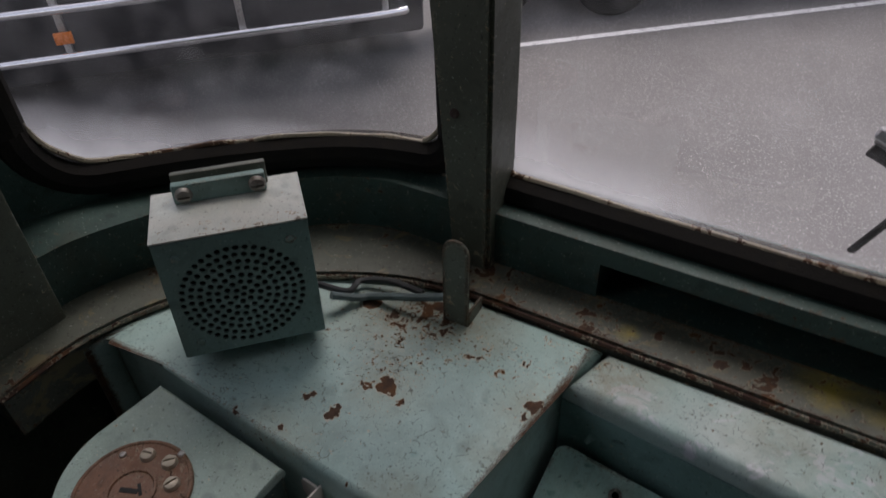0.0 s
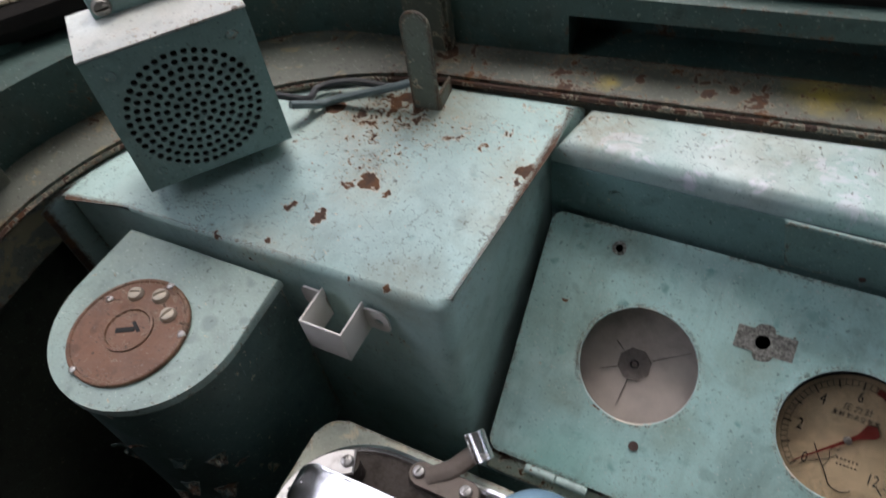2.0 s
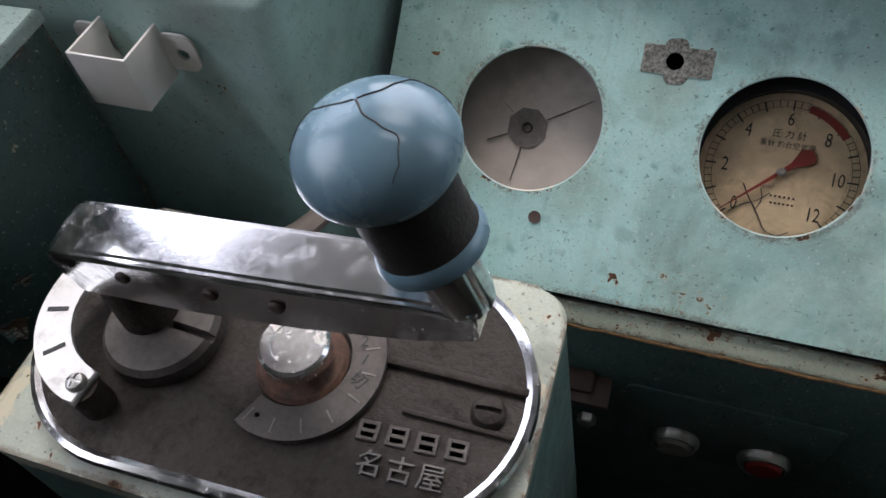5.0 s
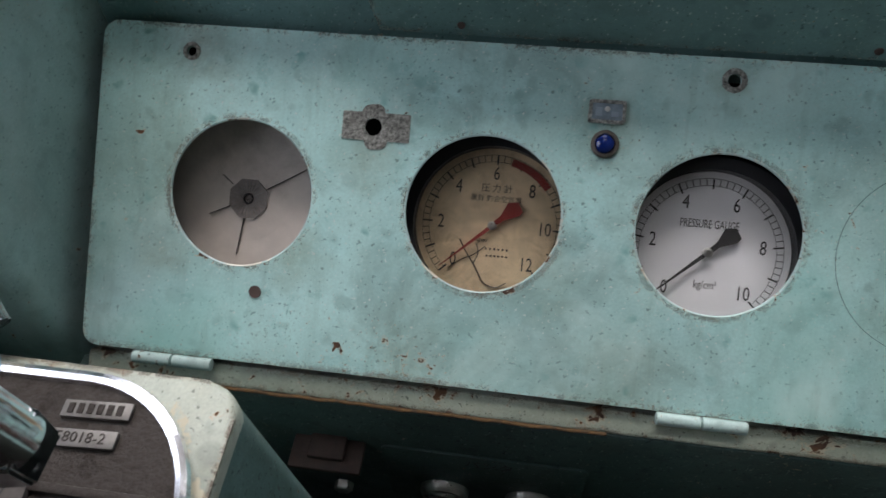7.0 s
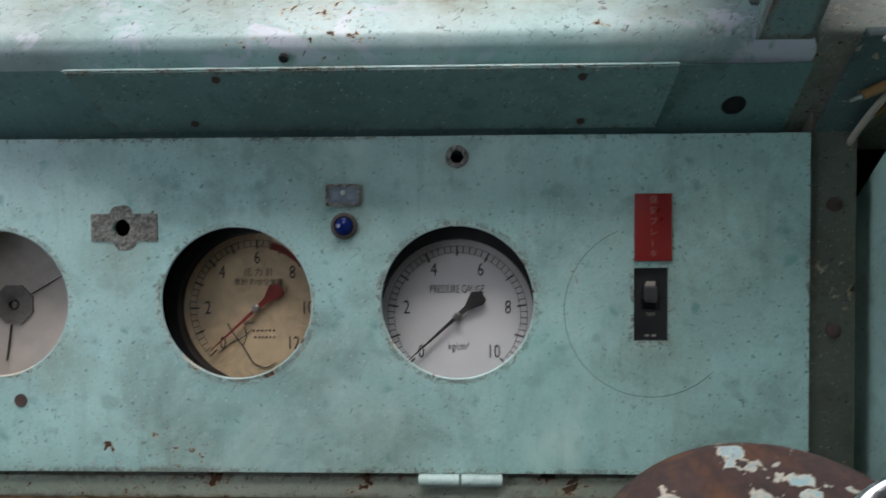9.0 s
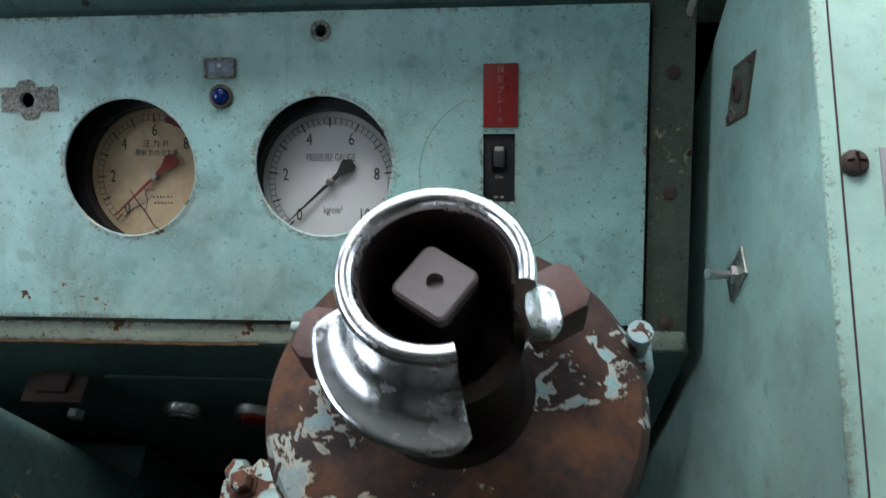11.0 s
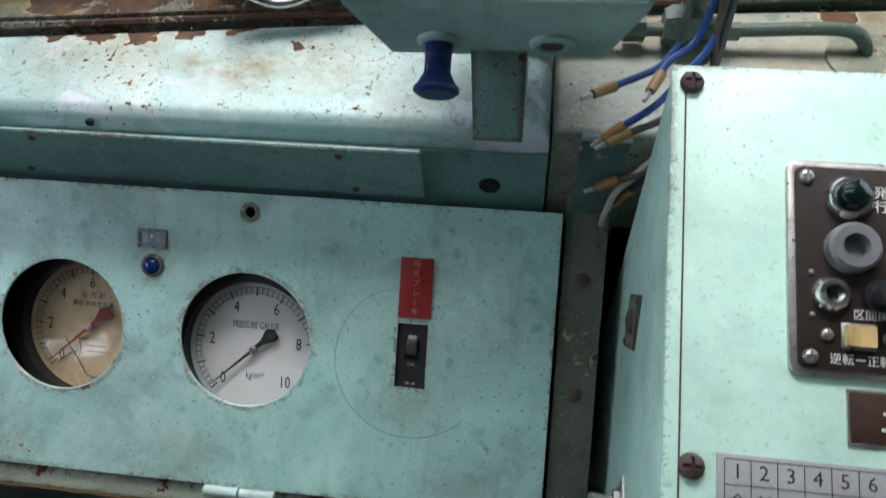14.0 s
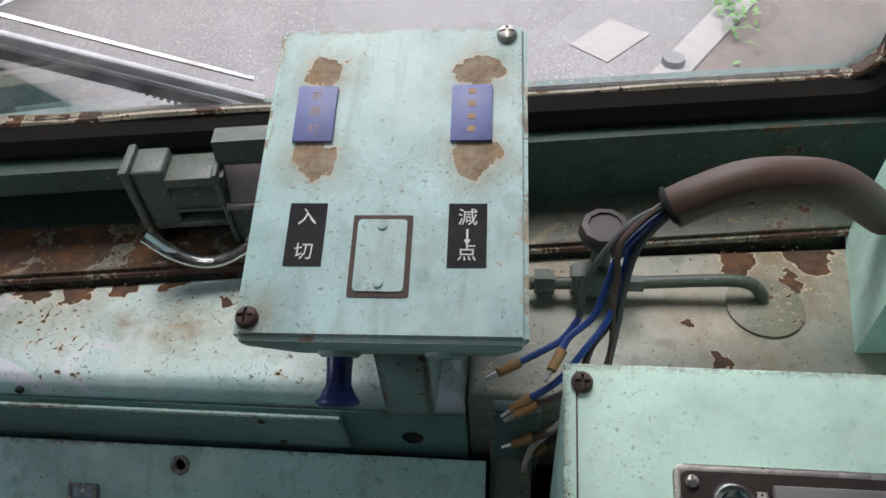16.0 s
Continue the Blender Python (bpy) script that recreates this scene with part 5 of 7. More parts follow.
# reverser boss with its ring of notches
part("boss", lathe([(0.0165, 0.838), (0.0165, 0.850), (0.019, 0.8505), (0.0195, 0.852), (0.0195, 0.8605), (0.0178, 0.8622), (0.0125, 0.8622), (0.012, 0.8614), (0, 0.8614)], 36, pose(-0.252, -0.153, 0)), chrome_old := metal("rust_pitted_chrome", (0.92, 0.92, 0.92), 0.2, 0.4, (0.3, 0.2, 0.12), 1.0, 70, 0.06), ctrl, "polished round boss with rust pits")
ringp = cut(prism(arc(-0.253, -0.152, 0.0475, -115, 75, 30) + arc(-0.253, -0.152, 0.0285, 75, -115, 30), 0.838, 0.843, 0.0006, 1), lathe([(0.0015, 0), (0.0015, 2)], 8, pose(-0.262, -0.189, 0)))
part("notch_ring", ringp, notch_mat, ctrl, "grey ring with notch marks")
notch = bmesh.new()
for a in (-110, -88, -66, -44, -22, 0, 22, 44):
    notch = join(notch, block(0.036, 0.044, -0.0005, 0.0005, 0.843, 0.8434, 0, m=pose(-0.253, -0.152, 0, 0, 0, a)))
part("notch_marks", notch, cast_light, ctrl, smooth=False)
for c, a in (("2", 30), ("1", 12), ("切", -8)):
    letters(c, 0.0095, pose(-0.253 + 0.036 * math.cos(radians(a)), -0.152 + 0.036 * math.sin(radians(a)), 0.8432, 0, 0, a - 20), ink, ctrl, "numeral", 0.0001)
part("boss_gland", lathe([(0.026, 0.838), (0.026, 0.841), (0.0235, 0.843), (0.0185, 0.843)], 36, pose(-0.252, -0.153, 0)), rust_plate, ctrl, "orange rusty ring under the boss")
# main handle shaft and its position plate
part("shaft", cut(lathe([(0.034, 0.83), (0.034, 0.848), (0.031, 0.8515), (0, 0.8525)], 36, pose(-0.337, -0.155, 0)), block(-0.04, 0.04, -0.0022, 0.0022, 0.847, 0.87, 0, m=pose(-0.337, -0.155, 0, 0, 0, -3))), notch_mat, ctrl, "worn grey slotted disc")
part("handle_hub", lathe([(0.017, 0.848), (0.015, 0.89), (0.013, 0.9), (0, 0.9)], 24, pose(-0.346, -0.15, 0)), cast, ctrl)
pp = prism(arc(-0.339, -0.154, 0.0625, 112, 262, 24) + arc(-0.339, -0.154, 0.0425, 262, 112, 24), 0.861, 0.8645, 0.001, 1)
pplate = part("position_plate", pp, steel_pale := metal("pale_position_plate", (0.6, 0.59, 0.57), 0.4, 0.4, (0.25, 0.23, 0.2), 0.7), ctrl, "curved pale plate with position marks")
for a in (150, 172, 196, 225):
    part("mark", block(0.046, 0.058, -0.0013, 0.0013, 0.8645, 0.865, 0, m=pose(-0.339, -0.154, 0, 0, 0, a)), ink, pplate)
letters("2", 0.012, pose(-0.339 + 0.0525 * math.cos(radians(161)), -0.154 + 0.0525 * math.sin(radians(161)), 0.8648, 0, 0, 60), ink, pplate, "numeral", 0.0001)
for a in (118, 256):
    p = (-0.339 + 0.0525 * math.cos(radians(a)), -0.154 + 0.0525 * math.sin(radians(a)))
    part("pillar", lathe([(0.0095, 0.838), (0.0095, 0.861)], 16, pose(*p, 0)), cast, pplate)
    screw("screw", pose(*p, 0.8645), 0.0055, steel, pplate)
lug_iron = metal("brown_worn_iron", (0.12, 0.10, 0.085), 0.45, 0.5, (0.06, 0.045, 0.035), 0.5)
lug = part("stop_lug", tube([(-0.305, -0.088, 0.8435), (-0.288, -0.074, 0.846), (-0.276, -0.056, 0.849), (-0.272, -0.05, 0.851)], 0.0085, 10, 6, 0.45), lug_iron, ctrl, "steel stop lug with two screws")
part("stop_pin", rod((-0.266, -0.058, 0.849), (-0.281, -0.043, 0.86), 0.0088), chrome_old, lug)
part("lug_foot", prism(rounded(-0.32, -0.258, -0.097, -0.077, 0.009), 0.838, 0.8455, 0.001, 1), lug_iron, lug)
for x, y in ((-0.3115, -0.0868), (-0.2691, -0.0866)):
    screw("screw", pose(x, y, 0.8455, 0, 0, 70), 0.0055, steel, lug, False)

handle = thing("controller_handle", "chrome controller handle with a cracked blue-grey knob", "handle", (-0.335, -0.146, 0.89))
H = axes((-0.371, -0.150, 0.0), (0.21, -0.002, 0), (0, 1, 0))
bm = bmesh.new()
sections = ((0.0, 0.0125, 0.892, 0.918), (0.012, 0.0165, 0.888, 0.929), (0.07, 0.016, 0.893, 0.937), (0.14, 0.0155, 0.905, 0.946), (0.2, 0.0145, 0.92, 0.954), (0.226, 0.012, 0.928, 0.952))
rings = []
for x, w, z0, z1 in sections:
    rings.append([bm.verts.new(H @ Vector((x, s * w * f, z))) for s, f, z in ((-1, 0.9, z0), (1, 0.9, z0), (1, 1, z1 - 0.0025), (1, 0.86, z1), (-1, 0.86, z1 - 0.0028), (-1, 1, z1 - 0.0055))])
for a, b in zip(rings, rings[1:]):
    for k in range(6):
        bm.faces.new((a[k], a[(k + 1) % 6], b[(k + 1) % 6], b[k]))
bm.faces.new(rings[0][::-1])
bm.faces.new(rings[-1])
bmesh.ops.bevel(bm, geom=[e for e in bm.edges], offset=0.0016, segments=2, affect="EDGES")
part("arm", bm, chrome, handle, "pitted chrome arm")
for x in (0.05, 0.1, 0.135):
    part("rivet", lathe([(0.004, 0), (0.0032, 0.0016), (0, 0.002)], 12, H @ axes((x, -0.0155, 0.912 + 0.1 * x), (1, 0, 0), (0, 0, 1))), rust_iron, handle)
K = (Vector((-0.023, 0.004, 0.062))).to_track_quat("Z", "Y").to_matrix().to_4x4()
K.translation = (-0.1538, -0.1517, 0.9445)
part("ferrule", lathe([(0.0125, -0.004), (0.0132, 0.0), (0.0132, 0.028), (0, 0.028)], 32, K), chrome, handle, "chrome ferrule")
part("knob_base", lathe([(0.0205, 0.0275), (0.0225, 0.0295), (0.023, 0.0325), (0.0222, 0.0355), (0.021, 0.037), (0, 0.037)], 40, K), knob_blue, handle, "blue-grey knob base ring")
part("grip", lathe([(0.0212, 0.0365), (0.0202, 0.041), (0.0209, 0.045), (0.02, 0.049), (0.0208, 0.053), (0.0202, 0.058), (0.022, 0.068), (0, 0.068)], 40, K), leather, handle, "black tape-wrapped neck")
KC, KR, KV = 0.0775, 0.0298, 0.0212
KN = axes(K @ Vector((0, 0, KC)), (0.99, 0.0, 0.2), (0, 1, -0.06))
prof = [(0.0, -KV * 0.93)] + [(KR * math.cos(radians(a)), KV * math.sin(radians(a))) for a in range(-66, 90, 8)] + [(0, KV)]
knob = part("knob", lathe(prof, 48, KN), knob_blue, handle, "cracked blue-grey ball knob")
for a, l in ((48, 74), (190, 78), (318, 70)):
    pts = []
    for k in range(15):
        e = radians(89 - l * k / 14)
        aa = radians(a + 9 * math.sin(k * 0.5 + a) + 1.5 * math.sin(k * 1.7))
        pts.append(KN @ Vector((1.003 * KR * math.cos(e) * math.cos(aa), 1.003 * KR * math.cos(e) * math.sin(aa), 1.003 * KV * math.sin(e))))
    part("crack", tube(pts, 0.00032, 5, 3, 1.0, (1.3, 0.5)), ink, knob, "hairline crack")

# ---- brake valve ----
bx, by = 0.2872, -0.1497
brake = thing("brake_valve", "rusty cast brake valve, peeling turquoise paint, empty handle socket", "brake valve", (bx, by, 0.0))
part("cap", lathe([(0.0, 0.958), (0.035, 0.9585), (0.066, 0.9545), (0.0795, 0.9495), (0.0838, 0.942), (0.0845, 0.93), (0.0815, 0.921), (0.077, 0.915), (0.072, 0.9), (0.066, 0.87), (0.066, 0.84)], 64, pose(bx, by, 0)), paint_brake, brake, "round rusty cap with peeling paint")
part("barrel", lathe([(0.064, 0.845), (0.074, 0.84), (0.076, 0.82), (0.066, 0.81), (0.064, 0.74), (0.075, 0.73), (0.078, 0.70), (0.06, 0.69), (0.05, 0.5), (0.05, 0.0)], 48, pose(bx, by, 0)), paint_brake, brake, "rusty barrel with remains of paint")
part("hub", lathe([(0.037, 0.954), (0.035, 0.9585), (0.031, 0.961), (0.0285, 0.968), (0.0275, 0.985), (0.0275, 0.998), (0.029, 1.005), (0.030, 1.0125), (0.0235, 1.0125), (0.0235, 0.995), (0, 0.995)], 40, pose(bx, by, 0)), oily := plain("oily_shade_black_iron", (0.02, 0.013, 0.009), 0.7, 0.4, 60, 0.6, (0.008, 0.006, 0.005), 0.8), brake, "dark oily brown hub")
oily.node_tree.nodes["Principled BSDF"].inputs["Specular IOR Level"].default_value = 0.2
sq = prism(rounded(-0.0108, 0.0108, -0.0108, 0.0108, 0.0032, 4), 1.0405, 1.046, 0.001, 1, pose(bx, by, 0, 0, 0, 56))
# sides split from the grey top and coloured near black as shade
part("spindle_shaft", prism(rounded(-0.0108, 0.0108, -0.0108, 0.0108, 0.0032, 4), 0.98, 1.0405, 0, 1, pose(bx, by, 0, 0, 0, 56)), oily, brake, "spindle shaft, its sides painted dark for shade")
part("spindle", cut(sq, lathe([(0.003, 1.0425), (0.003, 1.1)], 14, pose(bx, by, 0))), iron_grey, brake, "square steel spindle with a centre hole")
SOCKET = (bx + 0.0008, by - 0.0022)


def flare(deg):
    """How far the socket's skirt flares at an angle: full at both ends of the split, none at the back."""
    end = 1.0 - 0.35 * max(0.0, (deg - 272) / 16) ** 2 - 0.3 * max(0.0, (4 - deg) / 12) ** 2
    return end * max(min(1.0, max(0.0, (deg - 160) / 22)), 0.72 * min(1.0, max(0.0, (40 - deg) / 20)))


def split_ring(profile, a0, a1, step):
    """A turned shell about the socket's axis, open between two angles, from a closed (radius, z) outline."""
    bm = bmesh.new()
    prev = None
    for deg in range(a0, a1, step):
        a = radians(deg)
        f = flare(deg)
        column = [bm.verts.new((SOCKET[0] + (0.0282 + (r - 0.0282) * f if z < 1.048 and r > 0.0282 else r) * math.cos(a), SOCKET[1] + (0.0282 + (r - 0.0282) * f if z < 1.048 and r > 0.0282 else r) * math.sin(a), z)) for r, z in profile]
        if prev:
            for k in range(len(column)):
                bm.faces.new((prev[k], prev[(k + 1) % len(column)], column[(k + 1) % len(column)], column[k]))
        else:
            bm.faces.new(column)
        prev = column
    bm.faces.new(prev[::-1])
    return bm


SKIRT = ((0.0247, 1.0155), (0.0300, 1.0158), (0.0380, 1.0160), (0.0440, 1.0168), (0.0460, 1.0180), (0.0466, 1.0196), (0.0460, 1.0211), (0.0440, 1.0216), (0.0405, 1.0222), (0.0370, 1.0236), (0.0338, 1.0262), (0.0312, 1.0300), (0.0294, 1.0350), (0.0284, 1.0410), (0.0281, 1.0465), (0.0286, 1.0500), (0.0303, 1.0518), (0.0313, 1.0543), (0.0312, 1.0570), (0.0301, 1.0586), (0.0281, 1.0590), (0.0262, 1.0584), (0.0250, 1.0565), (0.0247, 1.0530))
part("socket", split_ring(SKIRT, -8, 289, 3), chrome_old, brake, "split chrome handle socket with a flared skirt, pitted with rust", angle=75)
# thin dark sleeve, blackens the chrome inside in place of shade
part("socket_shade_lining", split_ring(((0.0246, 0.99), (0.0246, 1.0535), (0.0238, 1.0535), (0.0238, 0.99)), -7, 288, 7), oily, brake, "dark lining that paints the shade inside the socket", angle=60)
part("stop_block", prism([(0.034, -0.0115), (0.056, -0.0115), (0.0605, -0.0075), (0.0605, 0.0075), (0.056, 0.0115), (0.034, 0.0115)], 0.972, 0.9935, 0.002, 2, pose(bx, by, 0.003, 0, 0, 31)), rust_red, brake, "red-brown iron stop block")
part("stop_block", prism([(0.034, -0.0115), (0.056, -0.0115), (0.0605, -0.0075), (0.0605, 0.0075), (0.056, 0.0115), (0.034, 0.0115)], 0.972, 0.9935, 0.002, 2, pose(bx, by, 0, 0, 0, 172)), rust_red, brake, "red-brown iron stop block")
part("cap_bolt", rod((0.3675, -0.122, 0.92), (0.3675, -0.122, 0.957), 0.0055), paint_valve, brake, "painted bolt at the cap's rim")
part("cap_bolt_lug", block(0.352, 0.376, -0.134, -0.112, 0.915, 0.94, 0.005, 3), paint_valve, brake)
for k in range(7):
    part("maker_bar", block(0.054, 0.0635, -0.0016, 0.0016, 0.95, 0.9576, 0.001, m=pose(bx, by, 0.0, 0, 0, 236 + 7 * k) @ pose(0.058, 0, 0, 0, 0, 24 if k % 3 else -20) @ pose(-0.058, 0, 0)), paint_brake, brake, "raised plain cast bar")
flange = thing("brake_valve_flange", "peeling painted pipe flange with bolts beside the brake valve", "pipe flange", (0.14, -0.15, 0.0))
part("flange", prism(rounded(0.083, 0.215, -0.225, -0.105, 0.012), 0.645, 0.668, 0.005, 3), paint_valve, flange, "lower flange with peeling paint")
part("gasket", prism(rounded(0.09, 0.21, -0.2, -0.108, 0.014), 0.668, 0.674), rust_plate, flange, "red-brown gasket")
lobes = arc(0.109, -0.126, 0.016, 60, 180, 8) + arc(0.109, -0.181, 0.017, 180, 300, 8) + arc(0.165, -0.183, 0.018, 250, 360, 8) + arc(0.178, -0.13, 0.018, 0, 90, 8)
part("cover", prism(lobes, 0.674, 0.694, 0.006, 4), paint_valve, flange, "lobed cover with thick peeling paint")
part("dome", lathe([(0.026, 0.69), (0.024, 0.701), (0.019, 0.708), (0.009, 0.7115), (0, 0.712)], 28, pose(0.139, -0.153, 0)), paint_valve, flange, "domed boss")
part("spigot", rod((0.139, -0.15, 0.697), (0.096, -0.152, 0.694), 0.0125, 0.0115), paint_valve, flange)
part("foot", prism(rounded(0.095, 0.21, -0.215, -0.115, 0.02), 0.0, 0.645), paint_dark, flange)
for x, y in ((0.110, -0.126), (0.109, -0.181), (0.165, -0.183)):
    part("bolt", lathe([(0.0115, 0.692), (0.0115, 0.696), (0.0085, 0.696), (0.0085, 0.706), (0.0065, 0.7085), (0, 0.7085)], 6, pose(x, y, 0, 0, 0, x * 9000)), paint_valve, flange, "rusty hexagon bolt")
for x, y, z in ((0.092, -0.212, 0.66), (0.205, -0.215, 0.66), (0.098, -0.113, 0.675)):
    part("bolt", lathe([(0.011, 0.0), (0.011, 0.007), (0.008, 0.012), (0, 0.012)], 6, pose(x, y, z)), paint_valve, flange)
part("pipe", tube([(0.19, -0.15, 0.685), (0.225, -0.15, 0.695), (0.25, -0.148, 0.70)], 0.022, 16), paint_valve, flange)
part("side_lug", block(0.345, 0.379, -0.175, -0.14, 0.80, 0.838, 0.006, 3), paint_brake, brake, "rusty side lug")
part("side_bolt", lathe([(0.0085, 0), (0.0085, 0.007), (0.006, 0.01), (0, 0.01)], 6, pose(0.366, -0.157, 0.838)), paint_valve, brake)

# ---- destination-control cabinet ----
CAB = axes((0.466, 0, 0.9615), (1, 0, 0), (0, 0.9307, 0.3658))
cab = thing("control_cabinet", "pale mint control cabinet with a sloping top", "cabinet", (0.7, 0.0, 0.0))
part("lid", block(0.0, 0.46, -0.36, 0.2005, -0.004, 0.0, 0.0018, 2, CAB), paint_mint, cab, "sloping mint top plate")
bm = bmesh.new()
prof = [(0.184, 1.0285), (-0.335, 0.8248), (-0.335, 0.0), (0.184, 0.0)]
a = [bm.verts.new((0.4675, y, z)) for y, z in prof]
b = [bm.verts.new((0.924, y, z)) for y, z in prof]
bm.faces.new(a)
bm.faces.new(b[::-1])
for i in range(4):
    bm.faces.new((a[i], a[(i + 1) % 4], b[(i + 1) % 4], b[i]))
part("body", bm, paint_side := paint("mint_side_paint", (0.48, 0.74, 0.66), chips=0.2, chip_scale=70, grime=0.3, mottle=0.4, drips=0.3), cab, "mint cabinet side with wear")


part("lid_seam", block(0.0078, 0.0088, -0.355, 0.196, -0.001, 0.0003, 0, m=CAB), rust_iron, cab, "thin rusty seam along the lid")


def at_cab(x, y, w=0.0, turn=0.0):
    return CAB @ pose(x - 0.466, y * 1.0744, w, 0, 0, turn)


for x, y in ((0.4775, 0.1755), (0.4805, -0.025), (0.4805, -0.23), (0.91, 0.1755), (0.91, -0.025)):
    screw("screw", at_cab(x, y), 0.0068, rust_iron, cab, True, "rusty cross-head screw")

sign = thing("station_table", "aluminium table of numbers and station names on the cabinet", "sign", at_cab(0.62, -0.048).translation)
part("plate", block(0.0, 0.305, -0.0635, 0.0, 0, 0.001, 0.0004, m=at_cab(0.493, -0.0175)), aluminium, sign)
lines = bmesh.new()
SG = at_cab(0.493, -0.0175)
cw = 0.0131
for k in range(23):
    x = 0.004 + k * cw
    lines = join(lines, block(x - 0.0002, x + 0.0002, -0.061, -0.0025, 0.001, 0.00125, 0, m=SG))
for y in (-0.0025, -0.0152, -0.061):
    lines = join(lines, block(0.004, 0.004 + 22 * cw, y - 0.0002, y + 0.0002, 0.001, 0.00125, 0, m=SG))
part("grid", lines, ink, sign, smooth=False)
NAMES = ["金谷", "新金谷", "代官町", "日切", "五和", "神尾", "福用", "大和田", "家山"]
for k, name in enumerate(NAMES):
    x = 0.004 + (k + 0.5) * cw
    letters(str(k + 1), 0.0105, SG @ pose(x, -0.0088, 0.001), ink, sign, "numeral", 0.0001)
    ys = {2: (-0.024, -0.054), 3: (-0.024, -0.039, -0.054)}[len(name)]
    for c, y in zip(name, ys):
        letters(c, 0.0085, SG @ pose(x, y, 0.001), ink, sign, "lettering", 0.0001)

SWM = at_cab(0.519, -0.097)
sw = thing("toggle_switch_plate", "brown bakelite plate with lever switch and screws", "switch", SWM.translation)
part("plate", prism(rounded(0.0, 0.066, -0.083, 0.0, 0.003), 0, 0.0028, 0.0008, 2, SWM), brown_plate, sw)
part("edge", cut(prism(rounded(-0.001, 0.067, -0.084, 0.001, 0.003), 0, 0.0016, 0, m=SWM), prism(rounded(0.0005, 0.0655, -0.0825, -0.0005, 0.003), -0.01, 0.01, 0, m=SWM)), steel, sw)
for y in (-0.0155, -0.07):
    screw("screw", SWM @ pose(0.027, y, 0.0028), 0.0055, rust_iron, sw)
part("collar", cut(prism(rounded(0.013, 0.037, -0.058, -0.028, 0.009), 0.0028, 0.006, 0.001, 2, SWM), prism(rounded(0.018, 0.032, -0.053, -0.033, 0.006), 0.002, 0.02, 0, m=SWM)), brass, sw, "dull brass slot collar")
part("lever", tube([SWM @ Vector((0.025, -0.043, 0.0)), SWM @ Vector((0.03, -0.03, 0.012)), SWM @ Vector((0.045, -0.018, 0.028))], 0.005, 12), black, sw, "black lever")
door_plate = thing("door_name_plate", "dark plate with white characters below the switch", "name plate", at_cab(0.55, -0.2).translation)
DM = at_cab(0.515, -0.187)
part("plate", block(0.0, 0.075, -0.024, 0.0, 0, 0.0018, 0.0006, m=DM), brown_plate, door_plate)
part("edge", cut(block(-0.0012, 0.0762, -0.0252, 0.0012, 0, 0.0015, 0, m=DM), block(0.0008, 0.0742, -0.0232, -0.0008, -0.01, 0.01, 0, m=DM)), steel, door_plate)
letters("左", 0.0135, DM @ pose(0.016, -0.012, 0.0018), white_ink, door_plate, "lettering", 0.0001)
letters("扉", 0.0135, DM @ pose(0.043, -0.012, 0.0018), white_ink, door_plate, "lettering", 0.0001)

small = thing("small_name_plate", "small brown name plate with white marks", "name plate", at_cab(0.58, 0.003).translation)
NM = at_cab(0.559, 0.017)
part("plate", block(0.0, 0.06, -0.026, 0.0, 0, 0.0018, 0.0005, m=NM), brown_plate, small)
part("edge", cut(block(-0.0012, 0.0612, -0.0272, 0.0012, 0, 0.0015, 0, m=NM), block(0.0008, 0.0592, -0.0252, -0.0008, -0.01, 0.01, 0, m=NM)), steel, small)
part("print_bars", join(block(0.016, 0.024, -0.011, -0.0095, 0.0018, 0.0021, 0, m=NM), block(0.0175, 0.0225, -0.015, -0.0135, 0.0018, 0.0021, 0, m=NM), block(0.015, 0.025, -0.019, -0.0175, 0.0018, 0.0021, 0, m=NM), block(0.035, 0.046, -0.014, -0.012, 0.0018, 0.0021, 0, m=NM)), white_ink, small)

MM = at_cab(0.533, 0.1295)
mod = thing("ticket_control_unit", "dark control unit with lamp, sockets and a cream rocker", "control unit", MM.translation)
unit_face = plain("dark_brown_unit_face", (0.026, 0.018, 0.016), 0.6, 0.2)
unit_face.node_tree.nodes["Principled BSDF"].inputs["Specular IOR Level"].default_value = 0.2
part("plate", prism(rounded(0.0, 0.2, -0.111, 0.0, 0.004), 0, 0.004, 0.001, 2, MM), unit_face, mod, "dark brown face plate")
part("surround", cut(prism(rounded(-0.004, 0.204, -0.115, 0.004, 0.006), 0, 0.003, 0.0008, 2, MM), prism(rounded(0.0, 0.2, -0.111, 0.0, 0.004), -0.01, 0.02, 0, m=MM)), steel, mod, "steel surround")
part("window_block", block(0.05, 0.15, -0.1, -0.006, 0.004, 0.009, 0.0015, m=MM), plain("grey_unit_block", (0.16, 0.16, 0.16), 0.4), mod, "grey counter block")
part("window_glass", block(0.058, 0.142, -0.06, -0.014, 0.009, 0.0094, 0, m=MM), black, mod)
for x, y in ((0.006, -0.006), (0.006, -0.105), (0.194, -0.006)):
    screw("screw", MM @ pose(x, y, 0.004), 0.004, steel, mod)
for x, y in ((0.0075, -0.06), (0.0075, -0.083)):
    part("stud", lathe([(0.0018, 0.004), (0.0014, 0.0052), (0, 0.0056)], 10, MM @ pose(x, y, 0)), steel, mod)
green = plain("dark_green_lens", (0.002, 0.009, 0.009), 0.06, 0.1, 40, 0.0)
lm = MM @ pose(0.0275, -0.0175, 0.004)
b = part("lamp_bezel", lathe([(0.0125, 0), (0.0125, 0.003), (0.0105, 0.006), (0.0085, 0.006), (0.0085, 0.002)], 28, lm), chrome, mod, "chrome lamp bezel")
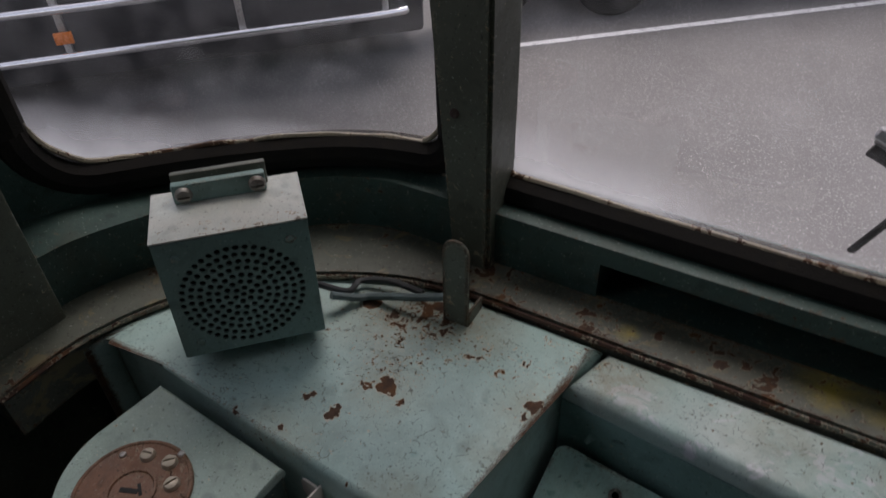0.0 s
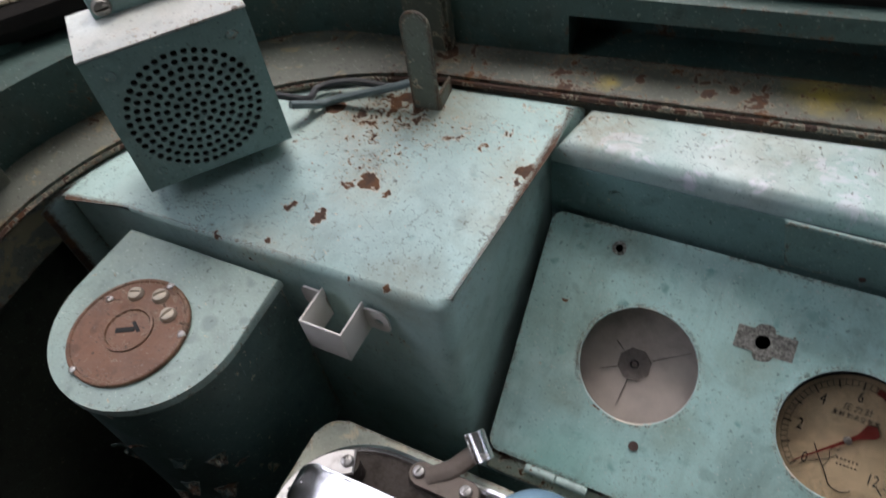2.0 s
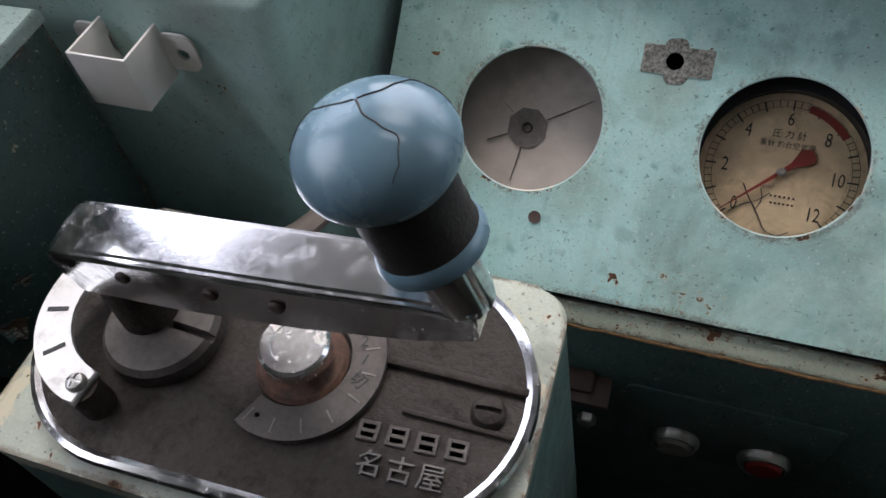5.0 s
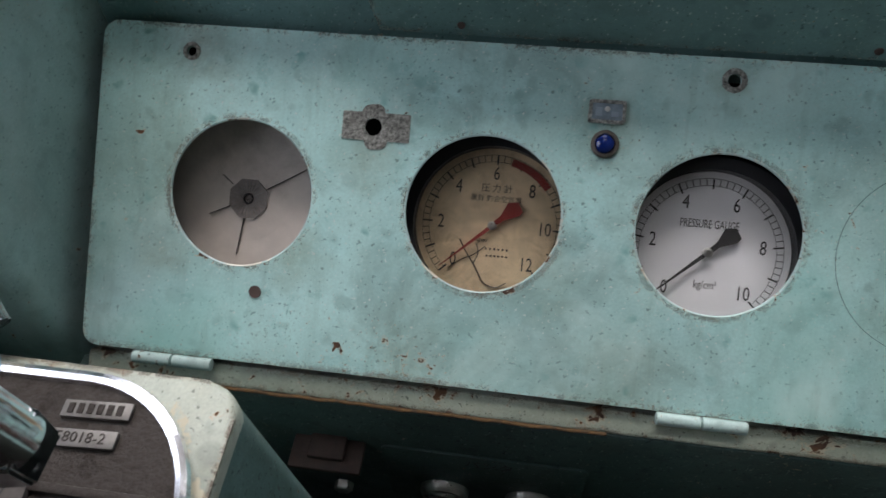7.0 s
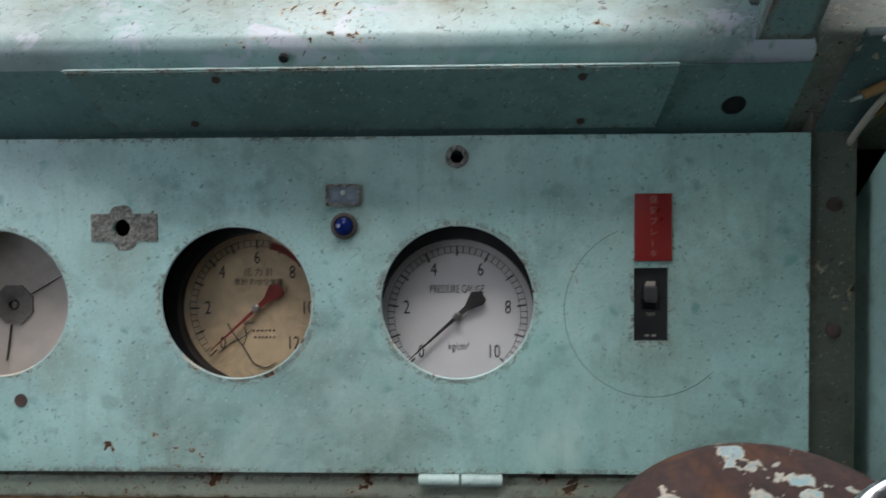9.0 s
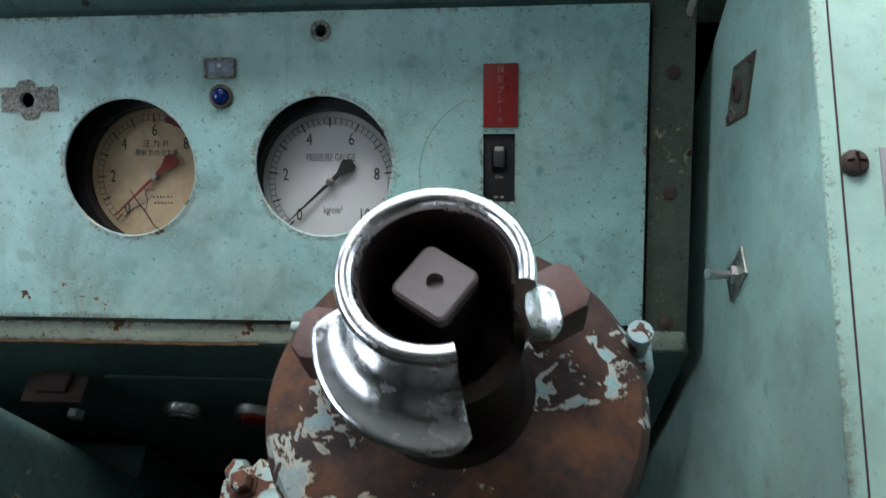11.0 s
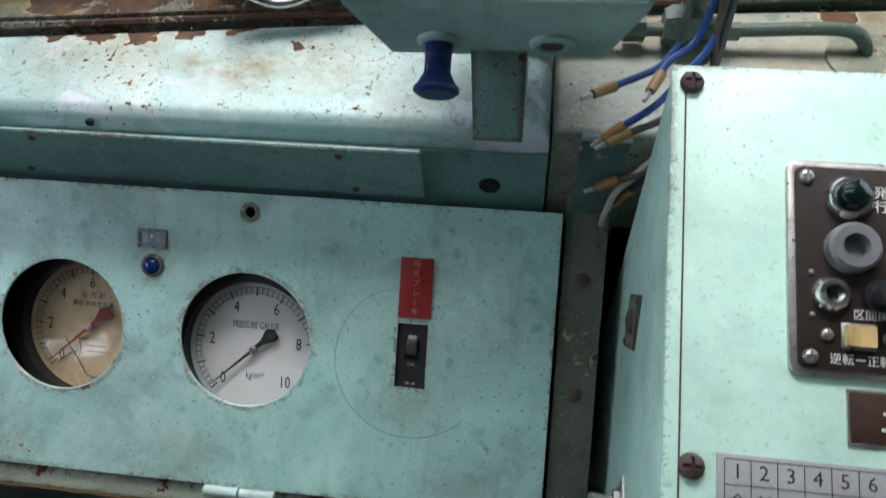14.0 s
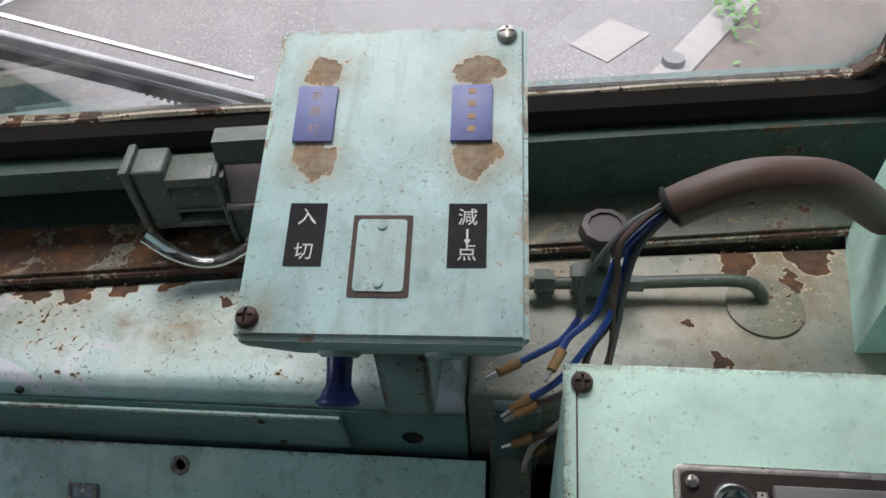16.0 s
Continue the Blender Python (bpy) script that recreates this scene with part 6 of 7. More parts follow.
part("lens", lathe([(0.0085, 0.003), (0.0085, 0.008), (0.007, 0.0115), (0.0035, 0.0135), (0, 0.014)], 28, lm), green, b, "blackish green domed lens")
part("socket", lathe([(0.0135, 0.004), (0.0135, 0.011), (0.0115, 0.0135), (0.0068, 0.0135), (0.0062, 0.006), (0, 0.006)], 32, MM @ pose(0.0275, -0.046, 0)), plain("grey_socket_ring", (0.15, 0.155, 0.165), 0.5), mod, "grey round socket")
part("jack", lathe([(0.0098, 0.004), (0.0098, 0.007), (0.0075, 0.0105), (0.0048, 0.0105), (0.0045, 0.004), (0, 0.004)], 24, MM @ pose(0.017, -0.0715, 0)), chrome, mod, "chrome jack socket")
part("push_stem", lathe([(0.0085, 0.004), (0.0085, 0.008), (0.006, 0.008), (0.006, 0.018), (0.007, 0.018), (0.007, 0.022), (0, 0.022)], 20, MM @ pose(0.041, -0.071, 0)), black, mod, "black push stem")
part("rocker", prism([(0.0, 0.004), (0.0145, 0.004), (0.0145, 0.0095), (0.007, 0.0075), (0.0, 0.0115)], -0.0055, 0.0055, 0.0006, 1, MM @ pose(0.0228, -0.093, 0, 90)), cream_switch, mod, "cream rocker switch")
part("rocker_frame", block(0.0213, 0.0388, -0.1, -0.086, 0.004, 0.0055, 0.0008, m=MM), steel, mod)
for x in (0.0145, 0.0455):
    screw("screw", MM @ pose(x, -0.093, 0.004), 0.0035, steel, mod)
letters("発", 0.0072, MM @ pose(0.0445, -0.0135, 0.0042), white_ink, mod, "lettering", 0.0001)
letters("行", 0.0072, MM @ pose(0.0445, -0.0215, 0.0042), white_ink, mod, "lettering", 0.0001)
letters("区間戻", 0.006, MM @ pose(0.037, -0.0815, 0.0042), white_ink, mod, "lettering", 0.0001)
letters("逆転ー正転", 0.0062, MM @ pose(0.031, -0.1055, 0.0042), white_ink, mod, "lettering", 0.0001)

SIDE = axes((0.4675, 0, 0), (0, -1, 0), (0, 0, 1))
tog = thing("side_toggle", "small toggle switch on a steel plate on the cabinet side", "switch", (0.466, 0.0, 0.8))
part("plate", block(-0.011, 0.011, 0.782, 0.822, 0, 0.0022, 0.0006, m=SIDE), steel, tog)
part("nut", lathe([(0.007, 0), (0.007, 0.004), (0, 0.004)], 6, SIDE @ pose(0.0, 0.802, 0.002)), steel, tog)
part("lever", tube([SIDE @ Vector((0, 0.802, 0.004)), SIDE @ Vector((0.001, 0.803, 0.013)), SIDE @ Vector((0.002, 0.806, 0.022))], 0.0034, 10, 4, 1, (0.75, 1.15)), steel, tog, "steel lever")
dia = thing("side_lock_plate", "diamond-shaped steel lock plate on the cabinet side", "lock plate", (0.466, -0.1, 0.87))
part("plate", prism([(-0.103, 0.838), (-0.08, 0.874), (-0.103, 0.91), (-0.126, 0.874)], 0, 0.002, 0.0006, 1, SIDE), paint_clip, dia)
part("barrel", lathe([(0.0085, 0.001), (0.0085, 0.004), (0.007, 0.005), (0.003, 0.005), (0.003, 0.003), (0, 0.003)], 20, SIDE @ pose(-0.103, 0.874, 0)), rust_iron, dia)
for v in (0.846, 0.902):
    part("rivet", lathe([(0.003, 0.001), (0.0025, 0.003), (0, 0.0036)], 10, SIDE @ pose(-0.103, v, 0)), rust_iron, dia)
kick = thing("floor_box", "brown iron box on the floor between brake valve and cabinet", "box", (0.41, -0.1, 0.0))
part("body", block(0.385, 0.458, -0.2, -0.09, 0.0, 0.49, 0.004), rust_iron, kick)
part("lid", block(0.382, 0.461, -0.203, -0.087, 0.49, 0.5, 0.003), rust_iron, kick)

# ---- headlamp switch box above the ledge ----
BOX = axes((0.3625, 0.1505, 1.1037), (1, 0.02, 0), (0, 0.9551, 0.296))
box = thing("headlamp_switch_box", "pale turquoise switch box on a bracket, paint flaking", "switch box", (0.36, 0.2, 0.95))
bm = bmesh.new()
tp = [(-0.081, 0.0, 0), (0.081, 0.0, 0), (0.081, 0.215, 0), (-0.081, 0.215, 0)]
low = [(-0.066, 0.016, -0.08), (0.067, 0.016, -0.08), (0.067, 0.212, -0.08), (-0.066, 0.212, -0.08)]
a = [bm.verts.new(BOX @ Vector(c)) for c in tp]
mid = [bm.verts.new(BOX @ Vector((x, y, -0.012))) for x, y, z in tp]
b = [bm.verts.new(BOX @ Vector(c)) for c in low]
bm.faces.new(a)
bm.faces.new(b[::-1])
for p, q in ((a, mid), (mid, b)):
    for i in range(4):
        bm.faces.new((q[i], q[(i + 1) % 4], p[(i + 1) % 4], p[i]))
bmesh.ops.bevel(bm, geom=bm.edges[:], offset=0.0035, segments=3, affect="EDGES")
part("case", bm, paint_box, box, "pale turquoise case with rounded edges")
screw("screw", BOX @ pose(-0.073, 0.012, 0), 0.0065, rust_iron, box)
screw("screw", BOX @ pose(0.068, 0.206, 0), 0.0065, steel, box)
for u in (-0.05, 0.047):
    lab = part("blue_label", block(u - 0.0125, u + 0.0125, 0.125, 0.166, 0, 0.0022, 0.0005, m=BOX), blue_label, box, "faded blue name plate")
    if u < 0:
        for k, c in enumerate("前照灯"):
            letters(c, 0.007, BOX @ pose(u, 0.1585 - 0.0125 * k, 0.0022), ochre_ink, lab, "lettering", 0.0001)
    else:
        part("print_bars", join(*[block(u - 0.0024, u + 0.0024, 0.1312 + 0.0092 * k, 0.1352 + 0.0092 * k, 0.0022, 0.0025, 0, m=BOX) for k in range(4)]), ochre_ink, lab)
for u, chars in ((-0.0465, "入切"), (0.0465, "減点")):
    lab = part("black_label", block(u - 0.011, u + 0.011, 0.043, 0.083, 0, 0.0005, 0, m=BOX), label_black, box, "black label with white brush writing")
    for c, y in zip(chars, (0.0735, 0.0515)):
        letters(c, 0.0115, BOX @ pose(u, y, 0.0005), white_ink, lab, "lettering", 0.0001)
    if u > 0:
        part("arrow", join(block(u - 0.0006, u + 0.0006, 0.058, 0.0665, 0.0005, 0.0008, 0, m=BOX), prism([(u, 0.0565), (u + 0.002, 0.06), (u - 0.002, 0.06)], 0.0005, 0.0008, 0, m=BOX)), white_ink, lab)
part("plate_edge", prism(rounded(-0.0192, 0.0152, 0.0248, 0.0752, 0.001), -0.001, 0.0006, 0, m=BOX), rust_iron, box)
bp = part("cover_plate", prism(rounded(-0.0162, 0.0122, 0.028, 0.0722, 0.002), 0, 0.0014, 0.0005, 1, BOX), paint_box, box, "painted-over cover plate")
for y in (0.0325, 0.068):
    part("rivet", lathe([(0.003, 0.001), (0.0025, 0.0025), (0, 0.003)], 12, BOX @ pose(-0.002, y, 0)), paint_box, bp)
FR = axes(BOX @ Vector((0, 0.0105, -0.052)), (1, 0.02, 0), (BOX.to_3x3() @ Vector((0, -0.0095, 0.04)))) 
for u, kind in ((-0.032, "knob"), (0.033, "hole")):
    part("bushing", lathe([(0.013, -0.004), (0.013, 0.001), (0.011, 0.0025), (0.0085, 0.0025), (0.0075, -0.004), (0, -0.004)], 24, FR @ pose(u, -0.002, 0.002)), paint_box, box)
part("pull_knob", lathe([(0.0085, -0.002), (0.0078, 0.01), (0.0078, 0.019), (0.0115, 0.026), (0.0135, 0.028), (0.0135, 0.03), (0.011, 0.032), (0, 0.032)], 28, FR @ pose(-0.032, -0.002, 0.002)), blue_knob, box, "deep blue pull knob")
part("plug", lathe([(0.0072, -0.002), (0.006, 0.002), (0.003, 0.002), (0, 0.0)], 16, FR @ pose(0.033, -0.002, 0.002)), rust_iron, box)
part("bracket", join(block(0.347, 0.381, 0.184, 0.187, 0.963, 1.052, 0.001), block(0.347, 0.381, 0.186, 0.29, 1.058, 1.0615, 0.001)), paint_bracket := paint("chipped_bracket_paint", (0.22, 0.36, 0.35), chips=0.75, chip_scale=55, grime=0.5, edges=0.3), box, "chipped steel bracket under the box")
part("bracket_web", prism([(0.1872, 0.961), (0.1872, 1.05), (0.25, 1.05), (0.215, 1.0)], 0.3472, 0.3498, 0.0006, 1, Matrix(((0, 0, 1, 0), (1, 0, 0, 0), (0, 1, 0, 0), (0, 0, 0, 1)))), paint_bracket, box)
part("bracket_web", prism([(0.1872, 0.961), (0.1872, 1.05), (0.27, 1.05), (0.262, 0.95), (0.24, 0.95)], 0.3785, 0.3808, 0.0006, 1, Matrix(((0, 0, 1, 0), (1, 0, 0, 0), (0, 1, 0, 0), (0, 0, 0, 1)))), paint_bracket, box)
part("bracket_foot", block(0.36, 0.379, 0.24, 0.27, 0.9492, 0.952, 0.001), paint_bracket, box)

# ---- wiper motor, valve, conduit and wires on the ledge ----
MO = axes((0.122, 0.343, 0.979), (1, 0.11, 0), (-0.11, 1, 0))
paint_motor = paint("dark_green_motor_paint", (0.085, 0.115, 0.1), chips=0.3, chip_scale=60, grime=0.7, edges=0.12)
paint_pipe = paint("dull_green_pipe_paint", (0.075, 0.105, 0.085), chips=0.45, chip_scale=70, grime=0.6)
motor = thing("wiper_motor", "grey-green cast wiper motor with a chrome lever", "wiper motor", (0.17, 0.33, 0.9615))
part("end_cap", block(0.003, 0.03, 0.0, 0.032, 0.0, 0.066, 0.003, 3, MO), paint_motor, motor)
part("end_flange", block(-0.004, 0.003, -0.003, 0.034, -0.0165, 0.069, 0.0015, 2, MO), paint_motor, motor)
part("cylinder", rod(MO @ Vector((0.028, 0.02, 0.031)), MO @ Vector((0.08, 0.02, 0.031)), 0.021, seg=28), paint_motor, motor)
for z0, z1 in ((0.049, 0.058), (0.021, 0.024), (0.003, 0.010)):
    part("tie_rib", block(0.029, 0.078, -0.002, 0.03, z0, z1, 0.001, 2, MO), paint_motor, motor)
part("gear_case", prism([(-0.004, -0.014), (0.032, -0.014), (0.032, 0.081), (0.014, 0.081), (0.010, 0.064), (-0.004, 0.03)], 0.072, 0.168, 0.0, 2, MO @ Matrix(((0, 0, 1, 0), (1, 0, 0, 0), (0, 1, 0, 0), (0, 0, 0, 1)))), paint_motor, motor, angle=25)
part("case_edge", block(0.0695, 0.0745, -0.0065, 0.032, -0.015, 0.064, 0.0015, 2, MO), paint_motor, motor)
part("data_plate", block(0.0785, 0.166, 0.001, 0.034, 0, 0.0016, 0.0005, m=MO @ pose(0, -0.0045, 0.03, 67.6)), iron_grey, motor, "pinkish metal data plate")
part("lip", block(0.074, 0.168, -0.0085, -0.003, 0.026, 0.031, 0.001, m=MO), iron_grey, motor)
part("foot", block(0.08, 0.15, 0.004, 0.026, -0.0175, -0.013, 0.002, m=MO), paint_motor, motor)
for z in (0.008, 0.06):
    part("bolt", lathe([(0.004, 0), (0.004, 0.004), (0, 0.005)], 6, MO @ pose(-0.004, 0.006, z, 0, -90, 0)), rust_iron, motor)
LEVER = [(0.221, 0.33, 0.985), (0.207, 0.322, 0.979), (0.192, 0.316, 0.9745), (0.174, 0.313, 0.9745), (0.152, 0.313, 0.985), (0.134, 0.315, 1.004)]
part("lever", tube(LEVER, 0.0072, 14, 8, 0.75, (0.75, 1.0)), chrome, motor, "curved chrome lever")
part("lever_hub", rod((0.216, 0.325, 0.982), (0.226, 0.342, 0.987), 0.008), lug_iron, motor)

flange_paint = paint("rusty_flange_paint", (0.2, 0.21, 0.15), chips=0.7, chip_scale=60, grime=0.8, orange=1.0)
air = thing("air_valve", "green hand valve on a thin air pipe with a ribbed knob", "valve", (0.497, 0.31, 0.95))
part("knob", lathe([(0.012, 0), (0.0185, 0.002), (0.02, 0.006), (0.02, 0.012), (0.018, 0.0155), (0.013, 0.0165), (0.0125, 0.0145), (0, 0.0145)], 10, pose(0.503, 0.325, 1.0)), plain("worn_dark_knob", (0.05, 0.043, 0.04), 0.6, 0.3), air, "worn dark ten-sided knob")
part("stem", lathe([(0.012, 0), (0.012, 0.014), (0.008, 0.018), (0.008, 0.05), (0, 0.05)], 16, pose(0.503, 0.322, 0.952)), paint_pipe, air)
part("body", lathe([(0.013, 0), (0.016, 0.006), (0.016, 0.022), (0.012, 0.028), (0, 0.028)], 6, axes((0.48, 0.312, 0.965), (0, 1, 0), (0, 0, 1))), paint_pipe, air)
PIPE_Y = 0.308
part("nut", lathe([(0.0105, 0), (0.0105, 0.016), (0, 0.016)], 6, axes((0.451, 0.311, 0.963), (0, 1, 0), (0, 0, 1))), paint_pipe, air)
part("nut", lathe([(0.0105, 0), (0.0105, 0.014), (0.007, 0.018), (0.007, 0.03), (0, 0.03)], 6, axes((0.507, 0.311, 0.963), (0, 1, 0), (0, 0, 1))), paint_pipe, air)
part("pipe", tube([(0.36, 0.3, 0.963), (0.44, 0.308, 0.963), (0.53, 0.312, 0.963), (0.595, 0.314, 0.966), (0.618, 0.313, 0.965), (0.629, 0.31, 0.957), (0.633, 0.308, 0.946)], 0.0052, 12), paint_pipe, air, "thin painted pipe")
part("flange", lathe([(0.03, 0), (0.03, 0.0022), (0.027, 0.003), (0, 0.003)], 36, pose(0.633, 0.303, 0.9475)), flange_paint, air, "round rusty floor flange")

jbox = thing("junction_box", "pale green tapered junction box at the end of the ledge", "box", (0.75, 0.32, 0.95))
part("lid", block(0.70, 0.825, 0.28, 0.375, 1.09, 1.096, 0.002), paint_side, jbox)
part("body", prism([(0.69, 0.262), (0.83, 0.27), (0.83, 0.38), (0.715, 0.38)], 0.9475, 1.09, 0.005, 3), paint_side, jbox)

con = thing("cable_conduit", "brown plastic conduit arching over the ledge", "conduit", (0.6, 0.3, 0.95))
outer_t = tube([(0.5405, 0.296, 1.0625), (0.556, 0.298, 1.072), (0.586, 0.302, 1.0835), (0.622, 0.307, 1.082), (0.652, 0.312, 1.071), (0.70, 0.325, 1.03)], 0.0145, 20)
part("tube", outer_t, hose_brown, con)
part("mouth", lathe([(0.0146, -0.002), (0.015, 0.0005), (0.0125, 0.001), (0.012, -0.004), (0, -0.004)], 20, axes((0.5405, 0.2958, 1.0655), (0.12, -0.98, 0.1), (0.5, 0.1, -0.83))), void, con)
WIRES = (
    (wire_grey, [(0.555, 0.3, 1.07), (0.542, 0.297, 1.067), (0.518, 0.288, 1.06), (0.502, 0.276, 1.05), (0.486, 0.262, 1.028), (0.481, 0.246, 1.003)], False),
    (wire_blue, [(0.481, 0.2455, 1.0025), (0.47, 0.234, 0.993), (0.455, 0.224, 0.991), (0.436, 0.212, 0.991)], True),
    (wire_blue, [(0.557, 0.302, 1.064), (0.546, 0.299, 1.061), (0.521, 0.287, 1.049), (0.511, 0.27, 1.026), (0.506, 0.256, 1.01), (0.499, 0.242, 1.001), (0.486, 0.226, 0.995), (0.467, 0.206, 0.983), (0.445, 0.197, 0.969)], True),
    (wire_blue, [(0.556, 0.302, 1.066), (0.542, 0.298, 1.063), (0.51, 0.277, 1.043), (0.5, 0.263, 1.021), (0.491, 0.247, 1.003), (0.474, 0.232, 0.998), (0.467, 0.218, 0.996)], True),
    (wire_brown, [(0.55, 0.301, 1.07), (0.537, 0.298, 1.067), (0.507, 0.275, 1.051), (0.506, 0.262, 1.026), (0.504, 0.25, 1.005), (0.505, 0.235, 0.985), (0.495, 0.21, 0.96), (0.47, 0.2, 0.925), (0.448, 0.196, 0.915)], True),
    (wire_brown, [(0.556, 0.3, 1.063), (0.542, 0.298, 1.06), (0.518, 0.281, 1.035), (0.508, 0.262, 1.012), (0.501, 0.245, 0.994), (0.49, 0.23, 0.99), (0.478, 0.207, 0.975), (0.449, 0.194, 0.966)], True),
    (wire_grey, [(0.558, 0.297, 1.066), (0.54, 0.293, 1.06), (0.52, 0.279, 1.041), (0.512, 0.262, 1.018), (0.508, 0.245, 0.995), (0.5, 0.222, 0.97), (0.48, 0.203, 0.93), (0.461, 0.199, 0.9)], True),
    (wire_white, [(0.49, 0.215, 0.945), (0.465, 0.2, 0.922), (0.452, 0.195, 0.905), (0.447, 0.194, 0.88), (0.446, 0.195, 0.862)], False),
)
for mat, pts, end in WIRES:
    w = thing("loose_wire", "loose insulated wire with a tan sleeve hanging from the conduit" if end else "loose insulated wire hanging among the others", "wire", pts[-1], "loose wires")
    part("insulation", tube(pts, 0.0026, 8), mat, w)
    if end:
        d = (Vector(pts[-1]) - Vector(pts[-2])).normalized()
        q = Vector(pts[-1])
        part("sleeve", rod(q - d * 0.004, q + d * 0.013, 0.004, 0.0034, 12), tape_tan, w, "tan sleeve")
        part("terminal", rod(q + d * 0.014, q + d * 0.022, 0.002, 0.0015, 8), steel, w)
tie = thing("wire_bracket", "small bent steel bracket holding the wires", "bracket", (0.44, 0.2, 0.9))
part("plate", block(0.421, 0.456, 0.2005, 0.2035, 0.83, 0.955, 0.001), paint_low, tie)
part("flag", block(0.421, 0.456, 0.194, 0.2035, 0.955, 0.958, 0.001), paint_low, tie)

# ---- outside ----
GZ = -0.75
ground = part("ground", block(-60, 60, -60, 60, GZ - 0.2, GZ, 0), asphalt, smooth=False)
tagged(ground, "worn grey asphalt yard", "ground", kind="structure")


line = part("road_line", prism([(-2.75, 3.80), (0.4, 7.22), (0.4, 7.31), (-2.75, 3.885)], GZ, GZ + 0.004), line_paint, smooth=False)
tagged(line, "worn white painted line on the asphalt", "road marking", kind="structure")
kerb = part("kerb", prism([(0.87, 2.64), (3.39, 6.44), (3.52, 6.35), (1.0, 2.55)], GZ, GZ + 0.13, 0.015, 2), concrete)
tagged(kerb, "grey concrete kerb", "kerb", kind="structure")
verge = part("verge", prism([(1.002, 2.551), (3.522, 6.351), (9, 6.351), (9, 2.2), (1.002, 2.2)], GZ, GZ + 0.115), soil, smooth=False)
tagged(verge, "bare soil verge with fallen leaves", "verge", kind="structure")
slab = part("pavement", prism([(0.7, 3.342), (0.928, 3.589), (1.123, 3.435), (0.885, 3.175)], GZ, GZ + 0.006), concrete, smooth=False)
tagged(slab, "pale concrete slab set in the asphalt", "pavement", kind="structure")
bollard = thing("bollard", "short dark grey round bollard beside the kerb", "bollard", (1.165, 2.985, GZ))
part("post", lathe([(0.058, 0), (0.054, 0.15), (0.05, 0.16), (0, 0.162)], 24, pose(1.165, 2.985, GZ)), plain("grey_bollard", (0.1, 0.1, 0.105), 0.6), bollard)
leaf_mat = plain("weed_leaf", (0.06, 0.16, 0.02), 0.6, 0.4)
weeds = bmesh.new()
rng = random.Random(5)
for k in range(130):
    x, y = 1.5 + rng.gauss(0, 0.05), 3.42 + rng.gauss(0, 0.14)
    z = GZ + 0.1 + rng.random() * 0.14
    a, l = rng.random() * 6.28, rng.uniform(0.02, 0.045)
    d, s = Vector((math.cos(a), math.sin(a), rng.uniform(-0.2, 0.6))) * l, Vector((-math.sin(a), math.cos(a), 0)) * l * 0.35
    c = Vector((x, y, z))
    weeds.faces.new([weeds.verts.new(q) for q in (c, c + d * 0.5 + s, c + d, c + d * 0.5 - s)])
    if k % 4 == 0:
        weeds.faces.new([weeds.verts.new(q) for q in ((x - 0.002, y, GZ + 0.08), (x + 0.002, y, GZ + 0.08), (x, y, z))])
tagged(part("weeds", weeds, leaf_mat, smooth=False), "green weeds growing at the kerb", "weeds", kind="stuff")

truck = thing("parked_truck", "parked dark lorry with chrome side guard rails", "lorry", (-5.0, 3.4, GZ))
TR = axes((-3.05, 3.2, GZ), (0.63, 0.777, 0), (-0.777, 0.63, 0))
part("chassis", block(-5.0, 0.4, 0.35, 2.2, 0.75, 1.1, 0.04, m=TR), black, truck)
# plain black block fills the space under the lorry as its shade
part("underside_shade_block", block(-5.0, 0.25, 0.3, 2.1, 0.14, 0.78, 0.04, m=TR), black, truck, "black block added for the shade under the chassis")
part("cargo_body", block(-5.0, 0.4, 0.2, 2.3, 1.1, 2.6, 0.03, m=TR), plain("dark_lorry_body", (0.03, 0.035, 0.04), 0.4), truck)
for z in (0.42, 0.70):
    part("guard_rail", tube([TR @ Vector((0.05, 0.3, z)), TR @ Vector((0.05, 0.1, z)), TR @ Vector((-0.03, 0.02, z)), TR @ Vector((-1.0, 0.02, z)), TR @ Vector((-2.2, 0.02, z)), TR @ Vector((-3.6, 0.02, z))], 0.028, 12), chrome, truck, "bright chrome guard rail")
for x in (-0.06, -0.95, -1.95, -3.0):
    part("rail_post", block(x - 0.02, x + 0.02, 0.03, 0.07, 0.4, 0.95, 0.004, m=TR), steel, truck)
part("reflector", block(-2.0, -1.9, 0.0, 0.025, 0.5, 0.57, 0.005, m=TR), plain("orange_reflector", (0.6, 0.16, 0.02), 0.3), truck, "orange reflector")
for x in (0.75, -4.2):
    tyre = part("tyre", lathe([(0.28, -0.1), (0.42, -0.1), (0.45, -0.06), (0.45, 0.06), (0.42, 0.1), (0.28, 0.1)], 36, TR @ pose(x, 0.6, 0.45, 90)), rubber, truck)
    part("rim", lathe([(0.28, -0.09), (0.2, -0.05), (0.08, -0.05), (0, -0.04)], 24, TR @ pose(x, 0.6, 0.45, 90)), steel, tyre)
car = thing("parked_car", "parked car with silver wheel beyond the white line", "car", (-2.0, 5.6, GZ))
CR = axes((-2.27, 4.78, GZ), (0.73, 0.68, 0), (-0.68, 0.73, 0))
part("body", block(-0.9, 3.4, 0.05, 1.7, 0.28, 0.85, 0.12, 4, CR), plain("dark_car_paint", (0.04, 0.04, 0.045), 0.25), car)
part("cabin", block(0.1, 2.6, 0.2, 1.55, 0.8, 1.4, 0.2, 4, CR), black, car)
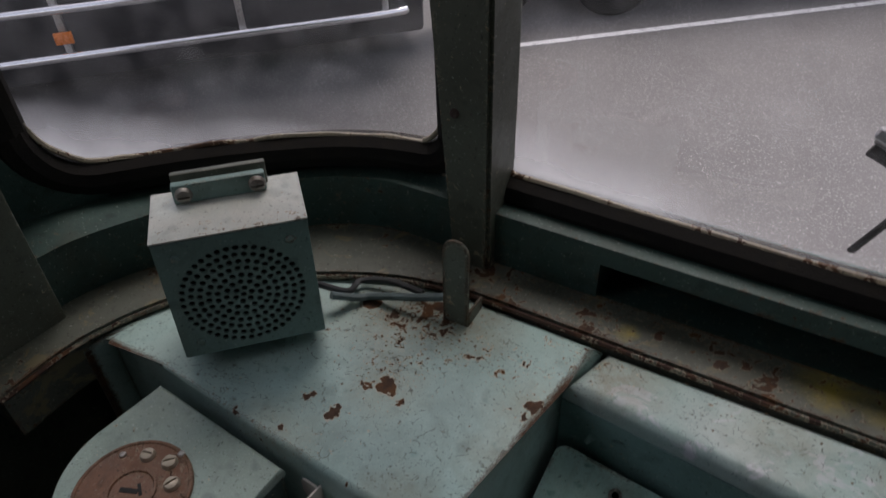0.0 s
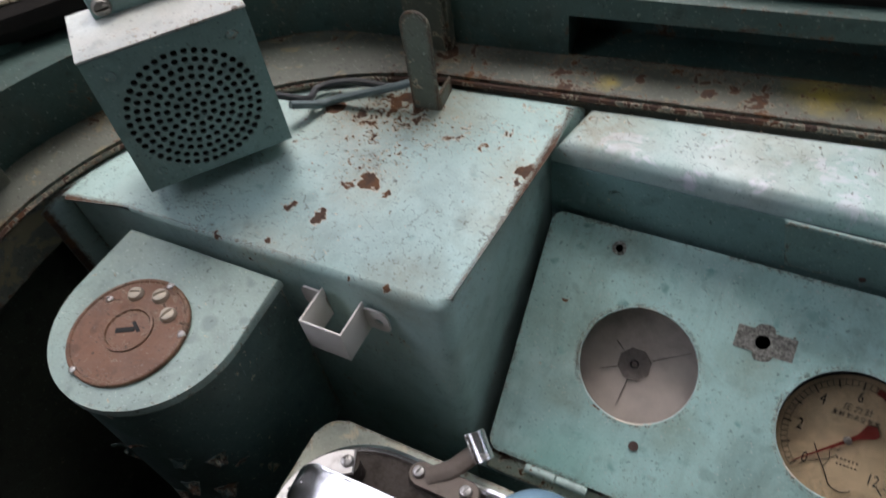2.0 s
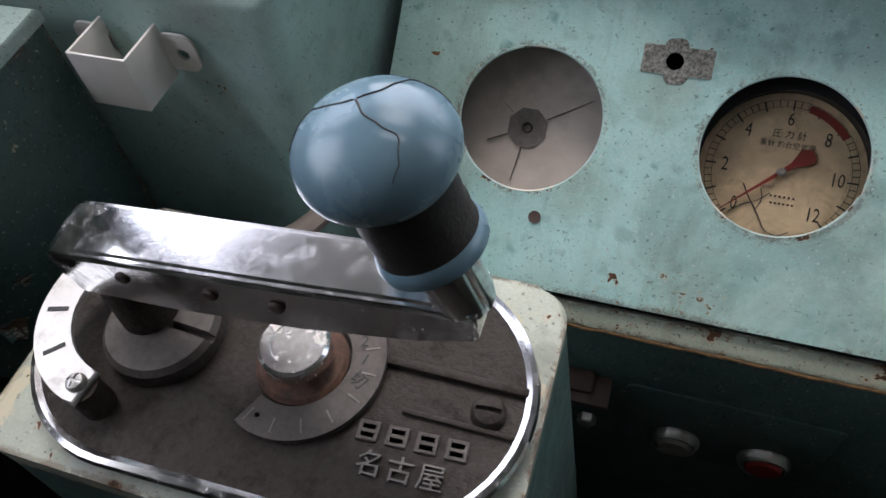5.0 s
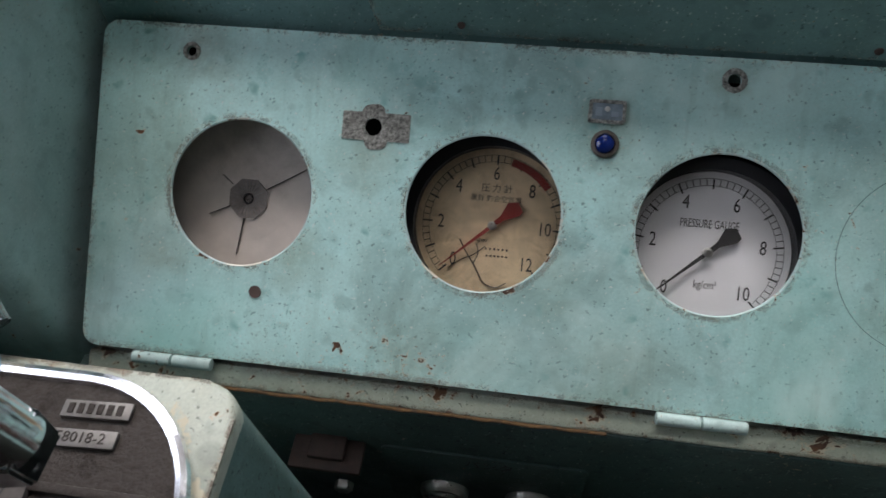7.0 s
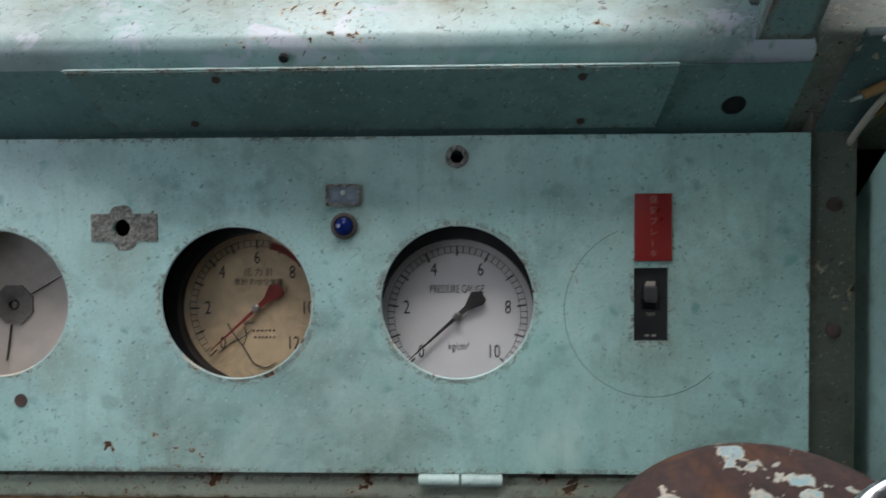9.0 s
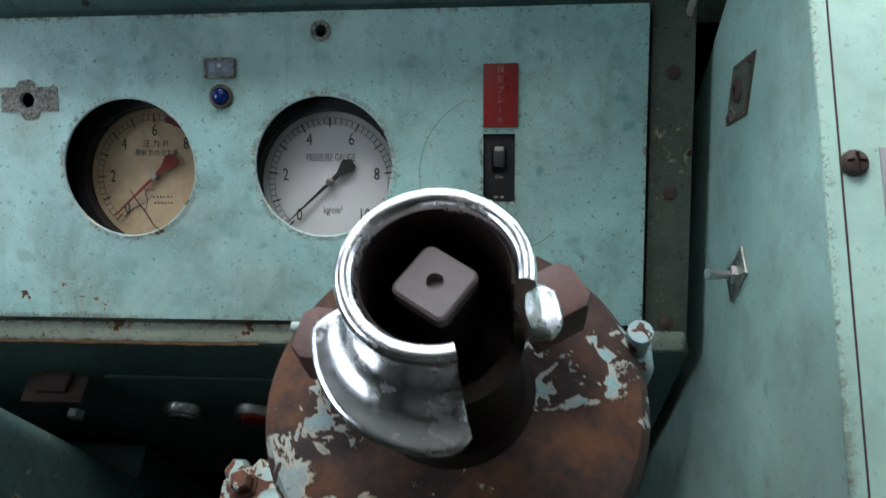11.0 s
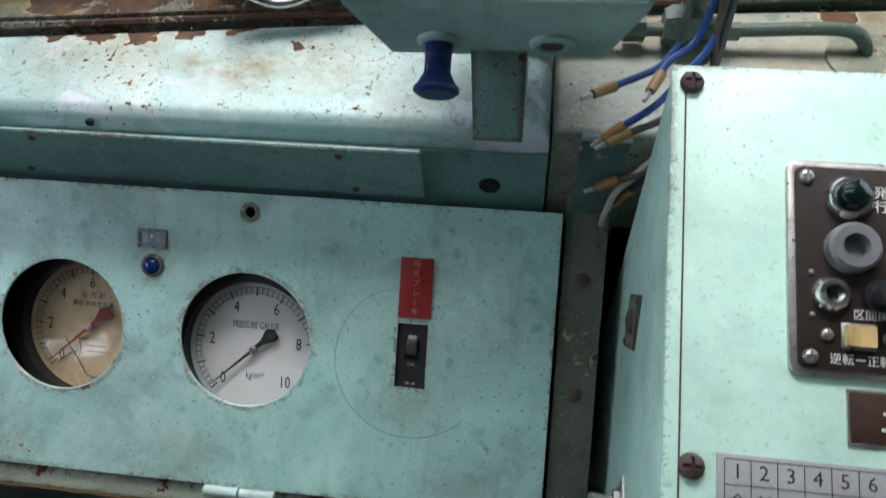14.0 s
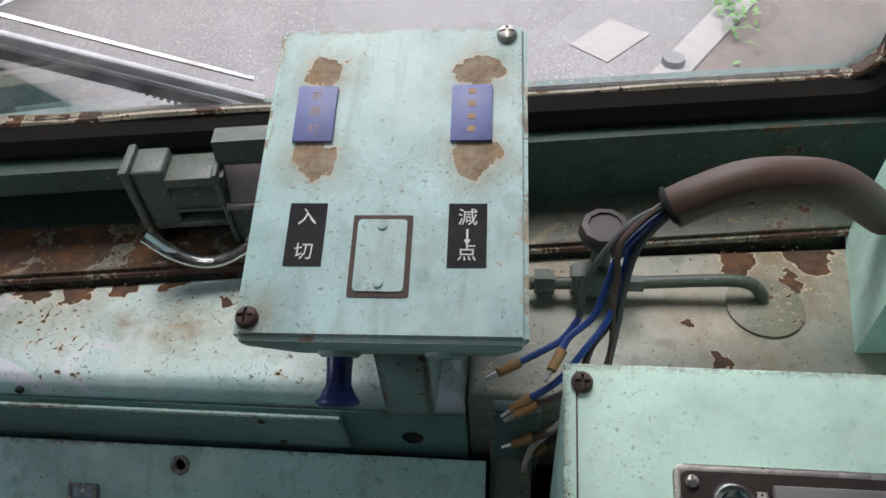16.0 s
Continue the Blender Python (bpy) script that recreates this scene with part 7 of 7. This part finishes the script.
for x in (0.0, 2.5):
    tyre = part("wheel", lathe([(0.21, -0.1), (0.29, -0.1), (0.32, -0.07), (0.32, 0.07), (0.29, 0.1), (0.21, 0.1)], 40, CR @ pose(x, 0.1, 0.32, 90)), rubber, car, "black tyre")
    part("rim", lathe([(0.215, 0.09), (0.2, 0.06), (0.06, 0.075), (0, 0.08)], 30, CR @ pose(x, 0.1, 0.32, 90)), aluminium, tyre)
wiper = thing("windscreen_wiper", "wiper with bright metal edges and ribbed rubber outside the windscreen", "wiper", (0.2, 0.45, 1.03))


def strip(x0, z0, x1, z1, wide, y, thick, name, mat, label=""):
    """A flat bar from one end to the other, parallel to the windscreen."""
    m = axes((x0, y, z0), (x1 - x0, 0.1 * (x1 - x0), z1 - z0), (0.39, 0, 1))
    l = math.hypot(x1 - x0, z1 - z0)
    return part(name, block(0, l, -wide / 2, wide / 2, -thick / 2, thick / 2, min(wide, thick) * 0.25, 2, m), mat, wiper, label)


strip(0.2, 1.052, -0.15, 1.192, 0.0022, 0.462, 0.005, "arm", steel, "thin bright wiper arm")
strip(0.205, 1.03, -0.15, 1.171, 0.0105, 0.459, 0.008, "blade_holder", aluminium, "blue-grey metal blade holder")
strip(0.2, 1.0235, -0.15, 1.1635, 0.0016, 0.456, 0.006, "holder_edge", steel, "bright lower edge of the holder")
strip(0.18, 1.02, -0.15, 1.153, 0.017, 0.461, 0.005, "blade", rubber, "black ribbed rubber")
for k in range(16):
    x = 0.13 - 0.006 * k
    strip(x, 1.0235 + 0.4 * (0.14 - x) + 0.003, x - 0.003, 1.0235 + 0.4 * (0.14 - x) + 0.004, 0.012, 0.4575, 0.002, "rib", wire_grey)
strip(-0.133, 1.025, -0.1, 1.1, 0.008, 0.452, 0.005, "tip", rubber, "black rubber tip")

# ---- crumbs of paint and rust ----
crumb_mat = plain("paint_and_rust_crumbs", (0.16, 0.13, 0.09), 0.9, 0.6, 900, 0.6, (0.05, 0.03, 0.02), 0.3)
rng = random.Random(11)
crumbs = bmesh.new()


def crumb(x, y, z, size):
    a = [rng.uniform(0, 6.28) for _ in range(3)]
    t = pose(x, y, z, rng.uniform(-25, 25), rng.uniform(-25, 25), rng.uniform(0, 360))
    top = [crumbs.verts.new(t @ Vector((size * rng.uniform(0.5, 1) * math.cos(k * 1.57), size * rng.uniform(0.4, 0.9) * math.sin(k * 1.57), size * 0.25))) for k in range(4)]
    base = [crumbs.verts.new(t @ Vector((v.x, v.y, 0))) for v in (Vector((0.6 * size, 0, 0)), Vector((0, 0.5 * size, 0)), Vector((-0.6 * size, 0, 0)), Vector((0, -0.5 * size, 0)))]
    crumbs.faces.new(top)
    for k in range(4):
        crumbs.faces.new((base[k], base[(k + 1) % 4], top[(k + 1) % 4], top[k]))


for k in range(420):
    x = rng.uniform(-0.42, 0.7)
    f = rng.random() ** 2
    crumb(x, wall_in(x) - 0.002 - f * 0.045, 0.9612, rng.choice((0.0007, 0.001, 0.0013, 0.0018, 0.0026)))
for k in range(240):
    x = rng.uniform(-0.29, 0.68)
    crumb(x, lip_y(x) - 0.004 - 0.05 * rng.random() ** 3, 0.9493 if x < 0.4 else 0.9473, rng.choice((0.0006, 0.0008, 0.0011, 0.0016, 0.0022)))
for k in range(130):
    crumb(-0.53 + rng.gauss(0, 0.05), 0.2 + rng.gauss(0, 0.02), 0.9498, rng.choice((0.0006, 0.0008, 0.0011, 0.0016, 0.0022)))
tagged(part("crumbs", crumbs, crumb_mat, smooth=False), "crumbs of flaked paint and rust lying on the ledges", "debris", kind="stuff")
